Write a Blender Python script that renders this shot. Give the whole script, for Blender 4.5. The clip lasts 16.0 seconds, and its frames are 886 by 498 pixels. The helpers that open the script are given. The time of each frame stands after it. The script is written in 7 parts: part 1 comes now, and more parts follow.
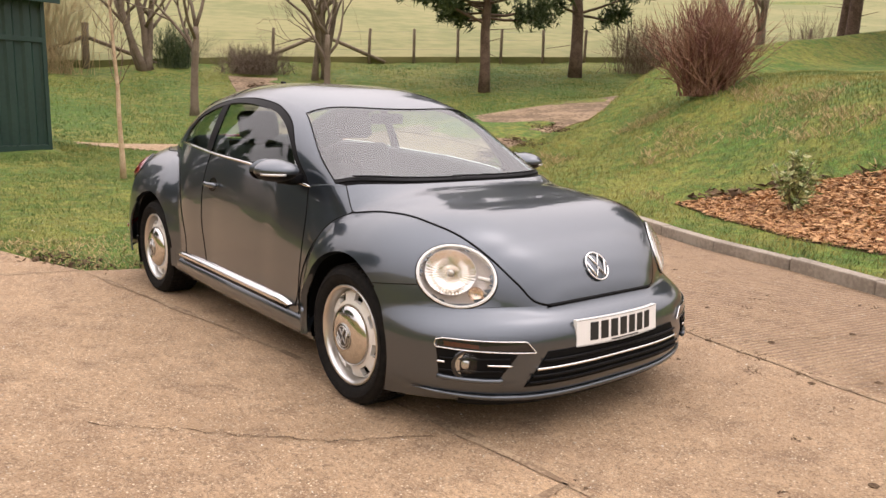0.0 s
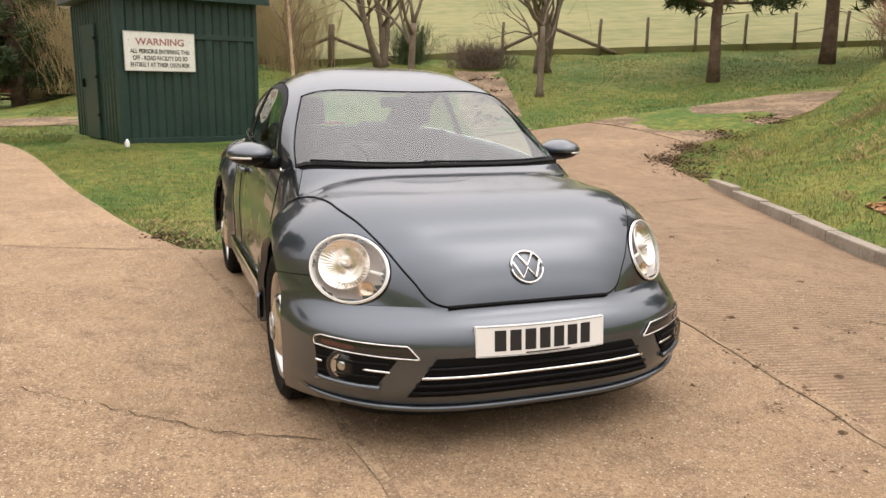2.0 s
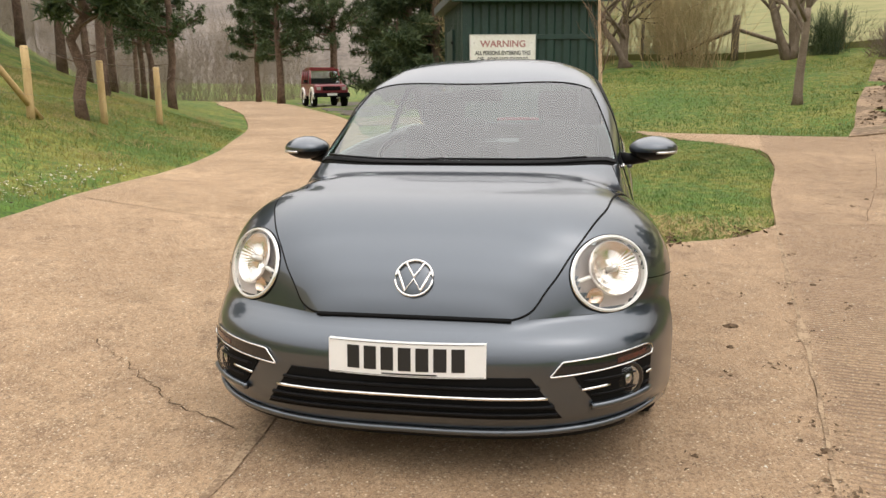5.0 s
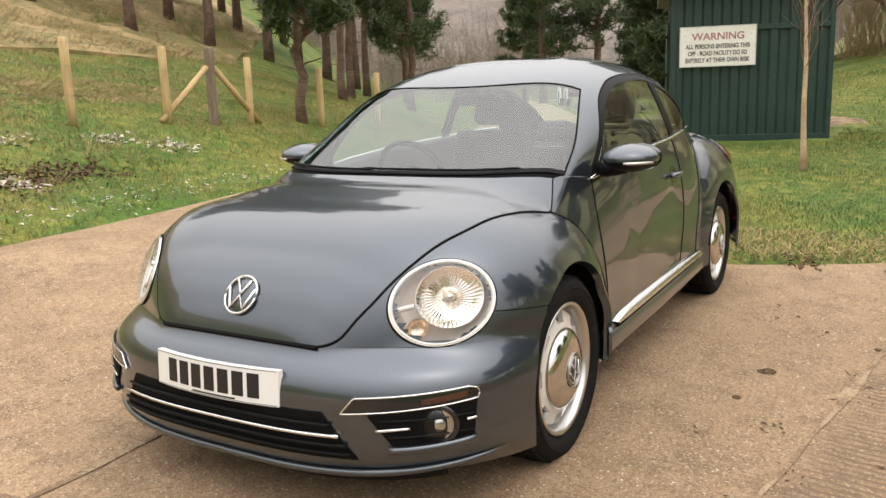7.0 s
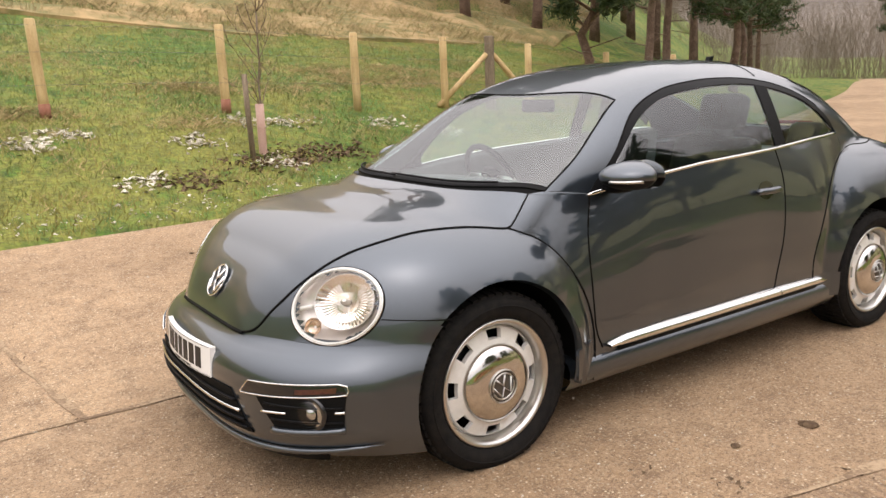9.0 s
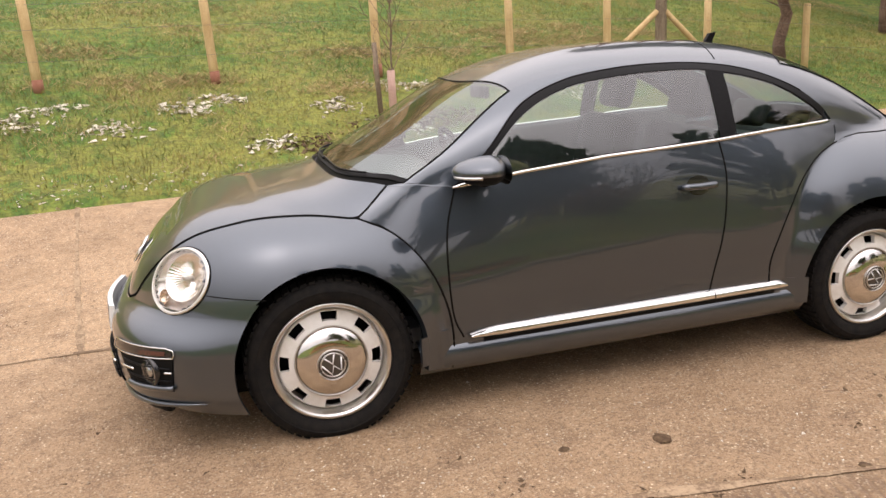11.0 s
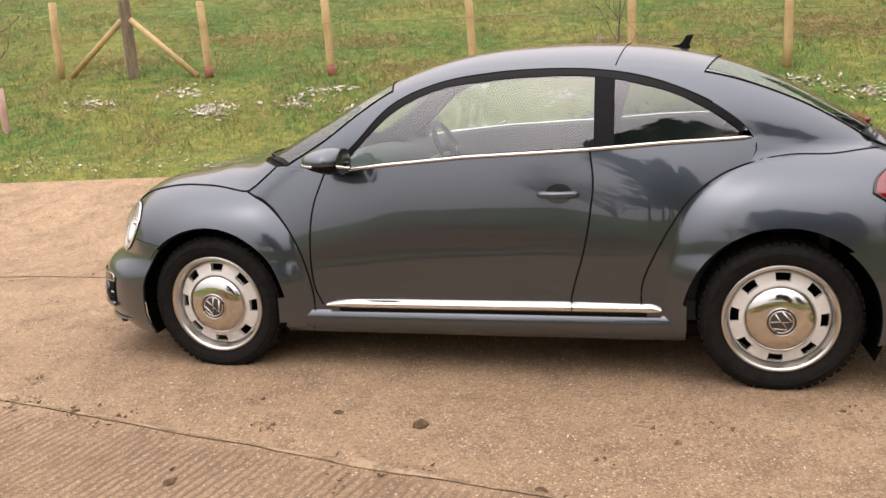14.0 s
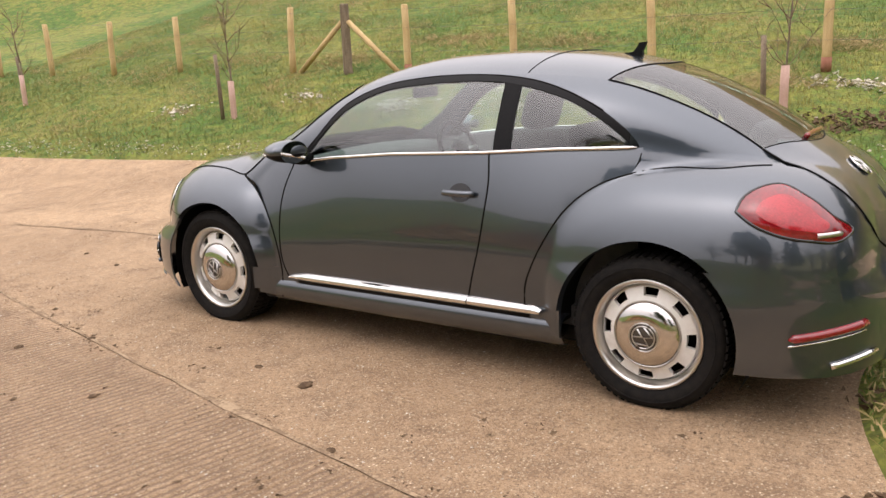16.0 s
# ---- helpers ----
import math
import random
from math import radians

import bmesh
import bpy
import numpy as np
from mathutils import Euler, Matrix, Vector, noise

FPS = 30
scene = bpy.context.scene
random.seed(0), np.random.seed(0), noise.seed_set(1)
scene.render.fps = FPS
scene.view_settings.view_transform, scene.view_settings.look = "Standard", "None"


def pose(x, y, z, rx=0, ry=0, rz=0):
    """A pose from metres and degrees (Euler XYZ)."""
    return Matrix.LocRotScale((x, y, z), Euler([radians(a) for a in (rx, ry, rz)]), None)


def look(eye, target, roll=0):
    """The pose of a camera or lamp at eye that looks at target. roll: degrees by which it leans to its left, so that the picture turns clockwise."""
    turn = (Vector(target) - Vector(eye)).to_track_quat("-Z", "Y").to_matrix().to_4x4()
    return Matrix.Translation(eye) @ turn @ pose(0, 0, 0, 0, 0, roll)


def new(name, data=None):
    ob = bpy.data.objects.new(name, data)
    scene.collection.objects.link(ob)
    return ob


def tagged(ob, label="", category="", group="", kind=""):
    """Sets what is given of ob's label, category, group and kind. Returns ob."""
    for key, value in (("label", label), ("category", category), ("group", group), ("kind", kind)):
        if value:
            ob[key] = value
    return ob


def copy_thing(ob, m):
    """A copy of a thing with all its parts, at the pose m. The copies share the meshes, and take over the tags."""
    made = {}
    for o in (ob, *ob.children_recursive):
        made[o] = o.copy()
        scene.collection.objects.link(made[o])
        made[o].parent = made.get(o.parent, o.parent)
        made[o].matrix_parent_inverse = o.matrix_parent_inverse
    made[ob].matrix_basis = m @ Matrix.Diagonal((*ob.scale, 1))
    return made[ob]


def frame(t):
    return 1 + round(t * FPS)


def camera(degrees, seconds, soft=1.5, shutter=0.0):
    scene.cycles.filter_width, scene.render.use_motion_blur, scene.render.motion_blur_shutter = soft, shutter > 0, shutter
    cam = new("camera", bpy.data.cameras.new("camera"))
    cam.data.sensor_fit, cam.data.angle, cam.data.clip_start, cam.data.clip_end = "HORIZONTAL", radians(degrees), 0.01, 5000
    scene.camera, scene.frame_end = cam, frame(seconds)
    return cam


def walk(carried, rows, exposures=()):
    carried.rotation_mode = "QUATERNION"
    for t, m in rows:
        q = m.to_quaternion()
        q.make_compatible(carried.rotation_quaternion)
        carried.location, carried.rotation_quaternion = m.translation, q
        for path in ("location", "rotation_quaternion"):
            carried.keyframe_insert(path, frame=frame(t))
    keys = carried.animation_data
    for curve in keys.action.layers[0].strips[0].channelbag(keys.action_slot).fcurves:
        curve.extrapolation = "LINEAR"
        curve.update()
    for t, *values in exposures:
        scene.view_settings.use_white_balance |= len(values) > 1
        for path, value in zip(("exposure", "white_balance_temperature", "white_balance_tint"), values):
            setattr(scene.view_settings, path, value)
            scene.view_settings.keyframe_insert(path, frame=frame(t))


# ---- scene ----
cam = camera(57.8, 16.0)
PATH = [
    (0, (4.242, -2.683, 1.386), (2.709, -1.453, 1.021), 1.5),
    (0.5, (4.3, -2.363, 1.369), (2.66, -1.282, 0.993), 1.4),
    (1, (4.493, -2.028, 1.356), (2.768, -1.09, 0.975), 1.1),
    (1.5, (4.604, -1.677, 1.35), (2.822, -0.854, 0.965), 0.9),
    (2, (4.646, -1.322, 1.34), (2.805, -0.644, 0.951), 0.7),
    (2.5, (4.765, -0.964, 1.333), (2.869, -0.465, 0.94), 0.4),
    (3, (4.733, -0.634, 1.333), (2.804, -0.287, 0.938), 0.1),
    (3.5, (4.757, -0.311, 1.323), (2.804, -0.135, 0.928), 0.0),
    (4, (4.711, -0.017, 1.315), (2.75, -0.008, 0.922), -0.2),
    (4.5, (4.629, 0.282, 1.311), (2.675, 0.11, 0.918), -0.3),
    (6.8, (3.894, 1.707, 1.301), (2.18, 0.748, 0.922), -2.1),
    (7, (3.803, 1.848, 1.3), (2.115, 0.844, 0.921), -2.0),
    (7.5, (3.577, 2.182, 1.293), (1.967, 1.056, 0.916), -2.1),
    (8, (3.311, 2.402, 1.311), (1.809, 1.135, 0.936), -2.2),
    (8.5, (3.156, 2.738, 1.36), (1.853, 1.267, 0.988), -2.3),
    (8.7, (3.075, 2.849, 1.376), (1.862, 1.304, 0.996), -2.3),
    (10.8, (1.729, 3.657, 1.486), (1.162, 1.803, 0.997), -3.4),
    (11, (1.593, 3.755, 1.496), (1.085, 1.884, 1.005), -3.3),
    (11.5, (1.251, 3.87, 1.475), (0.908, 1.961, 0.985), -3.3),
    (12, (0.864, 3.957, 1.476), (0.705, 2.025, 0.987), -3.3),
    (12.5, (0.479, 4.119, 1.494), (0.505, 2.179, 1.007), -3.2),
    (13, (0.086, 4.09, 1.493), (0.256, 2.158, 1.005), -3.1),
    (13.5, (-0.342, 4.159, 1.476), (-0.024, 2.245, 0.994), -2.9),
    (14, (-0.716, 4.147, 1.459), (-0.236, 2.265, 0.984), -2.9),
    (14.5, (-1.097, 4.086, 1.475), (-0.448, 2.253, 1.006), -2.7),
    (15, (-1.492, 4.067, 1.454), (-0.674, 2.301, 0.991), -2.6),
    (15.5, (-1.899, 3.863, 1.421), (-0.94, 2.169, 0.966), -2.5),
    (16, (-2.354, 3.759, 1.425), (-1.239, 2.161, 0.974), -2.4),
]
walk(cam, [(t, look(eye, target, roll)) for t, eye, target, roll in PATH], exposures=[(0, 0.69, 6950, 22), (2.5, 0.61, 6900, 15), (4.5, 0.61, 6850, 13), (7, 0.66, 6850, 13), (8.5, 0.67, 6850, 16), (11, 0.67, 6900, 21), (16, 0.65, 6850, 20)])

# ---- sky and sun: a bright, even overcast ----
world = bpy.data.worlds.new("overcast_sky")
scene.world = world
world.use_nodes = True
wn, wl = world.node_tree.nodes, world.node_tree.links
sky = wn.new("ShaderNodeTexSky")
sky.sky_type, sky.sun_disc = "NISHITA", False
sky.sun_elevation, sky.sun_rotation = radians(62), radians(20)
sky.dust_density, sky.ozone_density, sky.air_density = 4.0, 1.0, 1.0
grey = wn.new("ShaderNodeHueSaturation")
grey.inputs["Saturation"].default_value = 0.22
wl.new(sky.outputs[0], grey.inputs["Color"])
cloud = wn.new("ShaderNodeMix")
cloud.data_type = "RGBA"
cloud.inputs[0].default_value = 0.82
cloud.inputs[7].default_value = (7.6, 7.75, 7.9, 1)
wl.new(grey.outputs[0], cloud.inputs[6])
# an overcast sky is about three times as bright overhead as at the horizon
way, split, rising, layer = wn.new("ShaderNodeTexCoord"), wn.new("ShaderNodeSeparateXYZ"), wn.new("ShaderNodeMapRange"), wn.new("ShaderNodeMix")
wl.new(way.outputs["Generated"], split.inputs[0]), wl.new(split.outputs[2], rising.inputs[0])
rising.inputs[3].default_value, rising.inputs[4].default_value = 0.30, 1.66
layer.data_type, layer.blend_type = "RGBA", "MULTIPLY"
layer.inputs[0].default_value = 1.0
wl.new(cloud.outputs[2], layer.inputs[6]), wl.new(rising.outputs[0], layer.inputs[7])
wl.new(layer.outputs[2], wn["Background"].inputs["Color"])
wn["Background"].inputs["Strength"].default_value = 0.15
sun = new("sun", bpy.data.lights.new("sun", "SUN"))
sun.data.energy, sun.data.angle, sun.data.color = 0.08, radians(120), (1.0, 0.95, 0.87)
sun.matrix_world = look((3, 9, 20), (0, 0, 0))

# ---- materials ----
def material(name, colour, rough=0.6, metal=0.0, second=None, scale=8.0, amount=0.5, bump=0.0, bump_scale=60.0, coat=0.0, per_object=0.0, island=0.0, detail=6.0, stretch=None):
    """A procedural surface: two tones mixed by noise at a large and a small scale, with fine relief."""
    m = bpy.data.materials.new(name)
    m.use_nodes = True
    n, l = m.node_tree.nodes, m.node_tree.links
    b = n["Principled BSDF"]
    b.inputs["Roughness"].default_value, b.inputs["Metallic"].default_value = rough, metal
    if coat:
        b.inputs["Coat Weight"].default_value, b.inputs["Coat Roughness"].default_value = coat, 0.03
    where = n.new("ShaderNodeTexCoord").outputs["Object"]
    if stretch:
        mp = n.new("ShaderNodeMapping")
        mp.inputs["Scale"].default_value = stretch
        l.new(where, mp.inputs[0])
        where = mp.outputs[0]
    if second:
        big, small = n.new("ShaderNodeTexNoise"), n.new("ShaderNodeTexNoise")
        big.inputs["Scale"].default_value, small.inputs["Scale"].default_value = scale, scale * 9
        big.inputs["Detail"].default_value = small.inputs["Detail"].default_value = detail
        l.new(where, big.inputs[0]), l.new(where, small.inputs[0])
        add = n.new("ShaderNodeMath")
        add.operation = "ADD"
        l.new(big.outputs[0], add.inputs[0]), l.new(small.outputs[0], add.inputs[1])
        curve = n.new("ShaderNodeMapRange")
        curve.inputs[1].default_value, curve.inputs[2].default_value = 0.78, 1.22
        curve.inputs[3].default_value, curve.inputs[4].default_value = 0.5 - amount, 0.5 + amount
        l.new(add.outputs[0], curve.inputs[0])
        fac = curve.outputs[0]
        if per_object or island:
            src = n.new("ShaderNodeObjectInfo").outputs["Random"] if per_object else n.new("ShaderNodeNewGeometry").outputs["Random Per Island"]
            shift = n.new("ShaderNodeMath")
            shift.operation = "MULTIPLY_ADD"
            l.new(src, shift.inputs[0])
            shift.inputs[1].default_value = 2 * max(per_object, island)
            l.new(fac, shift.inputs[2])
            off = n.new("ShaderNodeMath")
            off.operation = "SUBTRACT"
            off.inputs[1].default_value = max(per_object, island)
            l.new(shift.outputs[0], off.inputs[0])
            fac = off.outputs[0]
        mix = n.new("ShaderNodeMix")
        mix.data_type, mix.clamp_factor = "RGBA", True
        mix.inputs[6].default_value, mix.inputs[7].default_value = (*colour, 1), (*second, 1)
        l.new(fac, mix.inputs[0])
        l.new(mix.outputs[2], b.inputs["Base Color"])
    else:
        b.inputs["Base Color"].default_value = (*colour, 1)
    if bump:
        grain, relief = n.new("ShaderNodeTexNoise"), n.new("ShaderNodeBump")
        grain.inputs["Scale"].default_value, grain.inputs["Detail"].default_value = bump_scale, 5
        relief.inputs["Strength"].default_value, relief.inputs["Distance"].default_value = min(bump, 1), 0.01 if bump <= 1 else 0.01 * bump
        l.new(where, grain.inputs[0]), l.new(grain.outputs[0], relief.inputs["Height"])
        l.new(relief.outputs[0], b.inputs["Normal"])
    return m


def glass_material(name, tint, rough=0.0, ior=1.6):
    m = bpy.data.materials.new(name)
    m.use_nodes = True
    n, l = m.node_tree.nodes, m.node_tree.links
    n.remove(n["Principled BSDF"])
    clear, shine, mix = n.new("ShaderNodeBsdfTransparent"), n.new("ShaderNodeBsdfGlossy"), n.new("ShaderNodeMixShader")
    clear.inputs[0].default_value = (*tint, 1)
    shine.inputs["Roughness"].default_value = rough
    lean, power, f = n.new("ShaderNodeLayerWeight"), n.new("ShaderNodeMath"), n.new("ShaderNodeMapRange")
    lean.inputs[0].default_value = 0.5
    power.operation, power.inputs[1].default_value = "POWER", 5.0
    l.new(lean.outputs["Facing"], power.inputs[0]), l.new(power.outputs[0], f.inputs[0])
    f.inputs[3].default_value, f.inputs[4].default_value = ((ior - 1) / (ior + 1)) ** 2, 1.0
    l.new(f.outputs[0], mix.inputs[0]), l.new(clear.outputs[0], mix.inputs[1]), l.new(shine.outputs[0], mix.inputs[2])
    l.new(mix.outputs[0], n["Material Output"].inputs[0])
    return m


PAINT = material("grey_metallic_paint", (0.049, 0.060, 0.073), 0.30, 0.82, (0.072, 0.089, 0.108), 900, 0.5, coat=1.0)
PAINT.node_tree.nodes["Principled BSDF"].inputs["Coat IOR"].default_value = 1.7
PAINT.node_tree.nodes["Principled BSDF"].inputs["Coat Roughness"].default_value = 0.03
BLACK = material("black_plastic", (0.005, 0.005, 0.0055), 0.5, 0, (0.009, 0.009, 0.0095), 120, 0.5)
SEAM = material("dark_seam", (0.004, 0.004, 0.004), 0.7)
GLOSS_BLACK = material("gloss_black", (0.01, 0.01, 0.011), 0.08, 0, coat=0.5)
for dull in (BLACK, SEAM):
    dull.node_tree.nodes["Principled BSDF"].inputs["Specular IOR Level"].default_value = 0.12
CHROME = material("chrome", (0.78, 0.77, 0.75), 0.07, 1.0)
SATIN = material("satin_silver", (0.62, 0.61, 0.59), 0.28, 1.0)
RUBBER = material("tyre_rubber", (0.008, 0.008, 0.0085), 0.8, 0, (0.018, 0.016, 0.014), 30, 0.5, bump=0.3, bump_scale=300)
RUBBER.node_tree.nodes["Principled BSDF"].inputs["Specular IOR Level"].default_value = 0.12
CAP_CHROME = material("cap_chrome", (0.66, 0.64, 0.61), 0.10, 1.0, (0.60, 0.58, 0.55), 30, 0.4)
CAP_DARK = material("dark_bronze_ground", (0.10, 0.09, 0.078), 0.4, 0.6)
RIM_WHITE = material("pale_silver_wheel_paint", (0.76, 0.75, 0.72), 0.3, 0.1, (0.68, 0.66, 0.62), 40, 0.4, coat=0.4)
TRIM_IN = material("grey_cabin_trim", (0.055, 0.057, 0.059), 0.6, 0, (0.085, 0.088, 0.09), 25, 0.5, bump=0.2)
SEAT = material("dark_seat_cloth", (0.022, 0.022, 0.024), 0.9, 0, (0.035, 0.035, 0.037), 60, 0.5, bump=0.4, bump_scale=400)
PLATE_WHITE = material("white_plate", (0.82, 0.82, 0.80), 0.25, 0, (0.78, 0.78, 0.76), 20, 0.3)
INK = material("black_lettering", (0.012, 0.012, 0.012), 0.5)
RED_INK = material("faded_red_lettering", (0.36, 0.13, 0.12), 0.6, 0, (0.45, 0.22, 0.2), 30, 0.5)
GLASS = glass_material("clear_glass", (0.80, 0.93, 0.89), ior=2.4)
TINTED = glass_material("tinted_glass", (0.60, 0.69, 0.66), ior=2.2)
LENS = glass_material("lamp_lens", (0.95, 0.95, 0.94), ior=1.5)
REFLECTOR = material("lamp_reflector", (0.78, 0.73, 0.70), 0.22, 0.5, (0.86, 0.80, 0.76), 30, 0.5)
INNER_LAMP = material("lamp_bowl", (0.90, 0.88, 0.85), 0.07, 1.0, (0.80, 0.72, 0.63), 26, 0.5)
FOG_MIRROR = material("fog_lamp_mirror", (0.55, 0.56, 0.57), 0.10, 0.95)
AMBER_BOWL = material("brownish_bowl", (0.70, 0.52, 0.40), 0.2, 0.75, (0.8, 0.66, 0.54), 25, 0.5)
RING_WHITE = material("pale_ring", (0.74, 0.73, 0.70), 0.25, 0.1, coat=0.4)
SMOKED_RED = material("smoked_red_lens", (0.05, 0.016, 0.012), 0.12, 0, (0.09, 0.028, 0.018), 60, 0.5, coat=0.6)
RED_LENS = material("red_lamp_lens", (0.28, 0.005, 0.010), 0.1, 0, (0.17, 0.003, 0.006), 9, 0.5, coat=1.0)
GRASS = material("meadow_grass", (0.076, 0.150, 0.013), 0.9, 0, (0.205, 0.212, 0.034), 0.55, 0.85, bump=1.0, bump_scale=45)
BLADE = material("grass_blades", (0.064, 0.128, 0.011), 0.8, 0, (0.19, 0.192, 0.032), 0.6, 0.85, island=0.22)
BANK_BLADE = material("bank_grass_blades", (0.088, 0.132, 0.012), 0.8, 0, (0.25, 0.215, 0.038), 0.6, 0.85, island=0.25)
STRAW = material("dry_grass", (0.44, 0.31, 0.14), 0.85, 0, (0.27, 0.22, 0.075), 2.0, 0.6, island=0.4)
gn, gl = GRASS.node_tree.nodes, GRASS.node_tree.links
gb = gn["Principled BSDF"]
for tuft_scale, low in ((26.0, 0.62), (6.5, 0.72)):
    grain, span, shade = gn.new("ShaderNodeTexNoise"), gn.new("ShaderNodeMapRange"), gn.new("ShaderNodeMix")
    grain.inputs["Scale"].default_value, grain.inputs["Detail"].default_value = tuft_scale, 7
    span.inputs[1].default_value, span.inputs[2].default_value, span.inputs[3].default_value, span.inputs[4].default_value = 0.36, 0.60, low, 1.08
    shade.data_type, shade.blend_type = "RGBA", "MULTIPLY"
    shade.inputs[0].default_value = 1.0
    gl.new(gn["Texture Coordinate"].outputs["Object"], grain.inputs[0]), gl.new(grain.outputs[0], span.inputs[0])
    gl.new(gb.inputs["Base Color"].links[0].from_socket, shade.inputs[6]), gl.new(span.outputs[0], shade.inputs[7]), gl.new(shade.outputs[2], gb.inputs["Base Color"])
for leafy in (BLADE, BANK_BLADE, STRAW):
    ln, ll = leafy.node_tree.nodes, leafy.node_tree.links
    own, up, unit = ln.new("ShaderNodeNewGeometry"), ln.new("ShaderNodeVectorMath"), ln.new("ShaderNodeVectorMath")
    up.inputs[1].default_value, unit.operation = (0, 0, 1.6), "NORMALIZE"
    ll.new(own.outputs["Normal"], up.inputs[0]), ll.new(up.outputs[0], unit.inputs[0]), ll.new(unit.outputs[0], ln["Principled BSDF"].inputs["Normal"])
FIELD_GRASS = material("pale_pasture", (0.17, 0.175, 0.06), 0.95, 0, (0.245, 0.225, 0.09), 0.12, 0.8, bump=0.5, bump_scale=6)
MOOR = material("dry_moor_grass", (0.40, 0.27, 0.125), 0.95, 0, (0.17, 0.15, 0.05), 0.35, 0.8, bump=1.0, bump_scale=8)
# mauve-brown tones carry the look of haze over the far hill
HAZE_HILL = material("haze_toned_hill", (0.135, 0.112, 0.095), 1.0, 0, (0.21, 0.175, 0.145), 0.035, 0.9)
CONCRETE = bpy.data.materials.new("tan_concrete")
DIRT = material("brown_track_gravel", (0.15, 0.10, 0.058), 0.95, 0, (0.34, 0.235, 0.145), 1.3, 0.95, bump=1.0, bump_scale=40)
KERB_STONE = material("kerb_concrete", (0.24, 0.20, 0.155), 0.9, 0, (0.34, 0.29, 0.23), 3, 0.7, bump=0.6, bump_scale=90, per_object=0.2)
BARK = material("grey_brown_bark", (0.15, 0.11, 0.075), 0.95, 0, (0.22, 0.17, 0.125), 5, 0.8, bump=1.0, bump_scale=30)
PINE_BARK = material("pine_bark", (0.10, 0.06, 0.042), 0.95, 0, (0.19, 0.125, 0.09), 5, 0.8, bump=1.0, bump_scale=25)
YOUNG_BARK = material("pale_orange_bark", (0.42, 0.28, 0.17), 0.9, 0, (0.60, 0.45, 0.30), 9, 0.7, bump=0.6, bump_scale=60)
TWIG = material("thin_twigs", (0.16, 0.105, 0.07), 0.9, 0, (0.24, 0.165, 0.11), 3, 0.6, island=0.3)
RED_TWIG = material("red_dogwood_twigs", (0.19, 0.07, 0.052), 0.8, 0, (0.34, 0.19, 0.12), 2, 0.7, island=0.4)
NEEDLES = material("pine_needles", (0.03, 0.056, 0.02), 0.75, 0, (0.095, 0.125, 0.045), 0.9, 0.6, island=0.35)
LEAF = material("variegated_leaves", (0.12, 0.20, 0.05), 0.5, 0, (0.52, 0.50, 0.24), 9, 0.7, island=0.4)
NEW_WOOD = material("new_fence_timber", (0.48, 0.32, 0.145), 0.8, 0, (0.60, 0.44, 0.22), 6, 0.6, bump=0.4, bump_scale=40, per_object=0.2, stretch=(4, 4, 0.6))
OLD_WOOD = material("weathered_timber", (0.16, 0.12, 0.082), 0.9, 0, (0.28, 0.215, 0.15), 6, 0.7, bump=0.6, bump_scale=40, stretch=(4, 4, 0.6))
RED_BASE = material("red_brown_preservative", (0.26, 0.10, 0.06), 0.85, 0, (0.34, 0.16, 0.1), 10, 0.5)
WIRE = material("fence_wire", (0.2, 0.19, 0.17), 0.5, 0.7)
TUBE = material("pink_tree_guard", (0.55, 0.36, 0.29), 0.6, 0, (0.48, 0.3, 0.24), 8, 0.5)
CHALK = material("chalk_rubble", (0.74, 0.69, 0.58), 0.95, 0, (0.42, 0.37, 0.28), 6, 0.7, island=0.3)
SOIL = material("bare_soil", (0.085, 0.055, 0.034), 0.95, 0, (0.16, 0.108, 0.066), 5, 0.7, bump=1.0, bump_scale=40)
SOIL.node_tree.nodes["Principled BSDF"].inputs["Specular IOR Level"].default_value = 0.1
JOINT_DIRT = material("joint_dirt", (0.20, 0.13, 0.076), 0.95, 0, (0.40, 0.285, 0.175), 9, 0.8, bump=1.0, bump_scale=60)
# twig brown made paler: distance haze is put into the colour
HAZE_TWIG = material("haze_toned_twigs", (0.20, 0.155, 0.115), 0.95, 0, (0.27, 0.22, 0.165), 0.3, 0.7, island=0.3)
CHIPS = material("bark_chippings", (0.20, 0.088, 0.036), 0.9, 0, (0.62, 0.36, 0.17), 14, 0.6, island=0.5)
SHED_GREEN = material("dark_green_steel", (0.010, 0.034, 0.026), 0.42, 0, (0.016, 0.045, 0.034), 2.0, 0.7, bump=0.15, bump_scale=20)
SHED_ROOF = material("grey_green_roof_edge", (0.06, 0.07, 0.065), 0.6, 0, (0.1, 0.105, 0.1), 4, 0.6)
SIGN_WHITE = material("off_white_sign", (0.86, 0.85, 0.80), 0.5, 0, (0.77, 0.75, 0.68), 3, 0.6)
RED_CAR = material("faded_red_paint", (0.20, 0.016, 0.022), 0.35, 0, (0.26, 0.04, 0.045), 4, 0.5, coat=0.5)
GRAVEL_DARK = material("dark_grey_gravel", (0.10, 0.085, 0.07), 0.95, 0, (0.17, 0.14, 0.115), 2, 0.8, bump=1.0, bump_scale=40)


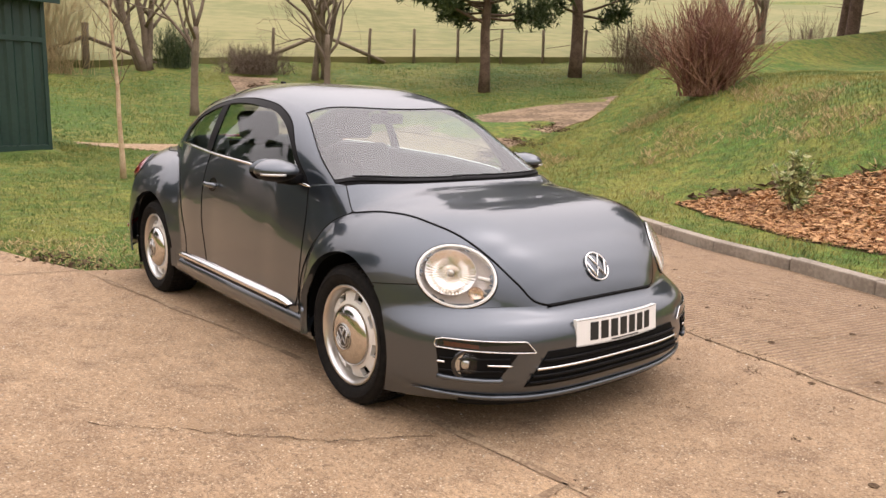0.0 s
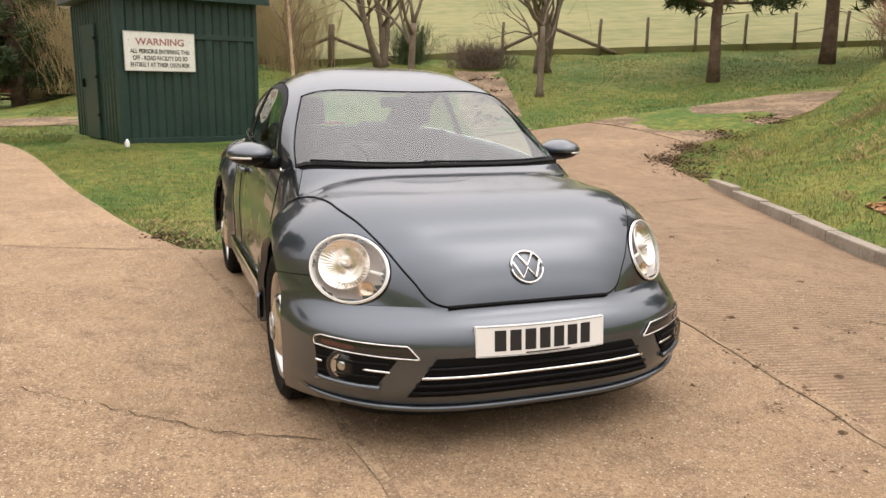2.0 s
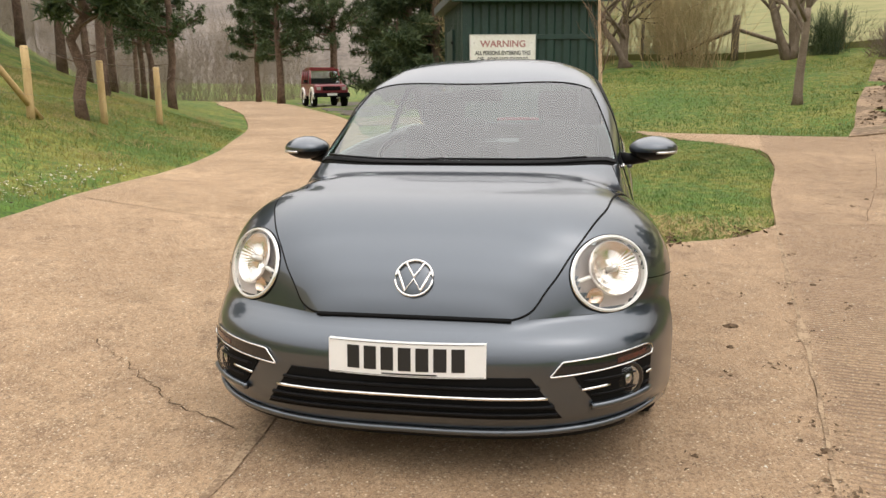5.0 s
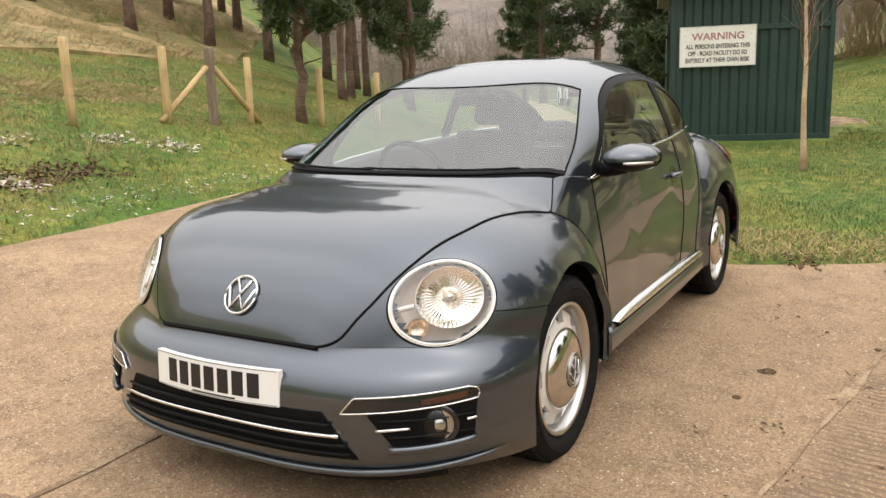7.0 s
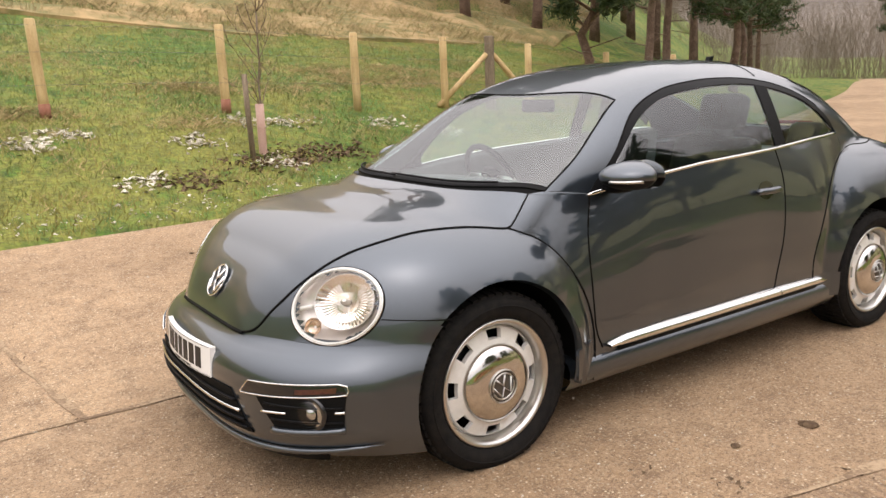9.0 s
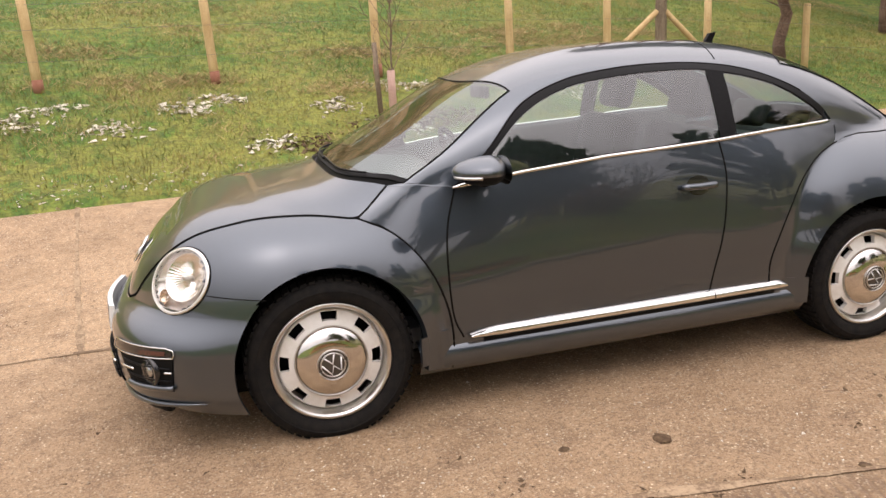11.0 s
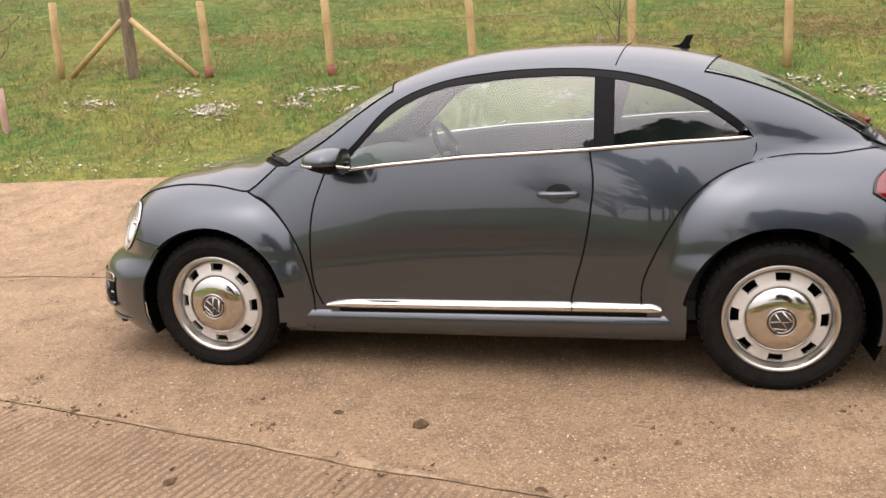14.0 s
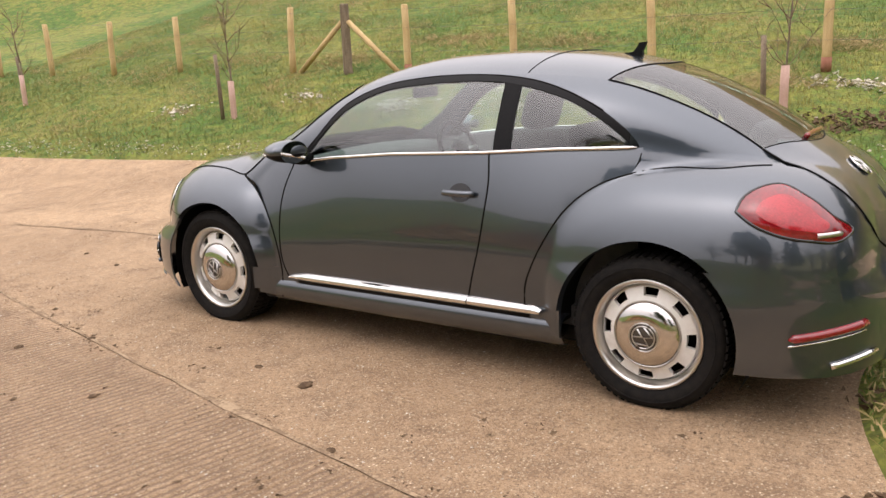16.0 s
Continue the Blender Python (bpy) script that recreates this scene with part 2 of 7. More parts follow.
def build_concrete(m, dirt=0.0):
    """Weathered tan concrete: broad stains, worn light wheel paths, pebbles showing, and a ribbed finish on the yard beside the kerb."""
    m.use_nodes = True
    n, l = m.node_tree.nodes, m.node_tree.links
    b = n["Principled BSDF"]
    b.inputs["Roughness"].default_value = 0.88
    where = n.new("ShaderNodeTexCoord").outputs["Object"]

    def noise_at(scale, detail=6, rough=0.6):
        t = n.new("ShaderNodeTexNoise")
        t.inputs["Scale"].default_value, t.inputs["Detail"].default_value, t.inputs["Roughness"].default_value = scale, detail, rough
        l.new(where, t.inputs[0])
        return t.outputs[0]

    def remap(src, a, z, lo=0.0, hi=1.0):
        r = n.new("ShaderNodeMapRange")
        for i, v in enumerate((a, z, lo, hi)):
            r.inputs[i + 1].default_value = v
        l.new(src, r.inputs[0])
        return r.outputs[0]

    def mixed(fac, a, c):
        x = n.new("ShaderNodeMix")
        x.data_type, x.clamp_factor = "RGBA", True
        l.new(fac, x.inputs[0])
        for i, v in ((6, a), (7, c)):
            if isinstance(v, tuple):
                x.inputs[i].default_value = (*v, 1)
            else:
                l.new(v, x.inputs[i])
        return x.outputs[2]

    tone = mixed(remap(noise_at(0.55), 0.35, 0.65), (0.368, 0.233, 0.128), (0.576, 0.385, 0.224))
    tone = mixed(remap(noise_at(1.3, 9, 0.7), 0.5, 0.7, 0, 0.6), tone, (0.237, 0.142, 0.079))
    tone = mixed(remap(noise_at(4.5, 8, 0.7), 0.48, 0.66, 0, 0.8), tone, (0.211, 0.128, 0.073))
    tone = mixed(remap(noise_at(14, 8, 0.75), 0.46, 0.66, 0, 0.65), tone, (0.583, 0.407, 0.252))
    tone = mixed(remap(noise_at(38, 8, 0.8), 0.5, 0.62, 0, 0.85), tone, (0.197, 0.129, 0.074))
    tone = mixed(remap(noise_at(130, 4, 0.8), 0.5, 0.6, 0, 0.75), tone, (0.163, 0.104, 0.061))
    tone = mixed(remap(noise_at(75, 5, 0.8), 0.54, 0.64, 0, 0.8), tone, (0.758, 0.556, 0.360))
    v = n.new("ShaderNodeTexVoronoi")
    v.inputs["Scale"].default_value = 52
    l.new(where, v.inputs[0])
    pebble = remap(v.outputs["Distance"], 0.16, 0.28, 1, 0)
    pick = n.new("ShaderNodeMath")
    pick.operation = "MULTIPLY"
    l.new(pebble, pick.inputs[0])
    l.new(remap(noise_at(9), 0.36, 0.48), pick.inputs[1])
    spot = mixed(v.outputs["Color"], (0.136, 0.085, 0.050), (1.002, 0.827, 0.575))
    tone = mixed(pick.outputs[0], tone, spot)
    sep = n.new("ShaderNodeSeparateXYZ")
    l.new(where, sep.inputs[0])
    side = n.new("ShaderNodeMath")
    side.operation = "MULTIPLY_ADD"
    l.new(sep.outputs[0], side.inputs[0])
    side.inputs[1].default_value = 0.16
    l.new(sep.outputs[1], side.inputs[2])
    ribbed = remap(side.outputs[0], 1.72, 1.80)
    wave = n.new("ShaderNodeTexWave")
    wave.wave_type, wave.bands_direction = "BANDS", "X"
    wave.inputs["Scale"].default_value, wave.inputs["Distortion"].default_value, wave.inputs["Detail"].default_value, wave.inputs["Detail Scale"].default_value = 7.6, 2.6, 4, 1.6
    turn = n.new("ShaderNodeMapping")
    turn.inputs["Rotation"].default_value = (0, 0, radians(12))
    l.new(where, turn.inputs[0]), l.new(turn.outputs[0], wave.inputs[0])
    ribs = n.new("ShaderNodeMath")
    ribs.operation = "MULTIPLY"
    l.new(wave.outputs["Fac"], ribs.inputs[0]), l.new(ribbed, ribs.inputs[1])
    # darker tone along the low lines between the ribs, in patches
    worn = n.new("ShaderNodeMath")
    worn.operation = "MULTIPLY"
    l.new(remap(wave.outputs["Fac"], 0.0, 0.5, 0.85, 0), worn.inputs[0])
    patchy = n.new("ShaderNodeMath")
    patchy.operation = "MULTIPLY"
    l.new(remap(noise_at(1.6), 0.30, 0.52), patchy.inputs[0]), l.new(ribbed, patchy.inputs[1])
    l.new(patchy.outputs[0], worn.inputs[1])
    tone = mixed(worn.outputs[0], tone, (0.230, 0.148, 0.096))
    tone = mixed(remap(noise_at(0.9, 10, 0.72), 0.53, 0.66, 0, 0.4), tone, (0.197, 0.124, 0.066))
    if dirt:
        tone = mixed(remap(noise_at(0.8, 8, 0.65), 0.3, 0.6, dirt, dirt * 0.35), tone, (0.176, 0.110, 0.063))
    l.new(tone, b.inputs["Base Color"])
    total = n.new("ShaderNodeMath")
    total.operation = "MULTIPLY_ADD"
    l.new(noise_at(90, 6, 0.7), total.inputs[0])
    total.inputs[1].default_value = 0.85
    l.new(ribs.outputs[0], total.inputs[2])
    relief = n.new("ShaderNodeBump")
    relief.inputs["Strength"].default_value, relief.inputs["Distance"].default_value = 1.0, 0.016
    l.new(total.outputs[0], relief.inputs["Height"]), l.new(relief.outputs[0], b.inputs["Normal"])


build_concrete(CONCRETE)
DIRTY_CONCRETE = bpy.data.materials.new("dirty_tan_concrete")
build_concrete(DIRTY_CONCRETE, 0.2)

# ---- building tools ----
def mesh_of(name, verts, faces, mat=None, smooth=True):
    me = bpy.data.meshes.new(name)
    me.from_pydata([tuple(map(float, v)) for v in verts], [], [tuple(map(int, f)) for f in faces])
    if smooth:
        me.polygons.foreach_set("use_smooth", [True] * len(me.polygons))
    for m in mat if isinstance(mat, (list, tuple)) else [mat]:
        if m:
            me.materials.append(m)
    me.update()
    return me


def add(name, verts, faces, mat, parent=None, label="", smooth=True):
    ob = new(name, mesh_of(name, verts, faces, mat, smooth))
    ob.parent = parent
    if label:
        tagged(ob, label)
    return ob


def part(name, bm, mat, parent=None, label="", smooth=False):
    me = bpy.data.meshes.new(name)
    bm.to_mesh(me)
    bm.free()
    if smooth:
        me.polygons.foreach_set("use_smooth", [True] * len(me.polygons))
    me.materials.append(mat)
    ob = new(name, me)
    ob.parent = parent
    if label:
        tagged(ob, label)
    return ob


def thing(name, label, category, group="", kind="", at=(0, 0, 0), turn=0):
    ob = new(name)
    ob.matrix_basis = pose(*at, 0, 0, turn)
    return tagged(ob, label, category, group, kind)


def box(bm, x0, x1, y0, y1, z0, z1, bevel=0.0):
    m = Matrix.Translation(((x0 + x1) / 2, (y0 + y1) / 2, (z0 + z1) / 2)) @ Matrix.Diagonal((x1 - x0, y1 - y0, z1 - z0, 1))
    r = bmesh.ops.create_cube(bm, size=1, matrix=m)
    if bevel:
        es = list({e for v in r["verts"] for e in v.link_edges})
        bmesh.ops.bevel(bm, geom=es, offset=bevel, segments=2, affect="EDGES", profile=0.6)


def boxed(*a, **k):
    bm = bmesh.new()
    box(bm, *a, **k)
    return bm


def tube(points, radii, sides=6, closed=False, caps=True):
    """Vertices and faces of a tube along points, with one radius for each."""
    P = np.asarray(points, float)
    R = np.broadcast_to(np.asarray(radii, float), (len(P),))
    T = np.roll(P, -1, 0) - np.roll(P, 1, 0) if closed else np.gradient(P, axis=0)
    T /= np.maximum(np.linalg.norm(T, axis=1, keepdims=True), 1e-9)
    up = np.array([0.0, 0.0, 1.0]) if abs(T[:, 2]).mean() < 0.85 else np.array([1.0, 0.0, 0.0])
    A = np.cross(T, up)
    A /= np.maximum(np.linalg.norm(A, axis=1, keepdims=True), 1e-9)
    B = np.cross(T, A)
    ang = np.linspace(0, 2 * np.pi, sides, endpoint=False)
    V = (P[:, None] + R[:, None, None] * (np.cos(ang)[None, :, None] * A[:, None] + np.sin(ang)[None, :, None] * B[:, None])).reshape(-1, 3)
    n, F = len(P), []
    for i in range(n if closed else n - 1):
        for k in range(sides):
            a, b = i * sides + k, i * sides + (k + 1) % sides
            c, d = ((i + 1) % n) * sides + (k + 1) % sides, ((i + 1) % n) * sides + k
            F.append((a, b, c, d))
    if caps and not closed:
        F += [tuple(range(sides))[::-1], tuple((n - 1) * sides + k for k in range(sides))]
    return V, F


def lathe(profile, sides=48, closed=False):
    """A surface turned about the y axis; profile: (radius, y) pairs."""
    V, F, n = [], [], len(profile)
    for i in range(sides):
        a = 2 * math.pi * i / sides
        V += [(r * math.cos(a), y, r * math.sin(a)) for r, y in profile]
    for i in range(sides):
        j = (i + 1) % sides
        for k in range(n if closed else n - 1):
            q = (k + 1) % n
            F.append((i * n + k, i * n + q, j * n + q, j * n + k))
    return V, F


def merged(pieces):
    V, F, o = [], [], 0
    for v, f in pieces:
        V += [tuple(p) for p in v]
        F += [tuple(i + o for i in q) for q in f]
        o = len(V)
    return V, F


def soup(name, V, n_side, mat, parent=None, smooth=False):
    """One mesh of many separate small polygons: V is (count, n_side, 3)."""
    V = np.asarray(V, np.float32)
    count = len(V)
    me = bpy.data.meshes.new(name)
    me.vertices.add(count * n_side)
    me.vertices.foreach_set("co", V.reshape(-1))
    me.loops.add(count * n_side)
    me.loops.foreach_set("vertex_index", np.arange(count * n_side, dtype=np.int32))
    me.polygons.add(count)
    me.polygons.foreach_set("loop_start", np.arange(0, count * n_side, n_side, dtype=np.int32))
    me.update(calc_edges=True)
    me.validate()
    me.materials.append(mat)
    ob = new(name, me)
    ob.parent = parent
    return ob


def smooth_line(pts, n):
    """n points along a smooth curve through pts."""
    P = np.asarray(pts, float)
    d = np.r_[0, np.cumsum(np.linalg.norm(np.diff(P, axis=0), axis=1))]
    t = np.linspace(0, d[-1], n)
    M = np.stack([np.gradient(P[:, k], d) for k in range(P.shape[1])], 1)
    i = np.clip(np.searchsorted(d, t, "right") - 1, 0, len(P) - 2)
    h = (d[i + 1] - d[i])[:, None]
    s = ((t - d[i])[:, None]) / h
    return (2 * s**3 - 3 * s**2 + 1) * P[i] + (s**3 - 2 * s**2 + s) * h * M[i] + (3 * s**2 - 2 * s**3) * P[i + 1] + (s**3 - s**2) * h * M[i + 1]


def inside(poly, x, y):
    x, y = np.asarray(x), np.asarray(y)
    r = np.zeros(np.shape(x), bool)
    for (x0, y0), (x1, y1) in zip(poly, poly[1:] + poly[:1]):
        r ^= ((y0 > y) != (y1 > y)) & (x < (x1 - x0) * (y - y0) / (y1 - y0 + 1e-12) + x0)
    return r

# ---- the lie of the land ----
SOUTH_EDGE = [(-55, -29), (-40, -21), (-20, -10.5), (-12.2, -7.0), (-9, -5.9), (-5.4, -4.9), (-2.4, -4.4), (0, -3.9), (2, -3.65), (5, -3.2), (10, -2.4), (16, -1.9), (60, -1.5)]
KERB = [(-4.3, 5.8), (-1.6, 4.75), (-0.1, 4.1), (0.8, 3.88), (1.8, 3.5), (4, 3.1), (9, 2.9), (30, 2.9)]


def ramp(x, a, b):
    t = np.clip((x - a) / (b - a), 0, 1)
    return t * t * (3 - 2 * t)


def line(x, pts):
    return np.interp(x, [p[0] for p in pts], [p[1] for p in pts])


def ground_height(x, y):
    """The lie of the land: level under the car, banks on both sides, slopes rising behind."""
    x, y = np.asarray(x, float), np.asarray(y, float)
    base = 0.40 * ramp(x, -1.5, -11) + 0.1 * ramp(x, -11, -40)
    e = line(x, SOUTH_EDGE)
    edge = 0.30 + 0.2 * ramp(x, -5, -22)
    u = np.clip((-0.9 - y) / (-0.9 - e + 1e-6), 0, 1)
    z = base + np.maximum(edge - base, 0) * u * u * (1.6 - 0.6 * u)
    d = np.maximum(e - y, 0)
    slope = (0.05 + 0.23 * ramp(x, -34, -7)) * (1 - 0.45 * ramp(d, 25, 120))
    z = z + slope * d * (0.75 + 0.25 * ramp(d, 0.3, 2.5))
    k = line(x, KERB) + 0.9 * np.maximum(-4.3 - x, 0)
    n = np.maximum(y - k - 0.14, 0)
    bank = 0.10 * ramp(n, -0.01, 0.02) + 1.95 * ramp(n, 0.0, 5.4) * (0.55 + 0.45 * n / (n + 2)) + 0.05 * np.maximum(n - 4.5, 0)
    side = np.interp(y, [5.8, 6.4, 7.6, 9.5, 12, 20], [-5.2, -6.0, -6.9, -7.6, -8.3, -8.2])
    north = ramp(x, side, side + 0.9) * (0.78 + 0.22 * ramp(x, -6.0, -3.5))
    rise = 0.12 * np.maximum(y - 5, 0) * ramp(x, -3, -9)
    rise = rise / (1 + 0.004 * np.maximum(y - 5, 0))
    west = np.maximum(-12.4 - x, 0)
    wslope = 0.115 * west * ramp(y, -7, 2) + 0.0009 * west * west * ramp(y, -7, 2) * (west < 60) + 0.0009 * (3600 + 120 * (west - 60)) * ramp(y, -7, 2) * (west >= 60)
    far = 22 * ramp(-x, 140, 400) * ramp(y, -40, 20) + 16 * ramp(y, 60, 260)
    away = np.hypot(x - 3, y - 1)
    turn = np.degrees(np.arctan2(1 - y, 3 - x))
    hill = 0.24 * np.maximum(away - 23, 0) * ramp(turn, 33, 46) / (1 + 0.006 * np.maximum(away - 23, 0))
    return z + bank * north + rise + wslope + far + hill

# ---- the ground ----
from mathutils.geometry import delaunay_2d_cdt

J_NORTH = [(-3.1, 2.22), (1.67, 1.43), (3.5, 1.1), (6, 0.95), (16, 1.0)]
J_SOUTH = [(-2.15, -1.08), (0.8, -0.72), (2.42, -0.62), (3.8, -0.58), (5.7, -0.3), (16, 0.2)]
ISLAND = [(-2.15, -1.08), (-1.97, -0.5), (-2.0, 0.4), (-2.2, 1.1), (-2.5, 1.75), (-3.1, 2.22)]
ISLAND_NORTH = [(-3.1, 2.22), (-5, 2.55), (-7.2, 3.0), (-8.4, 3.05), (-9.3, 2.6), (-10.2, 1.9)]
ISLAND_SOUTH = [(-2.15, -1.08), (-3.0, -1.42), (-5.1, -2.05), (-9.4, -3.2), (-12, -4.25), (-14.6, -5.1)]
FAR_SIDE = [(-13.6, 0.9), (-11.8, 2.2), (-10.6, 5.0), (-10.5, 6.8), (-10.7, 9), (-10.9, 12), (-10.5, 20), (-9.9, 34)]
TRACK_EAST = [(-4.3, 5.8), (-6.0, 6.4), (-6.9, 7.6), (-7.6, 9.5), (-8.3, 12), (-8.2, 20), (-7.4, 34)]
PATH_WEST = [(-13.6, 0.9), (-15.3, -1.6), (-17.2, -4.6), (-19.2, -6.6)]
PATH_EAST = [(-10.2, 1.9), (-12.3, 0.9), (-13.9, -1.6), (-14.6, -5.1)]
curve = lambda pts, n=40: [tuple(p) for p in smooth_line(pts, n)]
south_near = [p for p in SOUTH_EDGE if p[0] >= -2.4]
south_far = [p for p in SOUTH_EDGE if p[0] <= -2.4]
cross_joint = [(2.42, -0.62), (2.62, -2.0), (2.8, -3.55)]
west_joint = [(-2.15, -1.08), (-2.3, -2.5), (-2.45, -4.42)]
yard_joint = [(-3.1, 2.22), (-3.25, 3.9), (-3.6, 5.55)]
SLABS = {
    "under_car": curve(J_NORTH) + curve(J_SOUTH)[::-1] + curve(ISLAND, 24)[1:-1],
    "ribbed_yard": curve(yard_joint, 12) + [p for p in curve(KERB[:-1], 60) if p[0] > -3.5] + [(16, 2.9)] + curve(J_NORTH)[::-1][:-1],
    "worn_yard": curve(yard_joint, 12)[::-1] + curve(ISLAND_NORTH, 24)[1:] + [(-11, 1.5), (-12.6, 1.4)] + curve(FAR_SIDE[1:4], 16) + [(-10.5, 7.6), (-7.0, 7.6)] + curve(TRACK_EAST[:3], 10)[::-1][1:] + [(-3.75, 5.6)],
    "road_near": curve(west_joint, 8) + [p for p in curve(south_near, 60) if -2.4 < p[0] < 2.75] + curve(cross_joint, 8)[::-1] + [p for p in curve(J_SOUTH) if -2.1 < p[0] < 2.4][::-1],
    "road_ahead": curve(cross_joint, 8) + [p for p in curve(south_near, 60) if 2.85 < p[0] <= 16] + [(16, -1.9), (16, 0.2)] + [p for p in curve(J_SOUTH) if 2.5 < p[0] < 15.9][::-1],
    "road_far": curve(west_joint, 8)[::-1] + curve(ISLAND_SOUTH, 24)[1:] + curve([(-14.6, -5.1), (-17, -6.0), (-28, -11), (-41, -17.2), (-56, -25)], 24)[1:] + curve(south_far, 50)[:-1],
}


def deduped(poly):
    out = []
    for p in poly:
        if not out or math.dist(p, out[-1]) > 0.02:
            out.append((float(p[0]), float(p[1])))
    if math.dist(out[0], out[-1]) < 0.02:
        out.pop()
    return out


def shrunk(poly, d):
    """The polygon with its sides moved inwards by d."""
    area = sum(a[0] * b[1] - b[0] * a[1] for a, b in zip(poly, poly[1:] + poly[:1]))
    s, out, n = (1 if area > 0 else -1), [], len(poly)
    for i in range(n):
        a, p, b = Vector(poly[i - 1]), Vector(poly[i]), Vector(poly[(i + 1) % n])
        u, v = (p - a).normalized(), (b - p).normalized()
        m = Vector((-(u.y + v.y), u.x + v.x)) * s
        m = m / max(m.length, 1e-6)
        out.append(tuple(p + m * d))
    return out


def draped(name, poly, step, lift, depth, mat, parent=None, rough=0.0, label=""):
    """A sheet that follows the land inside the polygon, with a skirt of that depth."""
    poly = deduped(poly)
    dense = []
    for a, b in zip(poly, poly[1:] + poly[:1]):
        k = max(1, int(math.dist(a, b) / (step * 1.0)))
        dense += [(a[0] + (b[0] - a[0]) * i / k, a[1] + (b[1] - a[1]) * i / k) for i in range(k)]
    xs, ys = [p[0] for p in dense], [p[1] for p in dense]
    gx, gy = np.meshgrid(np.arange(min(xs), max(xs), step), np.arange(min(ys), max(ys), step))
    gx, gy = gx.ravel() + np.random.uniform(-0.2, 0.2, gx.size) * step, gy.ravel() + np.random.uniform(-0.2, 0.2, gy.size) * step
    keep = inside(shrunk(poly, step * 0.4), gx, gy)
    pts = [Vector(p) for p in dense] + [Vector(p) for p in zip(gx[keep], gy[keep])]
    v2, _, faces, *_ = delaunay_2d_cdt(pts, [], [list(range(len(dense)))], 1, 1e-5)
    V = np.array([(p.x, p.y) for p in v2])
    z = ground_height(V[:, 0], V[:, 1]) + lift
    if rough:
        z += np.array([noise.noise((x * 0.9, y * 0.9, 3.0)) * rough for x, y in V])
    verts = [(x, y, h) for (x, y), h in zip(V, z)]
    faces = [tuple(f) for f in faces]
    edges = {}
    for f in faces:
        for a, b in zip(f, f[1:] + f[:1]):
            edges[(a, b)] = edges.get((a, b), 0) + 1
    rim = [e for e in edges if (e[1], e[0]) not in edges]
    low = {}
    for a, b in rim:
        for i in (a, b):
            if i not in low:
                low[i] = len(verts)
                verts.append((verts[i][0], verts[i][1], verts[i][2] - depth))
        faces.append((b, a, low[a], low[b]))
    ob = add(name, verts, faces, mat, parent, label, smooth=False)
    return ob


def spaced(lo, hi, step, far, grow=1.18):
    a, s = list(np.arange(lo, hi + 1e-6, step)), step
    while a[-1] < far:
        s *= grow
        a.append(a[-1] + s)
    s = step
    while a[0] > -far:
        s *= grow
        a.insert(0, a[0] - s)
    return np.array(a)


gx, gy = np.meshgrid(spaced(-27, 16, 0.22, 700), spaced(-16, 22, 0.22, 700), indexing="ij")
gz = ground_height(gx, gy)
paved = np.zeros(gx.shape, bool)
for slab in SLABS.values():
    paved |= inside(shrunk(deduped(slab), -0.03), gx, gy)
lumps = np.array([noise.fractal((x * 0.5, y * 0.5, 0.0), 1.0, 2.0, 4) for x, y in zip(gx.ravel(), gy.ravel())]).reshape(gx.shape)
gz = np.where(paved, gz - 0.09, gz + 0.005 + 0.035 * lumps * (1 + 0.15 * np.clip(np.hypot(gx, gy) - 15, 0, 60)))
nx, ny = gx.shape
ids = np.arange(nx * ny).reshape(nx, ny)
quads = np.stack([ids[:-1, :-1], ids[1:, :-1], ids[1:, 1:], ids[:-1, 1:]], -1).reshape(-1, 4)
ground = add("ground", np.stack([gx, gy, gz], -1).reshape(-1, 3), quads, GRASS)
tagged(ground, "rough grass banks and hillside meadow round the yard", "ground", kind="structure")

road = thing("road", "weathered tan concrete road and yard in cast slabs", "road", kind="structure")
for key, slab in SLABS.items():
    draped("slab", shrunk(deduped(slab), 0.003), 0.3 if key != "road_far" else 0.6, 0.0, 0.12, DIRTY_CONCRETE if key in ("under_car", "ribbed_yard") else CONCRETE, road, 0.004)

track = draped("dirt_track", [(-10.5, 7.5)] + curve(FAR_SIDE[4:], 30) + curve(TRACK_EAST[2:], 30)[::-1] + [(-7.0, 7.5)], 0.3, 0.012, 0.1, DIRT, None, 0.02)
tagged(track, "brown muddy gravel track climbing between grass banks", "track", kind="structure")
path = draped("dirt_path", curve(PATH_WEST, 24) + curve(PATH_EAST, 24)[::-1], 0.3, 0.02, 0.1, DIRT, None, 0.03)
tagged(path, "pale dirt path running behind the green shed", "path", kind="structure")
ramp_sheet = draped("dirt_ramp", [(-10.5, 4.9), (-10.5, 6.2), (-12.3, 6.9), (-15, 7.9), (-18, 9.0), (-20.2, 9.75), (-21.4, 8.6), (-18, 7.4), (-15, 6.3), (-12.3, 5.5)], 0.3, 0.02, 0.1, DIRT, None, 0.03)
tagged(ramp_sheet, "steep eroded dirt strip up the grass bank", "path", kind="structure")
lay_by = draped("gravel_lay_by", [(-24, -8.9), (-30, -11.4), (-41, -16.6), (-47, -18.5), (-46, -14.5), (-36, -10), (-28, -7.2), (-21, -5.4), (-19.4, -6.4)], 0.6, 0.03, 0.1, GRAVEL_DARK, None, 0.04)
tagged(lay_by, "dark gravel lay-by beside the road", "lay-by", kind="structure")

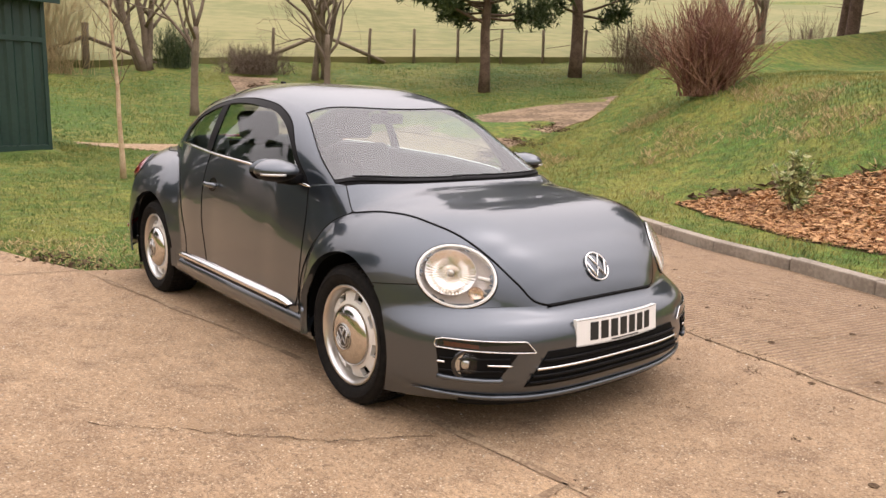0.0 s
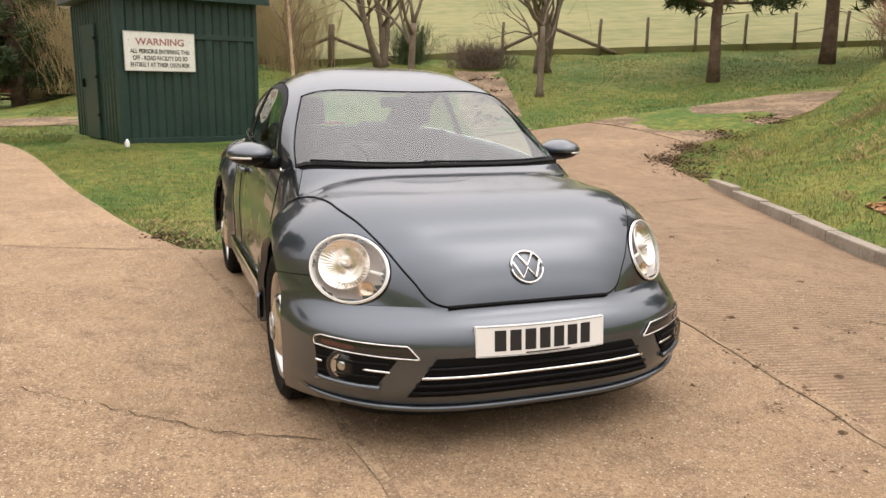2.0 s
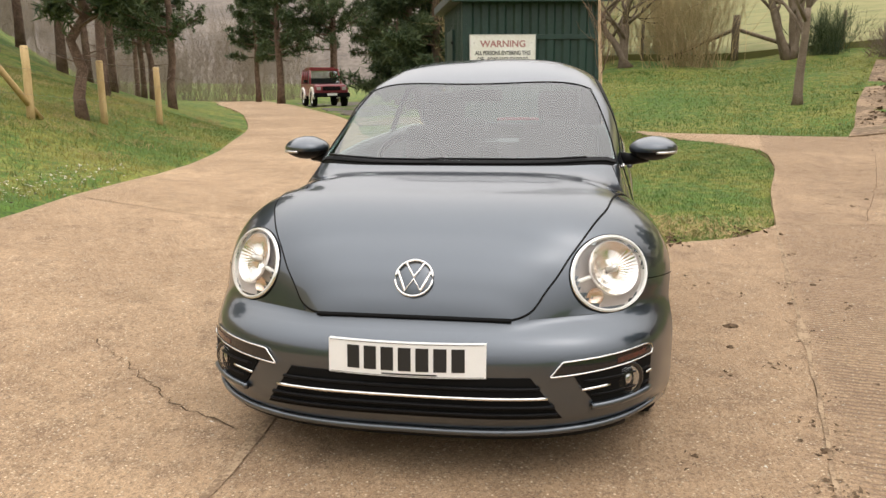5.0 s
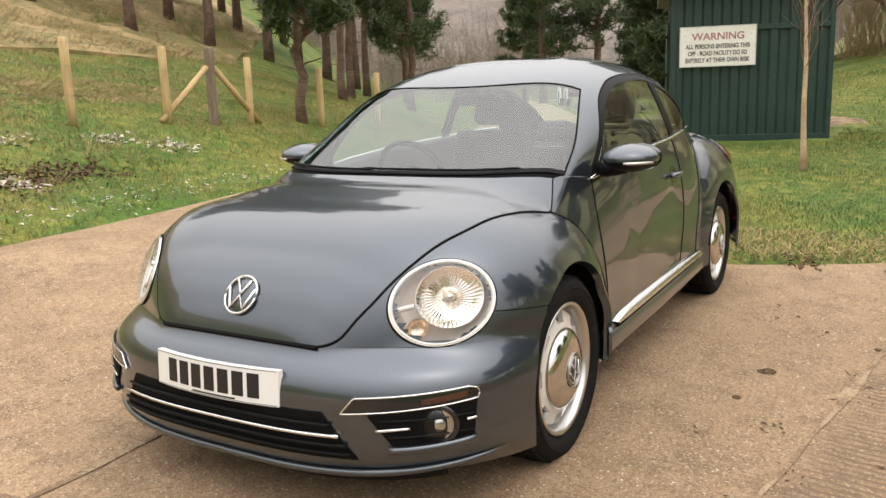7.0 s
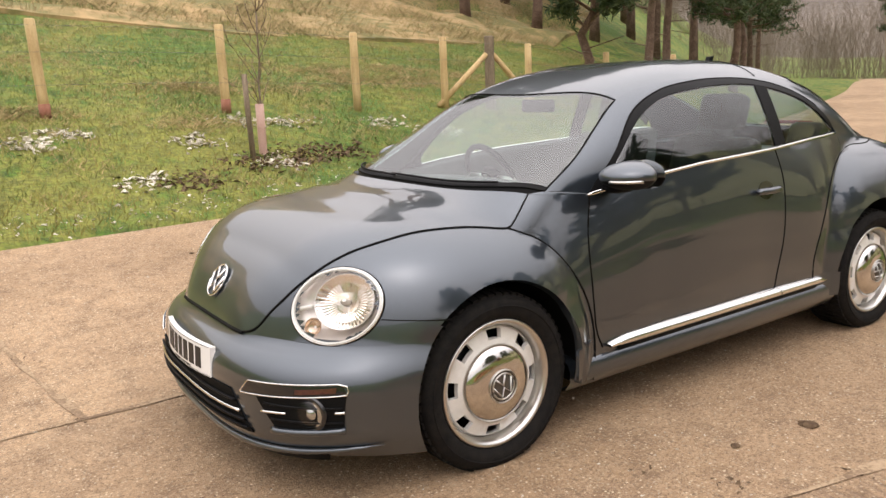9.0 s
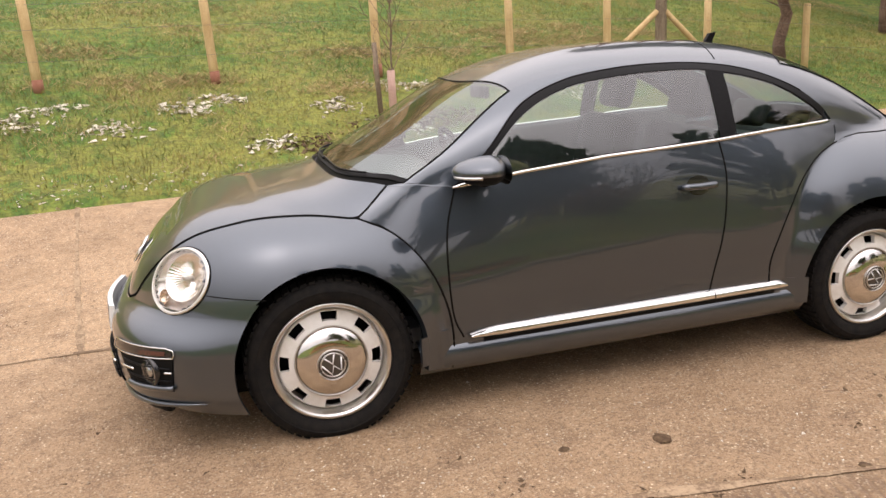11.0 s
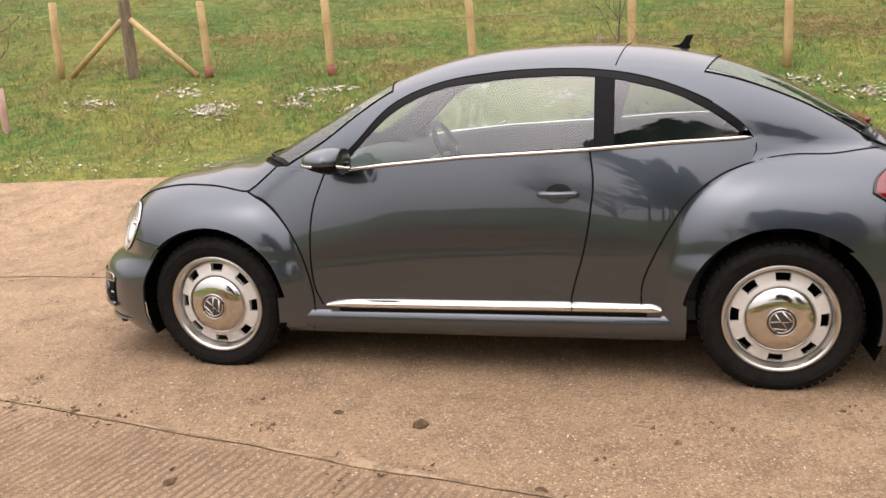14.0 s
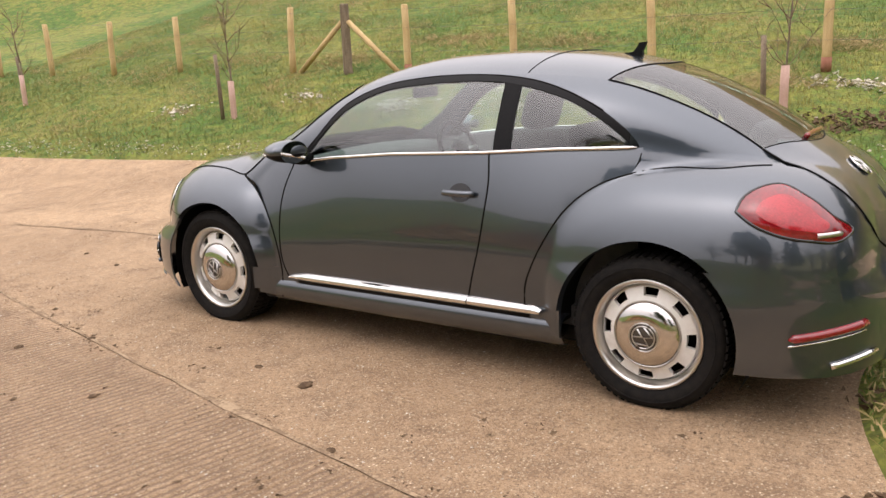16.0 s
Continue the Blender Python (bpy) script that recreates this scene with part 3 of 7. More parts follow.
FIELD_LINE = [(-29, -4), (-27.6, -1.5), (-26.3, 2.2), (-25.7, 5.3), (-24.7, 8.5), (-23.6, 11.3), (-21.9, 14.4), (-20.3, 17.4), (-18.7, 20.4), (-17.1, 23.5), (-15.7, 27.5), (-14, 34), (-10, 42)]
field = draped("far_field", curve(FIELD_LINE, 40) + [(10, 70), (10, 300), (-300, 300), (-300, -8), (-60, -6)], 3.0, 0.22, 0.5, FIELD_GRASS, None, 0.0)
tagged(field, "pale yellow-green pasture sloping up beyond the fence", "field", kind="structure")
BROWN_LINE = [(40, -26), (16, -19), (8, -15.5), (2, -12.8), (-4, -12.0), (-9, -12.8), (-14, -15.5), (-20, -20), (-30, -30)]
moor = draped("rough_hillside", curve(BROWN_LINE, 50) + [(-60, -70), (-60, -200), (120, -200), (120, -40)], 1.2, 0.06, 0.3, MOOR, None, 0.25)
tagged(moor, "rough hillside of dry tan grass", "hillside", kind="structure")

# kerb of cast stones
kerb = thing("kerb", "low weathered concrete kerb of butted stones beside the yard", "kerb", kind="structure")
line_k = smooth_line(KERB[:-1], 400)
dist = np.r_[0, np.cumsum(np.linalg.norm(np.diff(line_k, axis=0), axis=1))]
stone_bm = bmesh.new()
box(stone_bm, 0.004, 0.911, 0, 0.125, -0.12, 0.105, 0.014)
stone_mesh = bpy.data.meshes.new("kerb_stone")
stone_bm.to_mesh(stone_mesh)
stone_bm.free()
stone_mesh.materials.append(KERB_STONE)
for i in range(int(dist[-1] / 0.915)):
    a, b = (np.array([np.interp(d, dist, line_k[:, k]) for k in (0, 1)]) for d in (i * 0.915, (i + 1) * 0.915))
    s = new("kerb_stone", stone_mesh)
    s.parent = kerb
    z = float(ground_height((a[0] + b[0]) / 2, (a[1] + b[1]) / 2 - 0.1))
    s.matrix_basis = pose(a[0], a[1], z + random.uniform(-0.006, 0.006), random.uniform(-1.2, 1.2), random.uniform(-0.5, 0.5), math.degrees(math.atan2(b[1] - a[1], b[0] - a[0])))

# ---- the shed with its sign ----
shed_turn = math.degrees(math.atan2(2.37, -0.7)) - 90
SHED_AT = (-9.7, -1.72, float(ground_height(-9.9, -0.8)) - 0.02)
shed = thing("steel_shed", "dark green corrugated steel shed with a flat overhanging roof", "shed", at=SHED_AT, turn=shed_turn)


def ribbed_wall(length, z0, z1, pitch=0.29, deep=0.035):
    """A trapezoid-ribbed sheet along +y, facing +x."""
    prof, y = [], 0.0
    while y < length - 1e-6:
        for dy, x in ((0, 0), (0.36, 0), (0.5, -deep), (0.86, -deep)):
            prof.append((x, min(y + dy * pitch, length)))
        y += pitch
    prof.append((0, length))
    V = [(x, yy, z) for z in (z0, z1) for x, yy in prof]
    n = len(prof)
    return V, [(i, i + 1, n + i + 1, n + i) for i in range(n - 1)]


def placed(VF, m):
    return [tuple(m @ Vector(v)) for v in VF[0]], VF[1]


W, D, HT = 2.44, 2.9, 2.42
front_rib = merged([ribbed_wall(W - 0.12, 0.1, 1.78), placed(ribbed_wall(W - 0.12, 1.84, HT), pose(0.012, 0, 0))])
add("front_wall", *placed(front_rib, pose(0, 0.06, 0)), SHED_GREEN, shed, smooth=False)
add("side_wall", *placed(ribbed_wall(D - 0.1, 0.05, HT, 0.2), pose(-0.05, 0, 0, 0, 0, 90) @ Matrix.Diagonal((-1, 1, 1, 1))), SHED_GREEN, shed, smooth=False)
add("side_wall", *placed(ribbed_wall(D - 0.1, 0.05, HT, 0.2), pose(-0.05, W, 0, 0, 0, 90)), SHED_GREEN, shed, smooth=False)
bm = bmesh.new()
box(bm, -D, -D + 0.05, 0, W, 0.05, HT)
part("back_wall", bm, SHED_GREEN, shed)
for y in (0.0, W - 0.07):
    part("corner_post", boxed(-0.07, 0.02, y, y + 0.07, 0, HT, bevel=0.006), SHED_GREEN, shed)
part("base_rail", boxed(-0.05, 0.022, 0.07, W - 0.07, 0.0, 0.12, bevel=0.006), SHED_GREEN, shed)
part("cross_rail", boxed(-0.03, 0.02, 0.07, W - 0.07, 1.77, 1.85, bevel=0.004), SHED_GREEN, shed)
bm = bmesh.new()
box(bm, -D - 0.15, 0.2, -0.2, W + 0.16, HT + 0.02, HT + 0.16, 0.01)
part("roof", bm, SHED_ROOF, shed, "grey-green roof edge")
bm = bmesh.new()
box(bm, 0.2, 0.225, -0.2, W + 0.16, HT - 0.03, HT + 0.15, 0.004)
part("fascia", bm, SHED_GREEN, shed)
door = part("door", boxed(-2.0, -1.1, -0.05, 0.0, 0.06, 2.02, bevel=0.006), SHED_GREEN, shed, "plain green steel door")
for z in (0.45, 1.1, 1.75):
    part("hinge", boxed(-1.13, -1.02, -0.075, -0.045, z, z + 0.05, bevel=0.004), BLACK, door)
part("handle", boxed(-1.95, -1.9, -0.1, -0.05, 0.95, 1.1, bevel=0.006), BLACK, door)

sign = thing("warning_sign", "off-white warning sign with red and black lettering, on the shed", "sign", at=SHED_AT, turn=shed_turn)
sm = pose(0.03, 0.12, 1.22)
bm = bmesh.new()
box(bm, 0.0, 0.018, 0, 1.17, 0, 0.635, 0.004)
bmesh.ops.transform(bm, matrix=sm, verts=bm.verts)
part("board", bm, SIGN_WHITE, sign)
for y0, y1, z0, z1 in ((0, 1.17, 0, 0.012), (0, 1.17, 0.623, 0.635), (0, 0.012, 0.012, 0.623), (1.158, 1.17, 0.012, 0.623)):
    bm = boxed(0.018, 0.022, y0, y1, z0, z1)
    bmesh.ops.transform(bm, matrix=sm, verts=bm.verts)
    part("edging", bm, SATIN, sign)


def lettering(text, width, height, at, mat, parent, name):
    c = bpy.data.curves.new(name, "FONT")
    c.body, c.align_x, c.align_y, c.extrude, c.offset = text, "CENTER", "CENTER", 0.001, 0.02
    tmp = new("tmp", c)
    bpy.context.view_layer.update()
    me = bpy.data.meshes.new_from_object(tmp.evaluated_get(bpy.context.evaluated_depsgraph_get()))
    bpy.data.objects.remove(tmp)
    me.name = name
    co = np.zeros(len(me.vertices) * 3)
    me.vertices.foreach_get("co", co)
    co = co.reshape(-1, 3)
    co[:, :2] -= (co[:, :2].max(0) + co[:, :2].min(0)) / 2
    co[:, 0] *= width / np.ptp(co[:, 0])
    co[:, 1] *= height / np.ptp(co[:, 1])
    me.vertices.foreach_set("co", co.ravel())
    me.materials.clear()
    me.materials.append(mat)
    ob = new(name, me)
    ob.parent = parent
    ob.matrix_basis = at
    return ob


face = sm @ pose(0.0205, 0.585, 0, 90, 0, 90)
lettering("WARNING", 0.80, 0.115, face @ pose(0, 0.475, 0), RED_INK, sign, "heading")
for i, (row, wide) in enumerate((("ALL PERSONS ENTERING THIS", 0.98), ("OFF - ROAD FACILITY DO SO", 0.90), ("ENTIRELY AT THEIR OWN RISK", 0.98))):
    lettering(row, wide, 0.072, face @ pose(0, 0.32 - i * 0.108, 0), INK, sign, "text_line")
for y in (0.08, 1.09):
    add("bolt", *placed(lathe([(0.0, 0.008), (0.008, 0.006), (0.012, 0.0)], 10), sm @ pose(0.019, y, 0.49, 0, 0, -90)), SATIN, sign)


# ---- fences ----
def post_at(name, x, y, h, r, mat, label, group, square=False, red=False, lean=0.0):
    z = float(ground_height(x, y)) - 0.05
    P = thing(name, label, "fence post", group, at=(x, y, z))
    V, F = tube([(0, 0, 0), (lean * 0.3, 0, h * 0.3), (lean * 0.7, 0, h * 0.7), (lean, lean * 0.5, h), (lean, lean * 0.5, h + 0.012)], [r, r * 0.99, r * 0.97, r * 0.95, r * 0.7], 4 if square else 9)
    add("shaft", V, F, mat, P, smooth=not square)
    if red:
        add("base_band", *tube([(0, 0, 0.02), (lean * 0.12, 0, 0.2)], [r + 0.004, r + 0.004], 9), RED_BASE, P, "red-brown stained foot")
    return P


def brace(a, b, r, mat, label, group):
    ob = thing("brace", label, "fence brace", group, at=a)
    d = np.subtract(b, a)
    V, F = tube([(0, 0, 0), tuple(d * 0.5), tuple(d)], [r, r, r * 0.95], 8)
    add("pole", V, F, mat, ob)


def near_line(x):
    return -6.62 - 0.105 * (3.5 - x) + 0.0035 * (3.5 - x) ** 2 if x < 3.5 else -6.62 + 0.04 * (x - 3.5)


near_posts = [18.8, 16.7, 14.7, 12.6, 10.6, 7.75, 5.35, 3.5, 1.52, -0.57, -2.5, -4.05, -5.75, -7.6, -9.4]
strainers = [6.55, -4.95]
for x in near_posts:
    post_at("fence_post", x, near_line(x), 1.08 + random.uniform(-0.04, 0.05), 0.058, NEW_WOOD, "new round softwood fence post on the grass bank", "posts of the hillside fence", red=x in (5.35, 3.5, 1.52, -0.57), lean=random.uniform(-0.04, 0.04))
for x in strainers:
    post_at("strainer_post", x, near_line(x), 1.14, 0.10, OLD_WOOD, "thick weathered square strainer post with braces", "strainers of the hillside fence", square=True)
    for s in (-1.0, 1.0):
        x2 = x + s * 1.02
        a = (x2, near_line(x2), float(ground_height(x2, near_line(x2))) + 0.02)
        b = (x + s * 0.07, near_line(x), float(ground_height(x, near_line(x))) + 0.82)
        brace(a, b, 0.045, NEW_WOOD, "round timber brace leaning on the strainer post", "braces of the hillside fence")
wires = thing("fence_wire", "thin galvanised wires strung between the fence posts", "wire")
for h in (0.35, 0.7, 0.98):
    pts = [(x, near_line(x) + 0.06, float(ground_height(x, near_line(x))) + h) for x in np.linspace(18, -9.4, 60)]
    add("wire", *tube(pts, 0.0016, 4), WIRE, wires)

FAR_FENCE = [(-27.5, -1.5), (-26.2, 2.2), (-25.6, 5.3), (-24.6, 8.5), (-23.5, 11.3), (-22.6, 12.8), (-21.8, 14.4), (-21.0, 15.9), (-20.2, 17.4), (-19.4, 18.9), (-18.6, 20.4), (-17.8, 21.9), (-17.0, 23.5), (-16.2, 25.3), (-15.6, 27.5), (-15, 30), (-14.5, 33)]
for i, (x, y) in enumerate(FAR_FENCE):
    strong = i in (2, 5)
    post_at("far_fence_post", x, y, 1.55 if strong else 1.3, 0.13 if strong else 0.06, OLD_WOOD, "weathered timber fence post at the field edge", "posts of the field fence", lean=random.uniform(-0.05, 0.05))
    if strong:
        for k in (-1, 1):
            dx, dy = np.subtract(FAR_FENCE[i + k], (x, y))
            L = math.hypot(dx, dy)
            x2, y2 = x + dx / L * 2.4, y + dy / L * 2.4
            brace((x2, y2, float(ground_height(x2, y2)) + 0.02), (x, y, float(ground_height(x, y)) + 1.05), 0.07, OLD_WOOD, "weathered timber brace leaning on the strainer", "braces of the field fence")
far_wires = thing("field_fence_wire", "thin rusty wires of the field fence", "wire")
for h in (0.5, 0.85, 1.15):
    pts = [(x, y, float(ground_height(x, y)) + h) for x, y in smooth_line(FAR_FENCE, 50)]
    add("wire", *tube(pts, 0.0025, 4), WIRE, far_wires)


# ---- trees ----
def branch_system(rng, start, direction, length, radius, depth, limbs, tips, spread=0.6, rise=0.15, kids=3, crook=0.18):
    """Grow one limb with its side branches; limbs gets tubes, tips the thin ends."""
    steps = 5
    p, d = np.array(start, float), np.array(direction, float)
    pts, rad = [p.copy()], [radius]
    for i in range(steps):
        d = d + rng.normal(0, crook, 3) + np.array([0, 0, rise * 0.3])
        d /= np.linalg.norm(d)
        p = p + d * length / steps
        pts.append(p.copy())
        rad.append(radius * (1 - 0.72 * (i + 1) / steps))
    if depth <= 0:
        tips.append((pts, rad))
        return
    limbs.append((pts, rad))
    for k in range(kids):
        i = rng.integers(2, steps + 1)
        side = rng.normal(0, 1, 3)
        side -= side @ d * d
        side /= np.linalg.norm(side)
        nd = d * (1 - spread) + side * spread + np.array([0, 0, rise])
        nd /= np.linalg.norm(nd)
        branch_system(rng, pts[i], nd, length * rng.uniform(0.5, 0.75), rad[i] * 0.75, depth - 1, limbs, tips, spread, rise, kids, crook)


def bare_tree(x, y, height, radius, seed, label, stems=1, depth=4, kids=4, bark=BARK, twig=TWIG, split=0.35, spread=0.55):
    rng = np.random.default_rng(seed)
    T = thing("bare_tree", label, "tree", at=(x, y, float(ground_height(x, y)) - 0.08))
    trunk, limbs, tips = [], [], []
    for s in range(stems):
        lean = np.array([rng.normal(0, 0.2 if stems > 1 else 0.015), rng.normal(0, 0.2 if stems > 1 else 0.015), 1.0])
        base = np.array([rng.normal(0, 0.12), rng.normal(0, 0.12), 0]) * (stems > 1)
        pts, rad = [base], [radius * 1.5]
        n = 7
        for i in range(1, n + 1):
            pts.append(pts[-1] + (lean + rng.normal(0, 0.07 if stems > 1 else 0.03, 3)) * height * split / n)
            rad.append(radius * (1.12 - 0.4 * i / n))
        trunk.append(tube(pts, rad, 9))
        for k in range(5):
            a = rng.uniform(0, 2 * np.pi)
            d = np.array([math.cos(a) * 0.6, math.sin(a) * 0.6, 0.8])
            branch_system(rng, pts[-1 - (k % 4)], d, height * rng.uniform(0.3, 0.45), rad[-1] * 0.72, depth - 1, limbs, tips, spread, 0.22, kids)
    add("trunk", *merged(trunk), bark, T)
    tagged(add("branching", *merged([tube(p, r, 5) for p, r in limbs]), bark, T), kind="stuff")
    tagged(add("twig_mass", *merged([tube(p, np.maximum(np.array(r), 0.004), 3, caps=False) for p, r in tips]), twig, T), "fine bare twigs", kind="stuff")
    return T


def pine(x, y, height, radius, seed, label, bare=0.35, reach=0.22, tufts=2600, size=0.2, thin=0.0):
    rng = np.random.default_rng(seed)
    T = thing("pine_tree", label, "tree", at=(x, y, float(ground_height(x, y)) - 0.08))
    n = 10
    pts = [np.array([rng.normal(0, 0.02) * i, rng.normal(0, 0.02) * i, height * i / n]) for i in range(n + 1)]
    add("trunk", *tube(pts, [radius * (1.15 if i == 0 else 1.0) * (1 - 0.85 * i / n) + 0.01 for i in range(n + 1)], 9), PINE_BARK, T)
    limbs, ends = [], []
    count = int(height * 9)
    for k in range(count):
        f = bare + (1 - bare) * rng.uniform(0, 1) ** 0.9
        z = f * height
        c = np.array([np.interp(z, [p[2] for p in pts], [p[j] for p in pts]) for j in (0, 1)] + [z])
        L = height * reach * (1.05 - f) ** 0.7 * rng.uniform(0.55, 1.25) + 0.25
        a = rng.uniform(0, 2 * np.pi)
        d = np.array([math.cos(a), math.sin(a), rng.uniform(-0.1, 0.45)])
        line_pts = [c + d * L * t + np.array([0, 0, 0.14 * L * t * t]) + rng.normal(0, 0.03 * L, 3) * t for t in np.linspace(0, 1, 5)]
        limbs.append(tube(line_pts, [0.018 + 0.012 * L * (1 - t) for t in np.linspace(0, 1, 5)], 4, caps=False))
        ends.append(line_pts)
    for k in range(int(height * 2 * bare)):
        z = rng.uniform(0.4, 1.0) * bare * height
        a, L = rng.uniform(0, 2 * np.pi), rng.uniform(0.3, 1.2)
        limbs.append(tube([(0, 0, z), (math.cos(a) * L, math.sin(a) * L, z + rng.uniform(-0.2, 0.2))], [0.014, 0.005], 4, caps=False))
    tagged(add("branching", *merged(limbs), PINE_BARK, T), kind="stuff")
    E = np.array(ends)
    pick = rng.integers(0, len(E), tufts)
    t = rng.uniform(0.3, 1.0, tufts) ** 0.7 * 3.999
    i = t.astype(int)
    f = (t - i)[:, None]
    C = E[pick, i] * (1 - f) + E[pick, i + 1] * f + rng.normal(0, 0.09, (tufts, 3)) * (0.6 + height / 12)
    blades = 7
    C = np.repeat(C, blades, 0)
    D = rng.normal(0, 1, (len(C), 3)) + np.array([0, 0, 0.35])
    D /= np.linalg.norm(D, axis=1, keepdims=True)
    S = np.cross(D, rng.normal(0, 1, (len(C), 3)))
    S /= np.linalg.norm(S, axis=1, keepdims=True)
    L = size * rng.uniform(0.6, 1.3, (len(C), 1))
    tri = np.stack([C - S * L * 0.10, C + S * L * 0.10, C + D * L], 1)
    tagged(soup("crown", tri, 3, NEEDLES, T), "dense green needles", kind="stuff")
    return T



pine(-14.46, 13.75, 9.0, 0.16, 11, "tall pine with a bare reddish trunk beside the track", 0.22, 0.28, 9000, 0.24)
pine(-15.1, 18.45, 10.0, 0.22, 12, "stout pine with a thick trunk on the grass slope", 0.2, 0.3, 10000, 0.26)
pine(-14.5, 36, 11, 0.26, 13, "pine with a straight trunk behind the bank", 0.3, 0.2, 2600, 0.28)
pine(-12.0, 38, 11, 0.26, 14, "pine with a straight trunk behind the bank", 0.3, 0.2, 2600, 0.28)
bare_tree(-15.85, 5.25, 6.5, 0.10, 21, "leafless tree with a pale grey trunk on the bank", 1, 4, 4)
bare_tree(-24.0, 6.8, 9.0, 0.12, 22, "leafless multi-stemmed tree by the field fence", 4, 4, 4, split=0.28)
bare_tree(-19.0, 10.8, 8.5, 0.10, 23, "leafless tree with several leaning stems", 4, 4, 4, split=0.3)
bare_tree(-15.3, 8.76, 5.5, 0.09, 24, "slim leafless tree with a pale trunk", 1, 4, 3)
bare_tree(-22.5, -1.5, 7.0, 0.12, 25, "leafless tree with fine tan twigs behind the shed", 3, 4, 4, split=0.25)
bare_tree(-24.5, 1.5, 7.0, 0.12, 26, "leafless tree with fine tan twigs behind the shed", 3, 4, 4, split=0.25)
rng = np.random.default_rng(27)
young = thing("young_tree", "young leafless tree with a pale orange trunk on the lawn", "tree", at=(-6.78, 0.66, float(ground_height(-6.78, 0.66)) - 0.05))
stem = [np.array([0.0, 0.0, 0.0])]
for i in range(11):
    stem.append(stem[-1] + np.array([rng.normal(-0.006, 0.008), rng.normal(-0.006, 0.008), 0.32]))
add("trunk", *tube(stem, np.linspace(0.036, 0.007, 12) + np.r_[0.012, 0.003, np.zeros(10)], 8), YOUNG_BARK, young)
limbs, tips = [], []
for i in range(4, 12):
    for k in range(4):
        a = rng.uniform(0, 2 * np.pi)
        branch_system(rng, stem[i], np.array([math.cos(a) * 0.55, math.sin(a) * 0.55, 0.9]), rng.uniform(0.5, 0.95), 0.007, 1, limbs, tips, 0.5, 0.2, 4)
tagged(add("twig_mass", *merged([tube(p, np.maximum(r, 0.0025), 3, caps=False) for p, r in limbs + tips]), TWIG, young), "thin bare twigs", kind="stuff")
for i, (x, y, h, r) in enumerate(((-28, -6.8, 10, 0.2), (-31, -5.8, 11, 0.22), (-26, -5.3, 9, 0.2), (-37, -9.5, 11, 0.22), (-43.5, -18.6, 12, 0.24), (-45, -15.6, 13, 0.26), (-51, -23.3, 10, 0.2), (-48, -13, 12, 0.24))):
    pine(x, y, h, r, 40 + i, "dark green bushy pine beside the lay-by", 0.03 if i in (0, 1, 2) else 0.25, 0.21, 9000 if i in (0, 1, 2) else 5500, 0.28)
for i, (x, y, h) in enumerate(((-15.2, -10.3, 6.5), (-7.25, -7.5, 4.4), (-21, -14.2, 7), (-26, -17.5, 8), (-33, -22, 9), (-11.6, -9.9, 5.5), (-13.8, -11.3, 6.5), (-17.3, -13.3, 7.5))):
    pine(x, y, h, 0.06 + 0.007 * h, 60 + i, "young pine with a slender trunk beside the hillside fence", 0.28, 0.23, 3000, 0.17)

for i, (turn, away, h) in enumerate(((57, 24, 9), (54, 26.5, 10), (51, 23.5, 9), (48.5, 27, 10), (46, 24.5, 9), (44, 29, 11), (42, 25.5, 9), (40, 30, 10), (38, 27, 9), (49.5, 33, 10), (45, 35, 10), (55.5, 36, 10), (61, 38, 10), (41, 37, 11), (36, 33, 9), (52.5, 30, 9))):
    x, y = 3 - away * math.cos(radians(turn)), 1 - away * math.sin(radians(turn))
    pine(x, y, h, 0.15, 80 + i, "slender pine with a bare lower trunk on the dry hillside", 0.42, 0.2, 1900, 0.22)

# far hill beyond everything, its haze painted into the colour
ang = np.linspace(-75, 95, 60)
V, rows = [], 7
for a in ang:
    for k in range(rows):
        f = k / (rows - 1)
        r = 420 + 260 * f
        top = 62 + 26 * noise.noise((a * 0.045, 0.0, 5.0)) + 14 * math.cos(radians(a - 25) * 1.3)
        x, y = 3 - r * math.cos(radians(a)), 1 - r * math.sin(radians(a))
        V.append((x, y, -8 + top * (f ** 0.8) * 1.25 + 3 * noise.noise((x * 0.02, y * 0.02, 0.0))))
ids = np.arange(len(ang) * rows).reshape(len(ang), rows)
far_hill = add("backdrop", V, np.stack([ids[:-1, :-1], ids[1:, :-1], ids[1:, 1:], ids[:-1, 1:]], -1).reshape(-1, 4), HAZE_HILL)
tagged(far_hill, "distant hill with haze painted in as mauve-brown", "hill", kind="structure")

# ---- the car: its outer surface as one smooth solid, from which the panels are cut ----
def knots(pairs):
    P = np.array(sorted(pairs), float)
    X, Yv = P[:, 0], P[:, 1]
    M = np.gradient(Yv, X)

    def f(x):
        x = np.clip(x, X[0], X[-1])
        i = np.clip(np.searchsorted(X, x, "right") - 1, 0, len(X) - 2)
        h = X[i + 1] - X[i]
        s = (x - X[i]) / h
        return (2 * s**3 - 3 * s**2 + 1) * Yv[i] + (s**3 - 2 * s**2 + s) * h * M[i] + (3 * s**2 - 2 * s**3) * Yv[i + 1] + (s**3 - s**2) * h * M[i + 1]

    return f


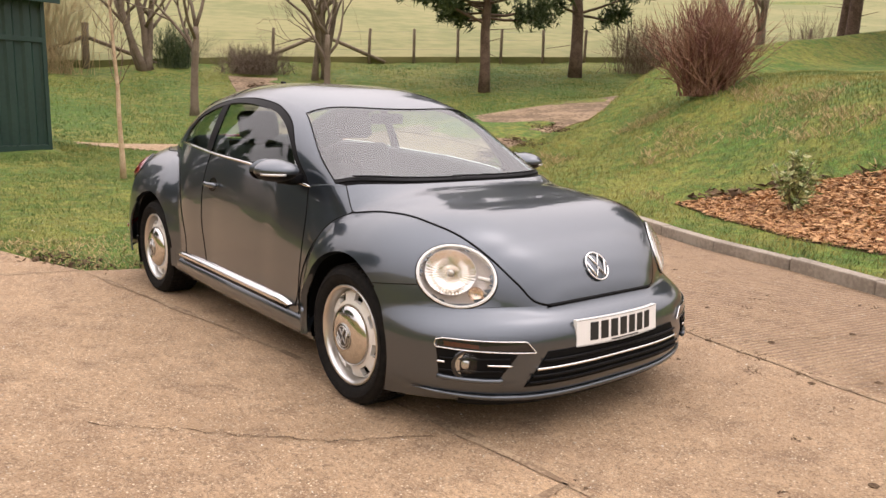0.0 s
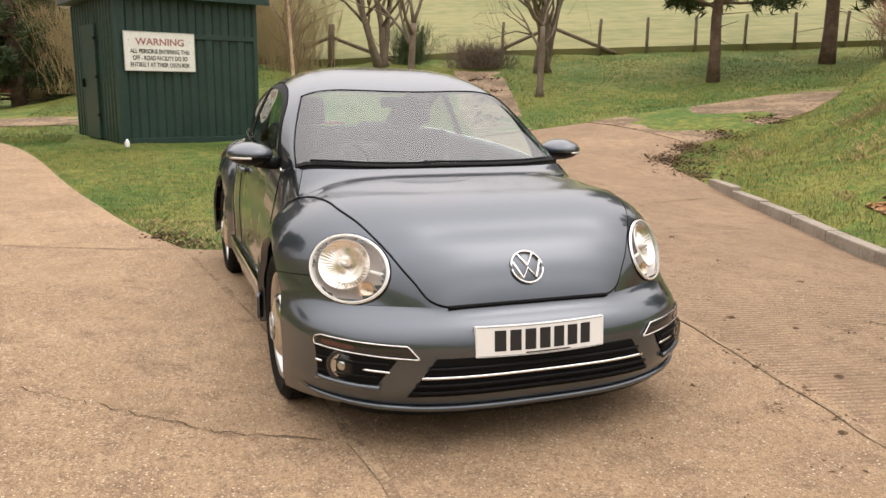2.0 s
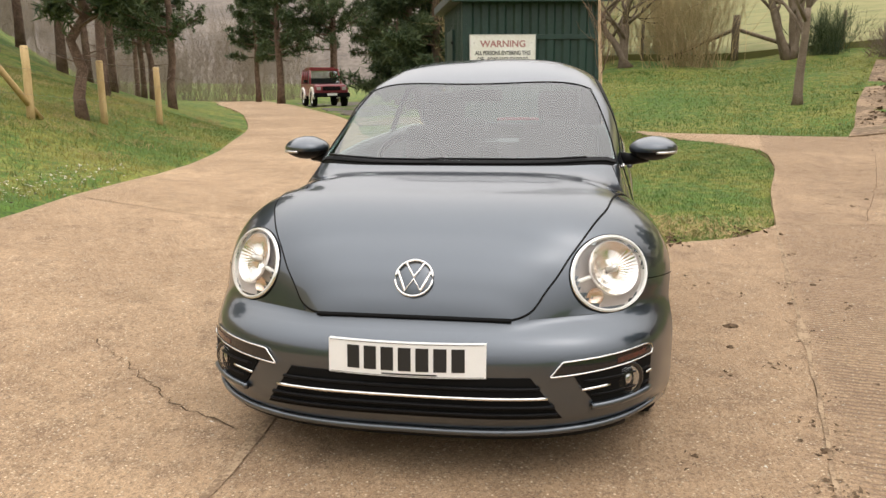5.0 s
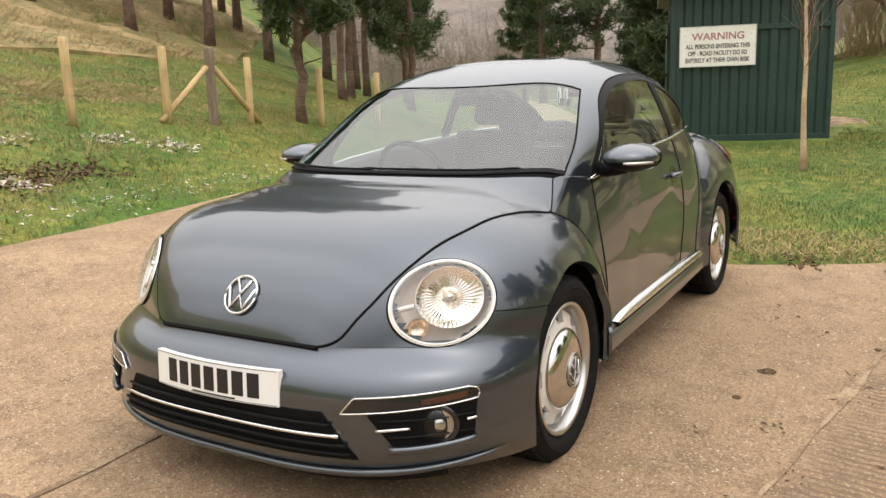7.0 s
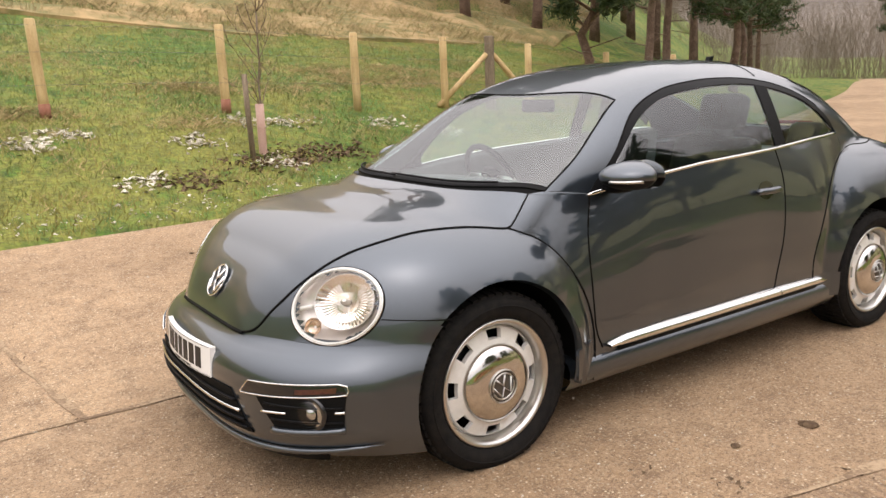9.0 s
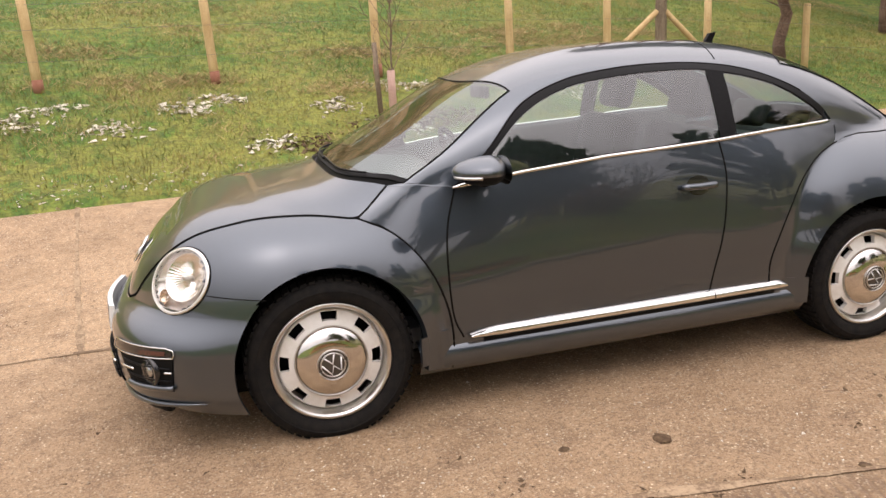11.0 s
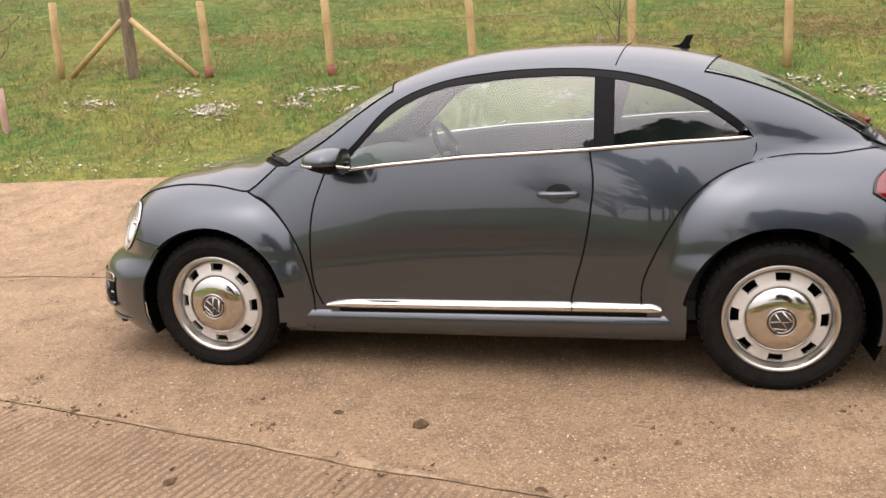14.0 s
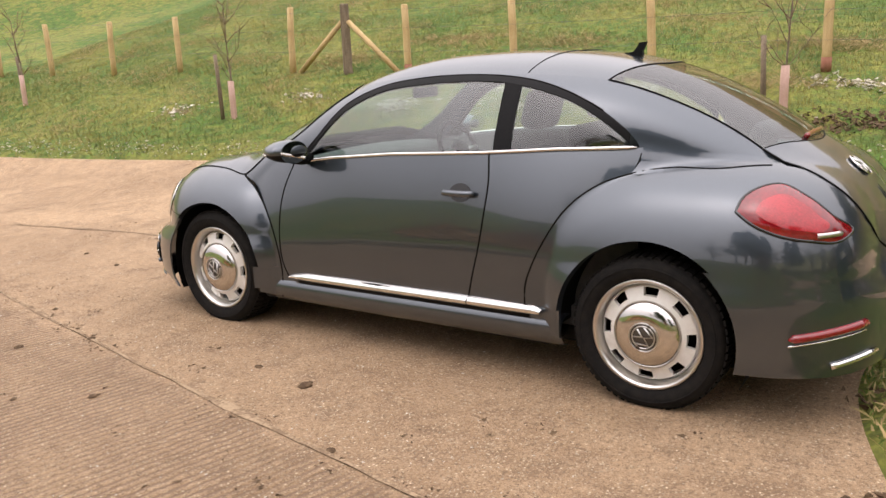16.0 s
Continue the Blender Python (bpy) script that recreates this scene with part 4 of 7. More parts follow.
crown = knots([(-2.25, 0.2), (-2.1, 0.58), (-2.03, 0.74), (-1.95, 0.86), (-1.84, 0.965), (-1.68, 1.075), (-1.47, 1.2), (-1.27, 1.305), (-1.1, 1.372), (-0.83, 1.437), (-0.55, 1.465), (-0.25, 1.469), (0, 1.454), (0.2, 1.418), (0.35, 1.374), (0.56, 1.284), (0.74, 1.185), (0.9, 1.102), (0.99, 1.056), (1.06, 1.02), (1.12, 0.991), (1.18, 0.971), (1.34, 0.95), (1.54, 0.918), (1.68, 0.88), (1.82, 0.815), (1.92, 0.74), (1.98, 0.665), (2.025, 0.57), (2.06, 0.42), (2.1, 0.1)])
half_width = knots([(-2.2, 0.3), (-2.05, 0.46), (-1.8, 0.52), (-1.5, 0.56), (-1.13, 0.625), (-0.8, 0.68), (-0.5, 0.708), (0, 0.72), (0.42, 0.717), (0.86, 0.70), (1.1, 0.745), (1.34, 0.82), (1.54, 0.82), (1.68, 0.79), (1.82, 0.71), (1.93, 0.54), (1.98, 0.45), (2.05, 0.34)])
belt_of = knots([(-2.05, 0.5), (-1.8, 0.78), (-1.5, 0.97), (-1.13, 1.06), (-0.5, 1.03), (0, 1.01), (0.5, 0.975), (0.86, 0.92), (1.1, 0.73), (1.34, 0.6), (1.54, 0.5), (1.68, 0.45), (1.93, 0.4)])
square_of = knots([(-2.2, 3.0), (-1.2, 3.0), (-0.2, 3.6), (0.1, 4.2), (0.42, 4.8), (0.9, 4.6), (1.2, 5.0), (2.1, 5.5)])


def blend(a, b, k):
    h = np.clip(0.5 + 0.5 * (b - a) / k, 0, 1)
    return b * (1 - h) + a * h - k * h * (1 - h)


def body(x, y, z, plain=False):
    """Negative inside the car, nought on its skin."""
    y = np.abs(y)
    zb, zt, p = belt_of(x), crown(x), square_of(x)
    w = half_width(x) + (0.08 + 0.035 * ramp(x, 0.3, 0.85) + 0.05 * ramp(-x, 0.3, 0.9)) * (lambda q: q * (2 - q))(np.clip((zb - z + 0.02) / 0.52, 0, 1)) * ramp(x, -2.0, -1.0) * ramp(x, 1.35, 0.95)
    u = np.maximum(z - zb, 0) / np.maximum(zt - zb, 0.02)
    main = ((y / w) ** p + u**2) ** 0.4 - 1
    main = np.maximum(main * 0.45, np.maximum(x - 2.055, -2.12 - x))
    if plain:
        return main

    def wing(x0, fore, aft, y0, ry, z0, rz, round_fore=3.0):
        dx = x - x0
        q = np.where(dx > 0, round_fore, 3.0)
        dx = np.abs(dx) / np.where(dx > 0, fore, aft)
        plan = (dx**q + (np.maximum(y - y0, 0) / ry) ** q) ** (3 / q)
        return ((plan + (np.maximum(z - z0, 0) / rz) ** 3) ** (1 / 3) - 1) * 0.5

    def bumper(x0, rx, ry, zc, rz, n):
        outward = (x - x0) * x0 > 0
        plan = ((np.abs(x - x0) / np.where(outward, rx, 0.56)) ** n + (y / ry) ** n) ** (4 / n)
        return ((plan + (np.abs(z - zc) / rz) ** 4) ** 0.25 - 1) * 0.5

    front = wing(1.37, 0.57, 0.72, 0.35, 0.552, 0.40, 0.525, 2.0)
    rear = wing(-1.38, 0.82, 0.66, 0.28, 0.592, 0.40, 0.63)
    wings = np.minimum(front, rear)
    bars = np.minimum(bumper(1.2, 0.925, 0.905, 0.36, 0.245, 3.0), bumper(-1.2, 0.93, 0.872, 0.40, 0.265, 2.9))
    return blend(main, blend(wings, bars, 0.05), 0.005)


def cut(inner, outer, steps=30, plain=False):
    """The skin between points inside and outside."""
    a, b = np.array(inner, float), np.array(outer, float)
    for _ in range(steps):
        m = (a + b) / 2
        neg = (body(m[..., 0], m[..., 1], m[..., 2], plain) < 0)[..., None]
        a, b = np.where(neg, m, a), np.where(neg, b, m)
    return (a + b) / 2


def from_side(x, z, plain=False):
    x, z = np.broadcast_arrays(np.asarray(x, float), np.asarray(z, float))
    return cut(np.stack([x, 0 * x + 0.02, z], -1), np.stack([x, 0 * x + 1.1, z], -1), 30, plain)


def from_top(x, y):
    x, y = np.broadcast_arrays(np.asarray(x, float), np.asarray(y, float))
    return cut(np.stack([x, y, 0 * x + 0.5], -1), np.stack([x, y, 0 * x + 1.7], -1))


def skin_normal(P):
    e = 1e-3
    g = np.stack([body(*(np.moveaxis(P + np.eye(3)[k] * e, -1, 0))) - body(*(np.moveaxis(P - np.eye(3)[k] * e, -1, 0))) for k in range(3)], -1)
    return g / np.maximum(np.linalg.norm(g, axis=-1, keepdims=True), 1e-9)


def onto_skin(P, rounds=8):
    P, e = np.array(P, float), 1e-3
    for _ in range(rounds):
        f = body(P[..., 0], P[..., 1], P[..., 2])
        g = np.stack([body(*(np.moveaxis(P + np.eye(3)[k] * e, -1, 0))) - body(*(np.moveaxis(P - np.eye(3)[k] * e, -1, 0))) for k in range(3)], -1) / (2 * e)
        P = P - np.clip(f / np.maximum((g**2).sum(-1), 0.02), -0.06, 0.06)[..., None] * g
    return P


MIRROR = np.array([1.0, -1.0, 1.0])


def sheet(name, P, mat, parent, label="", mirror=False, lip=0.012, lift=0.0):
    """A panel from a grid of points on the skin, its edges turned in."""
    P = np.array(P, float)
    N = skin_normal(P)
    P = P + N * lift
    n, m = P.shape[:2]
    V = P.reshape(-1, 3)
    ids = np.arange(n * m).reshape(n, m)
    F = np.stack([ids[:-1, :-1], ids[1:, :-1], ids[1:, 1:], ids[:-1, 1:]], -1).reshape(-1, 4)
    a = V[F[len(F) // 2]]
    if np.dot(np.cross(a[1] - a[0], a[2] - a[1]), N.reshape(-1, 3)[F[len(F) // 2][0]]) < 0:
        F = F[:, ::-1]
    rim = np.r_[ids[0, :], ids[1:, -1], ids[-1, -2::-1], ids[-2:0:-1, 0]]
    low = V[rim] - N.reshape(-1, 3)[rim] * (lip + lift)
    k = len(rim)
    base = len(V)
    V = np.r_[V, V[rim], low]
    S = [(base + i, base + (i + 1) % k, base + k + (i + 1) % k, base + k + i) for i in range(k)]
    faces = [tuple(f) for f in F] + S
    if mirror:
        V = V * MIRROR
        faces = [f[::-1] for f in faces]
    return add(name, V, faces, mat, parent, label)


def both(name, P, mat, parent, label="", **k):
    return [sheet(name, P, mat, parent, label, **k), sheet(name, P, mat, parent, label, mirror=True, **k)]


def ruled(A, B, rows, power=1.0):
    t = (np.linspace(0, 1, rows) ** power)[None, :, None]
    P = onto_skin(A[:, None] * (1 - t) + B[:, None] * t)
    P[:, 0], P[:, -1] = A, B
    return P


def strip(name, curve_pts, r, mat, parent, label="", lift=0.0, mirror=True, sides=6):
    C = np.array(curve_pts, float)
    C = C + skin_normal(C) * lift
    out = []
    for s in ((1, -1) if mirror else (1,)):
        out.append(add(name, *tube(C * np.array([1, s, 1]), r, sides), mat, parent, label))
    return out


car = thing("car", "dark grey metallic two-door hatchback with rounded wings, parked on concrete", "car")
N_ARCH = 72
ARCH = from_side(*smooth_line([(0.70, 0.948), (0.57, 1.06), (0.37, 1.25), (0.18, 1.325), (-0.06, 1.36), (-0.29, 1.368), (-0.5, 1.358), (-0.68, 1.33), (-0.87, 1.268), (-1.05, 1.17), (-1.14, 1.09), (-1.175, 1.02), (-1.14, 0.955)], N_ARCH).T)
EDGE2 = smooth_line([(0.905, 0.678), (0.72, 0.65), (0.53, 0.595), (0.40, 0.555), (0.12, 0.55), (-0.2, 0.55), (-0.5, 0.54), (-0.75, 0.52), (-0.97, 0.495), (-1.25, 0.475), (-1.48, 0.46), (-1.62, 0.47), (-1.77, 0.56)], N_ARCH)
EDGE = from_top(EDGE2[:, 0], EDGE2[:, 1])
both("side_frame", ruled(ARCH, EDGE, 16), PAINT, car)
edge_y = lambda x: np.interp(x, EDGE2[::-1, 0], EDGE2[::-1, 1])


def cross_sheet(x_front, x_back, bulge_front, bulge_back, rows, cols=33, inset=0.0, flat_front=2.0):
    """A panel across the car between two stations; its end edges bow."""
    s = np.linspace(-1, 1, cols)[None]
    xe = np.linspace(x_front, x_back, rows)[:, None]
    b = np.linspace(bulge_front, bulge_back, rows)[:, None]
    q = np.linspace(flat_front, 2.0, rows)[:, None]
    return from_top(xe + b * (1 - np.abs(s) ** q), s * (edge_y(xe) - inset))


sheet("roof", cross_sheet(0.40, -0.97, 0.07, -0.10, 44), PAINT, car)
WIND = cross_sheet(0.905, 0.40, 0.217, 0.07, 26, flat_front=4.5)
sheet("windscreen", WIND, GLASS, car, "clear curved windscreen", lift=0.001)
REARG = cross_sheet(-0.97, -1.60, -0.10, -0.13, 24)
sheet("rear_window", REARG, GLASS, car, "steeply sloping rear window", lift=0.001)


def border(name, G, width_cells, mat):
    """A dark band round a pane."""
    n, m = G.shape[:2]
    for sl in ((slice(0, width_cells + 1), slice(0, m)),):
        sheet(name, G[sl], mat, car, lip=0.004, lift=0.0025)


border("pane_border", WIND, 1, BLACK)
for G in (WIND, REARG):
    loop = np.concatenate([G[0, :], G[1:, -1], G[-1, -2::-1], G[-2:0:-1, 0]])
    add("window_seal", *tube(loop + skin_normal(loop) * 0.001, 0.004, 5, closed=True), SEAM, car)

# side glass with its dark frame
GL = from_side(*smooth_line([(0.60, 0.995), (0.535, 1.065), (0.355, 1.222), (0.19, 1.293), (-0.06, 1.328), (-0.29, 1.338), (-0.5, 1.33), (-0.68, 1.298), (-0.87, 1.237), (-1.0, 1.165), (-1.09, 1.10), (-1.115, 1.075)], 60).T)
belt_line = lambda x: np.interp(x, [-1.2, -0.82, -0.49, 0.04, 0.42, 0.72], [1.06, 1.05, 1.03, 1.01, 0.98, 0.943])


def side_pane(x0, x1, cols, rows):
    """A pane between two stations, from the waist to the curved top."""
    x = np.linspace(x0, x1, cols)[:, None]
    top = np.interp(x, GL[::-1, 0], GL[::-1, 2])
    t = np.linspace(0, 1, rows)[None]
    P = from_side(x + 0 * t, (belt_line(x) + 0.012) * (1 - t) + top * t)
    P[..., 1] = P[:, :1, 1] * (1 - t) + P[:, -1:, 1] * t + 0.03 * t * (1 - t)
    return P


both("door_window", side_pane(0.59, -0.515, 32, 12), GLASS, car, "clear door glass", lift=-0.004, lip=0.002)
both("quarter_window", side_pane(-0.60, -1.10, 18, 10), TINTED, car, "tinted rear quarter glass", lift=-0.004, lip=0.002)
both("window_pillar", side_pane(-0.515, -0.60, 5, 12), BLACK, car, lift=0.0)
arch_part = ARCH[: int(N_ARCH * 0.93)]
t = np.linspace(0, 1, 60)
inner = np.stack([np.interp(t, np.linspace(0, 1, 60), GL[:, k]) for k in range(3)], 1)
outer = np.stack([np.interp(t, np.linspace(0, 1, len(arch_part)), arch_part[:, k]) for k in range(3)], 1)
both("window_frame", ruled(outer, inner, 4), BLACK, car, lift=0.001)
both("mirror_triangle", from_side(np.linspace(0.72, 0.585, 8)[:, None] + np.zeros((1, 5)), (belt_line(np.linspace(0.72, 0.585, 8))[:, None] + 0.006) * (1 - np.linspace(0, 1, 5)[None]) + (np.interp(np.linspace(0.72, 0.585, 8), [0.49, 0.5, 0.57, 0.70, 0.72], [1.085, 1.08, 1.05, 0.955, 0.95])[:, None]) * np.linspace(0, 1, 5)[None]), BLACK, car, lift=0.0015)
bx = np.linspace(0.715, -1.15, 60)
strip("waist_trim", from_side(bx, belt_line(bx)), np.r_[0.004, np.full(58, 0.0085), 0.004], CHROME, car, "bright chrome waist strip", lift=0.004)
strip("seam", ARCH[:61], 0.0045, SEAM, car, lift=-0.001)

# doors and side panels
v = np.linspace(0, 1, 36)
d_front = smooth_line([(0.725, 0.345), (0.755, 0.41), (0.77, 0.52), (0.772, 0.60), (0.755, 0.80), (0.705, 0.945)], 36)
d_rear = smooth_line([(-0.415, 0.36), (-0.44, 0.47), (-0.475, 0.60), (-0.505, 0.78), (-0.515, 0.90), (-0.50, 1.03)], 36)


def between(A, B, cols, top=None):
    t = np.linspace(0, 1, cols)[None, :, None]
    G = A[:, None] * (1 - t) + B[:, None] * t
    if top is not None:
        lift = (top(G[-1, :, 0]) - G[-1, :, 1])[None]
        G[..., 1] += lift * v[:, None] ** 2
    return from_side(G[..., 0], G[..., 1], True)


doors = both("door", between(d_front, d_rear, 40, belt_line), PAINT, car)
q_rear = smooth_line([(-0.715, 0.36), (-0.73, 0.50), (-0.78, 0.63), (-0.85, 0.745), (-0.94, 0.845), (-1.06, 0.925), (-1.14, 0.955), (-1.175, 1.058)], 36)
both("quarter_panel", between(d_rear, q_rear, 16, belt_line), PAINT, car)
for A in (d_front, d_rear):
    strip("seam", from_side(A[:, 0], np.minimum(A[:, 1], belt_line(A[:, 0])), True), 0.0045, SEAM, car, lift=-0.001)

# bonnet
phi = np.radians(118 - 101 * (1 - (1 - np.linspace(0, 1, 64)) ** 1.35))
bw = knots([(17, 0.33), (17.5, 0.358), (18.5, 0.382), (21, 0.408), (24, 0.426), (29.5, 0.472), (34, 0.497), (43, 0.555), (50, 0.588), (60, 0.63), (70, 0.645), (80, 0.66), (91, 0.672), (104, 0.70), (112, 0.71), (115, 0.695), (118, 0.657)])(np.degrees(phi))
for _ in range(6):
    bw[1:-1] = 0.25 * bw[:-2] + 0.5 * bw[1:-1] + 0.25 * bw[2:]
s = np.linspace(-1, 1, 41)[None]
yy = s * bw[:, None]
px = 1.30 + 0 * yy
bow = np.radians(14.5) * (1 - np.abs(s) ** 4.5) * ramp(np.degrees(phi), 80, 118)[:, None]
ph = phi[:, None] - bow
BON = cut(np.stack([px, yy, 0 * yy + 0.35], -1), np.stack([px + 1.4 * np.cos(ph), yy, 0.35 + 1.4 * np.sin(ph)], -1))
JOIN = int(np.argmin(np.abs(np.degrees(phi) - 112)))
sheet("bonnet", BON, PAINT, car, "long rounded bonnet", lift=0.004, lip=0.02)
loop = np.concatenate([BON[:, 0], BON[-1, 1:], BON[-2::-1, -1]])
add("seam", *tube(loop + skin_normal(loop) * 0.0005, 0.0048, 6), SEAM, car)
front_edge = BON[-1] + np.array([0.004, 0, -0.004])
add("seam", *tube(front_edge, 0.0065, 6), SEAM, car)
cowl_f = smooth_line([(0.79, 0.30), (0.79, 0.40), (0.80, 0.53), (0.84, 0.63), (0.915, 0.735), (1.02, 0.83)] + [tuple(q) for q in BON[JOIN::-1, -1][:, [0, 2]]], 36)
COWL = between(cowl_f, d_front, 14)
both("wing_rear_panel", COWL, PAINT, car)
foot_top = np.concatenate([np.linspace(COWL[-1, 0], EDGE[0], 7)[:-1], np.linspace(EDGE[0], ARCH[0], 8)])
both("pillar_foot", ruled(COWL[-1], foot_top, 5), PAINT, car, lift=0.001)

# wings round the wheels
AX, HUB_Z = 1.2685, 0.335


def wing_panel(centre, bounds, lip_r, seam_z, first, last, tuck, cols=110, rows=34, under=None):
    """Polar grid round a wheel from the arch lip to the outer seam; angles run from the bumper to the sill."""
    ang = np.array([b[0] for b in bounds], float)
    rad = np.array([b[1] for b in bounds], float)
    sgn = 1 if first < last else -1
    th = np.linspace(first, last, cols)
    order = np.argsort(ang)
    R = knots(list(zip(ang[order], rad[order])))(th)
    if under is not None:
        ea = np.degrees(np.arctan2(under[:, 2] - HUB_Z, under[:, 0] - centre))
        er = np.hypot(under[:, 2] - HUB_Z, under[:, 0] - centre)
        o = np.argsort(ea)
        held = (th > ea.min()) & (th < ea.max())
        R = np.where(held, np.interp(th, ea[o], er[o]) - 0.002, R)
    t = 1 - (1 - np.linspace(0, 1, rows)) ** 1.6
    r = lip_r + t[None] * (R - lip_r)[:, None]
    low = np.degrees(np.arcsin(np.clip((seam_z - HUB_Z) / r, -1, 1)))
    start = low if sgn > 0 else 180 - low
    f = np.linspace(0, 1, cols)[:, None]
    a = np.radians(start * (1 - f) + last * f)
    X, Z = centre + r * np.cos(a), HUB_Z + r * np.sin(a)
    P, low_skin = from_side(X, Z), from_side(X, Z, True)
    roll = np.sqrt(np.clip(1 - (np.maximum(t - 0.35, 0) / 0.65) ** 2, 0, 1))[None]
    roll = 1 - ramp(th, *tuck)[:, None] * (1 - roll)
    P[..., 1] = low_skin[..., 1] + np.maximum(P[..., 1] - low_skin[..., 1], 0) * roll
    if under is not None:
        for k in range(3):
            P[held, -1, k] = np.interp(th[held], ea[o], under[o, k])
    return P


FRONT_W = wing_panel(AX, [(10, 0.77), (17, 0.755), (25, 0.735), (38.6, 0.705), (51.5, 0.658), (64, 0.613), (83, 0.568), (100, 0.548), (115, 0.548), (131, 0.532), (147, 0.515), (158, 0.506), (181, 0.50), (194, 0.50)], 0.382, 0.565, 15, 193, (106, 138), under=BON[JOIN:-12, -1])
REAR_W = wing_panel(-AX, [(-8, 0.57), (-3, 0.555), (17, 0.565), (30, 0.565), (44, 0.58), (56, 0.607), (71, 0.63), (85, 0.638), (97, 0.65), (111, 0.68), (127.5, 0.80), (141, 0.86), (152, 0.87), (165, 0.86)], 0.388, 0.62, 161, -7, (90, 66))
both("front_wing", FRONT_W, PAINT, car, "rounded bulging front wing", lip=0.03)
both("rear_wing", REAR_W, PAINT, car, "rounded bulging rear wing", lip=0.03)
strip("seam", FRONT_W[54:, -1], 0.0048, SEAM, car, lift=-0.0005)
strip("seam", REAR_W[25:, -1], 0.0042, SEAM, car, lift=-0.0005)
both("lower_side", from_side(np.linspace(0.92, -0.90, 40)[:, None] + np.zeros((1, 6)), 0.27 + np.linspace(0, 0.12, 6)[None] + np.zeros((40, 1))), PAINT, car)

# scuttle between bonnet and windscreen
sc_b = WIND[0]
sc_f = np.stack([np.interp(np.linspace(0, 1, 33), np.linspace(0, 1, 41), BON[0][:, k]) for k in range(3)], 1)
t = np.linspace(0, 1, 5)[None, :, None]
scuttle = sc_b[:, None] * (1 - t) + sc_f[:, None] * t - np.array([0, 0, 1.0]) * (0.02 * np.sin(np.pi * t) + 0.003)
V = scuttle.reshape(-1, 3)
ids = np.arange(33 * 5).reshape(33, 5)
add("scuttle", V, np.stack([ids[:-1, :-1], ids[1:, :-1], ids[1:, 1:], ids[:-1, 1:]], -1).reshape(-1, 4), BLACK, car, "black plastic scuttle grille")


# bumpers
def bumper_panel(x0, z0, z1, end, rows=26, cols=90):
    z = np.linspace(z0, z1, rows)[:, None]
    reach = np.sqrt(np.maximum(0.384**2 - (z - HUB_Z) ** 2, 0.0)) + (AX - abs(x0))
    amax = np.arctan2(0.91, reach)
    a = np.linspace(-1, 1, cols)[None] * amax
    i = np.stack([x0 + 0 * a, 0 * a, z + 0 * a], -1)
    o = np.stack([x0 + end * 1.6 * np.cos(a), 1.6 * np.sin(a), z + 0 * a], -1)
    return cut(i, o)


FB = bumper_panel(1.2, 0.185, 0.612, 1, 28)
RB = bumper_panel(-1.2, 0.255, 0.63, -1)
front_bumper = sheet("front_bumper", FB, PAINT, car, "smooth body-coloured front bumper", lift=-0.003)
rear_bumper = sheet("rear_bumper", RB, PAINT, car, "body-coloured rear bumper")


def front_at(y, z):
    y, z = np.broadcast_arrays(np.asarray(y, float), np.asarray(z, float))
    return cut(np.stack([0 * y + 1.2, y, z], -1), np.stack([0 * y + 2.4, y, z], -1))


def front_patch(corners, cols, rows):
    """A four-sided patch on the nose from its corners (y, z), lower and upper edge."""
    (a, b), (c, d) = np.array(corners[0]), np.array(corners[1])
    u, w = np.linspace(0, 1, cols)[None, :, None], np.linspace(0, 1, rows)[:, None, None]
    G = (a * (1 - u) + b * u) * (1 - w) + (c * (1 - u) + d * u) * w
    return front_at(G[..., 0], G[..., 1])


sheet("lower_grille", front_patch((((-0.50, 0.262), (0.50, 0.262)), ((-0.40, 0.402), (0.40, 0.402))), 40, 8), SEAM, front_bumper, "black slatted lower grille", lift=0.002)
for z, half, mat, r in ((0.335, 0.455, CHROME, 0.0065), (0.368, 0.43, BLACK, 0.005), (0.306, 0.475, BLACK, 0.006), (0.28, 0.485, BLACK, 0.005)):
    C = front_at(np.linspace(-half, half, 40), z)
    add("grille_bar", *tube(C + np.array([0.008, 0, 0]), r, 6), mat, front_bumper, "chrome grille bar" if mat == CHROME else "")
lipc = front_at(np.linspace(-0.83, 0.83, 50), 0.203 + 0.04 * np.abs(np.linspace(-1, 1, 50)) ** 3)
add("splitter", *tube(lipc + np.array([0.010, 0, 0]), 0.012 * np.sqrt(np.clip(1 - np.linspace(-1, 1, 50) ** 8, 0.02, 1)), 8), PAINT, front_bumper)
add("under_lip", *tube(lipc[4:-4] + np.array([-0.04, 0, -0.025]), 0.02, 8), BLACK, front_bumper)
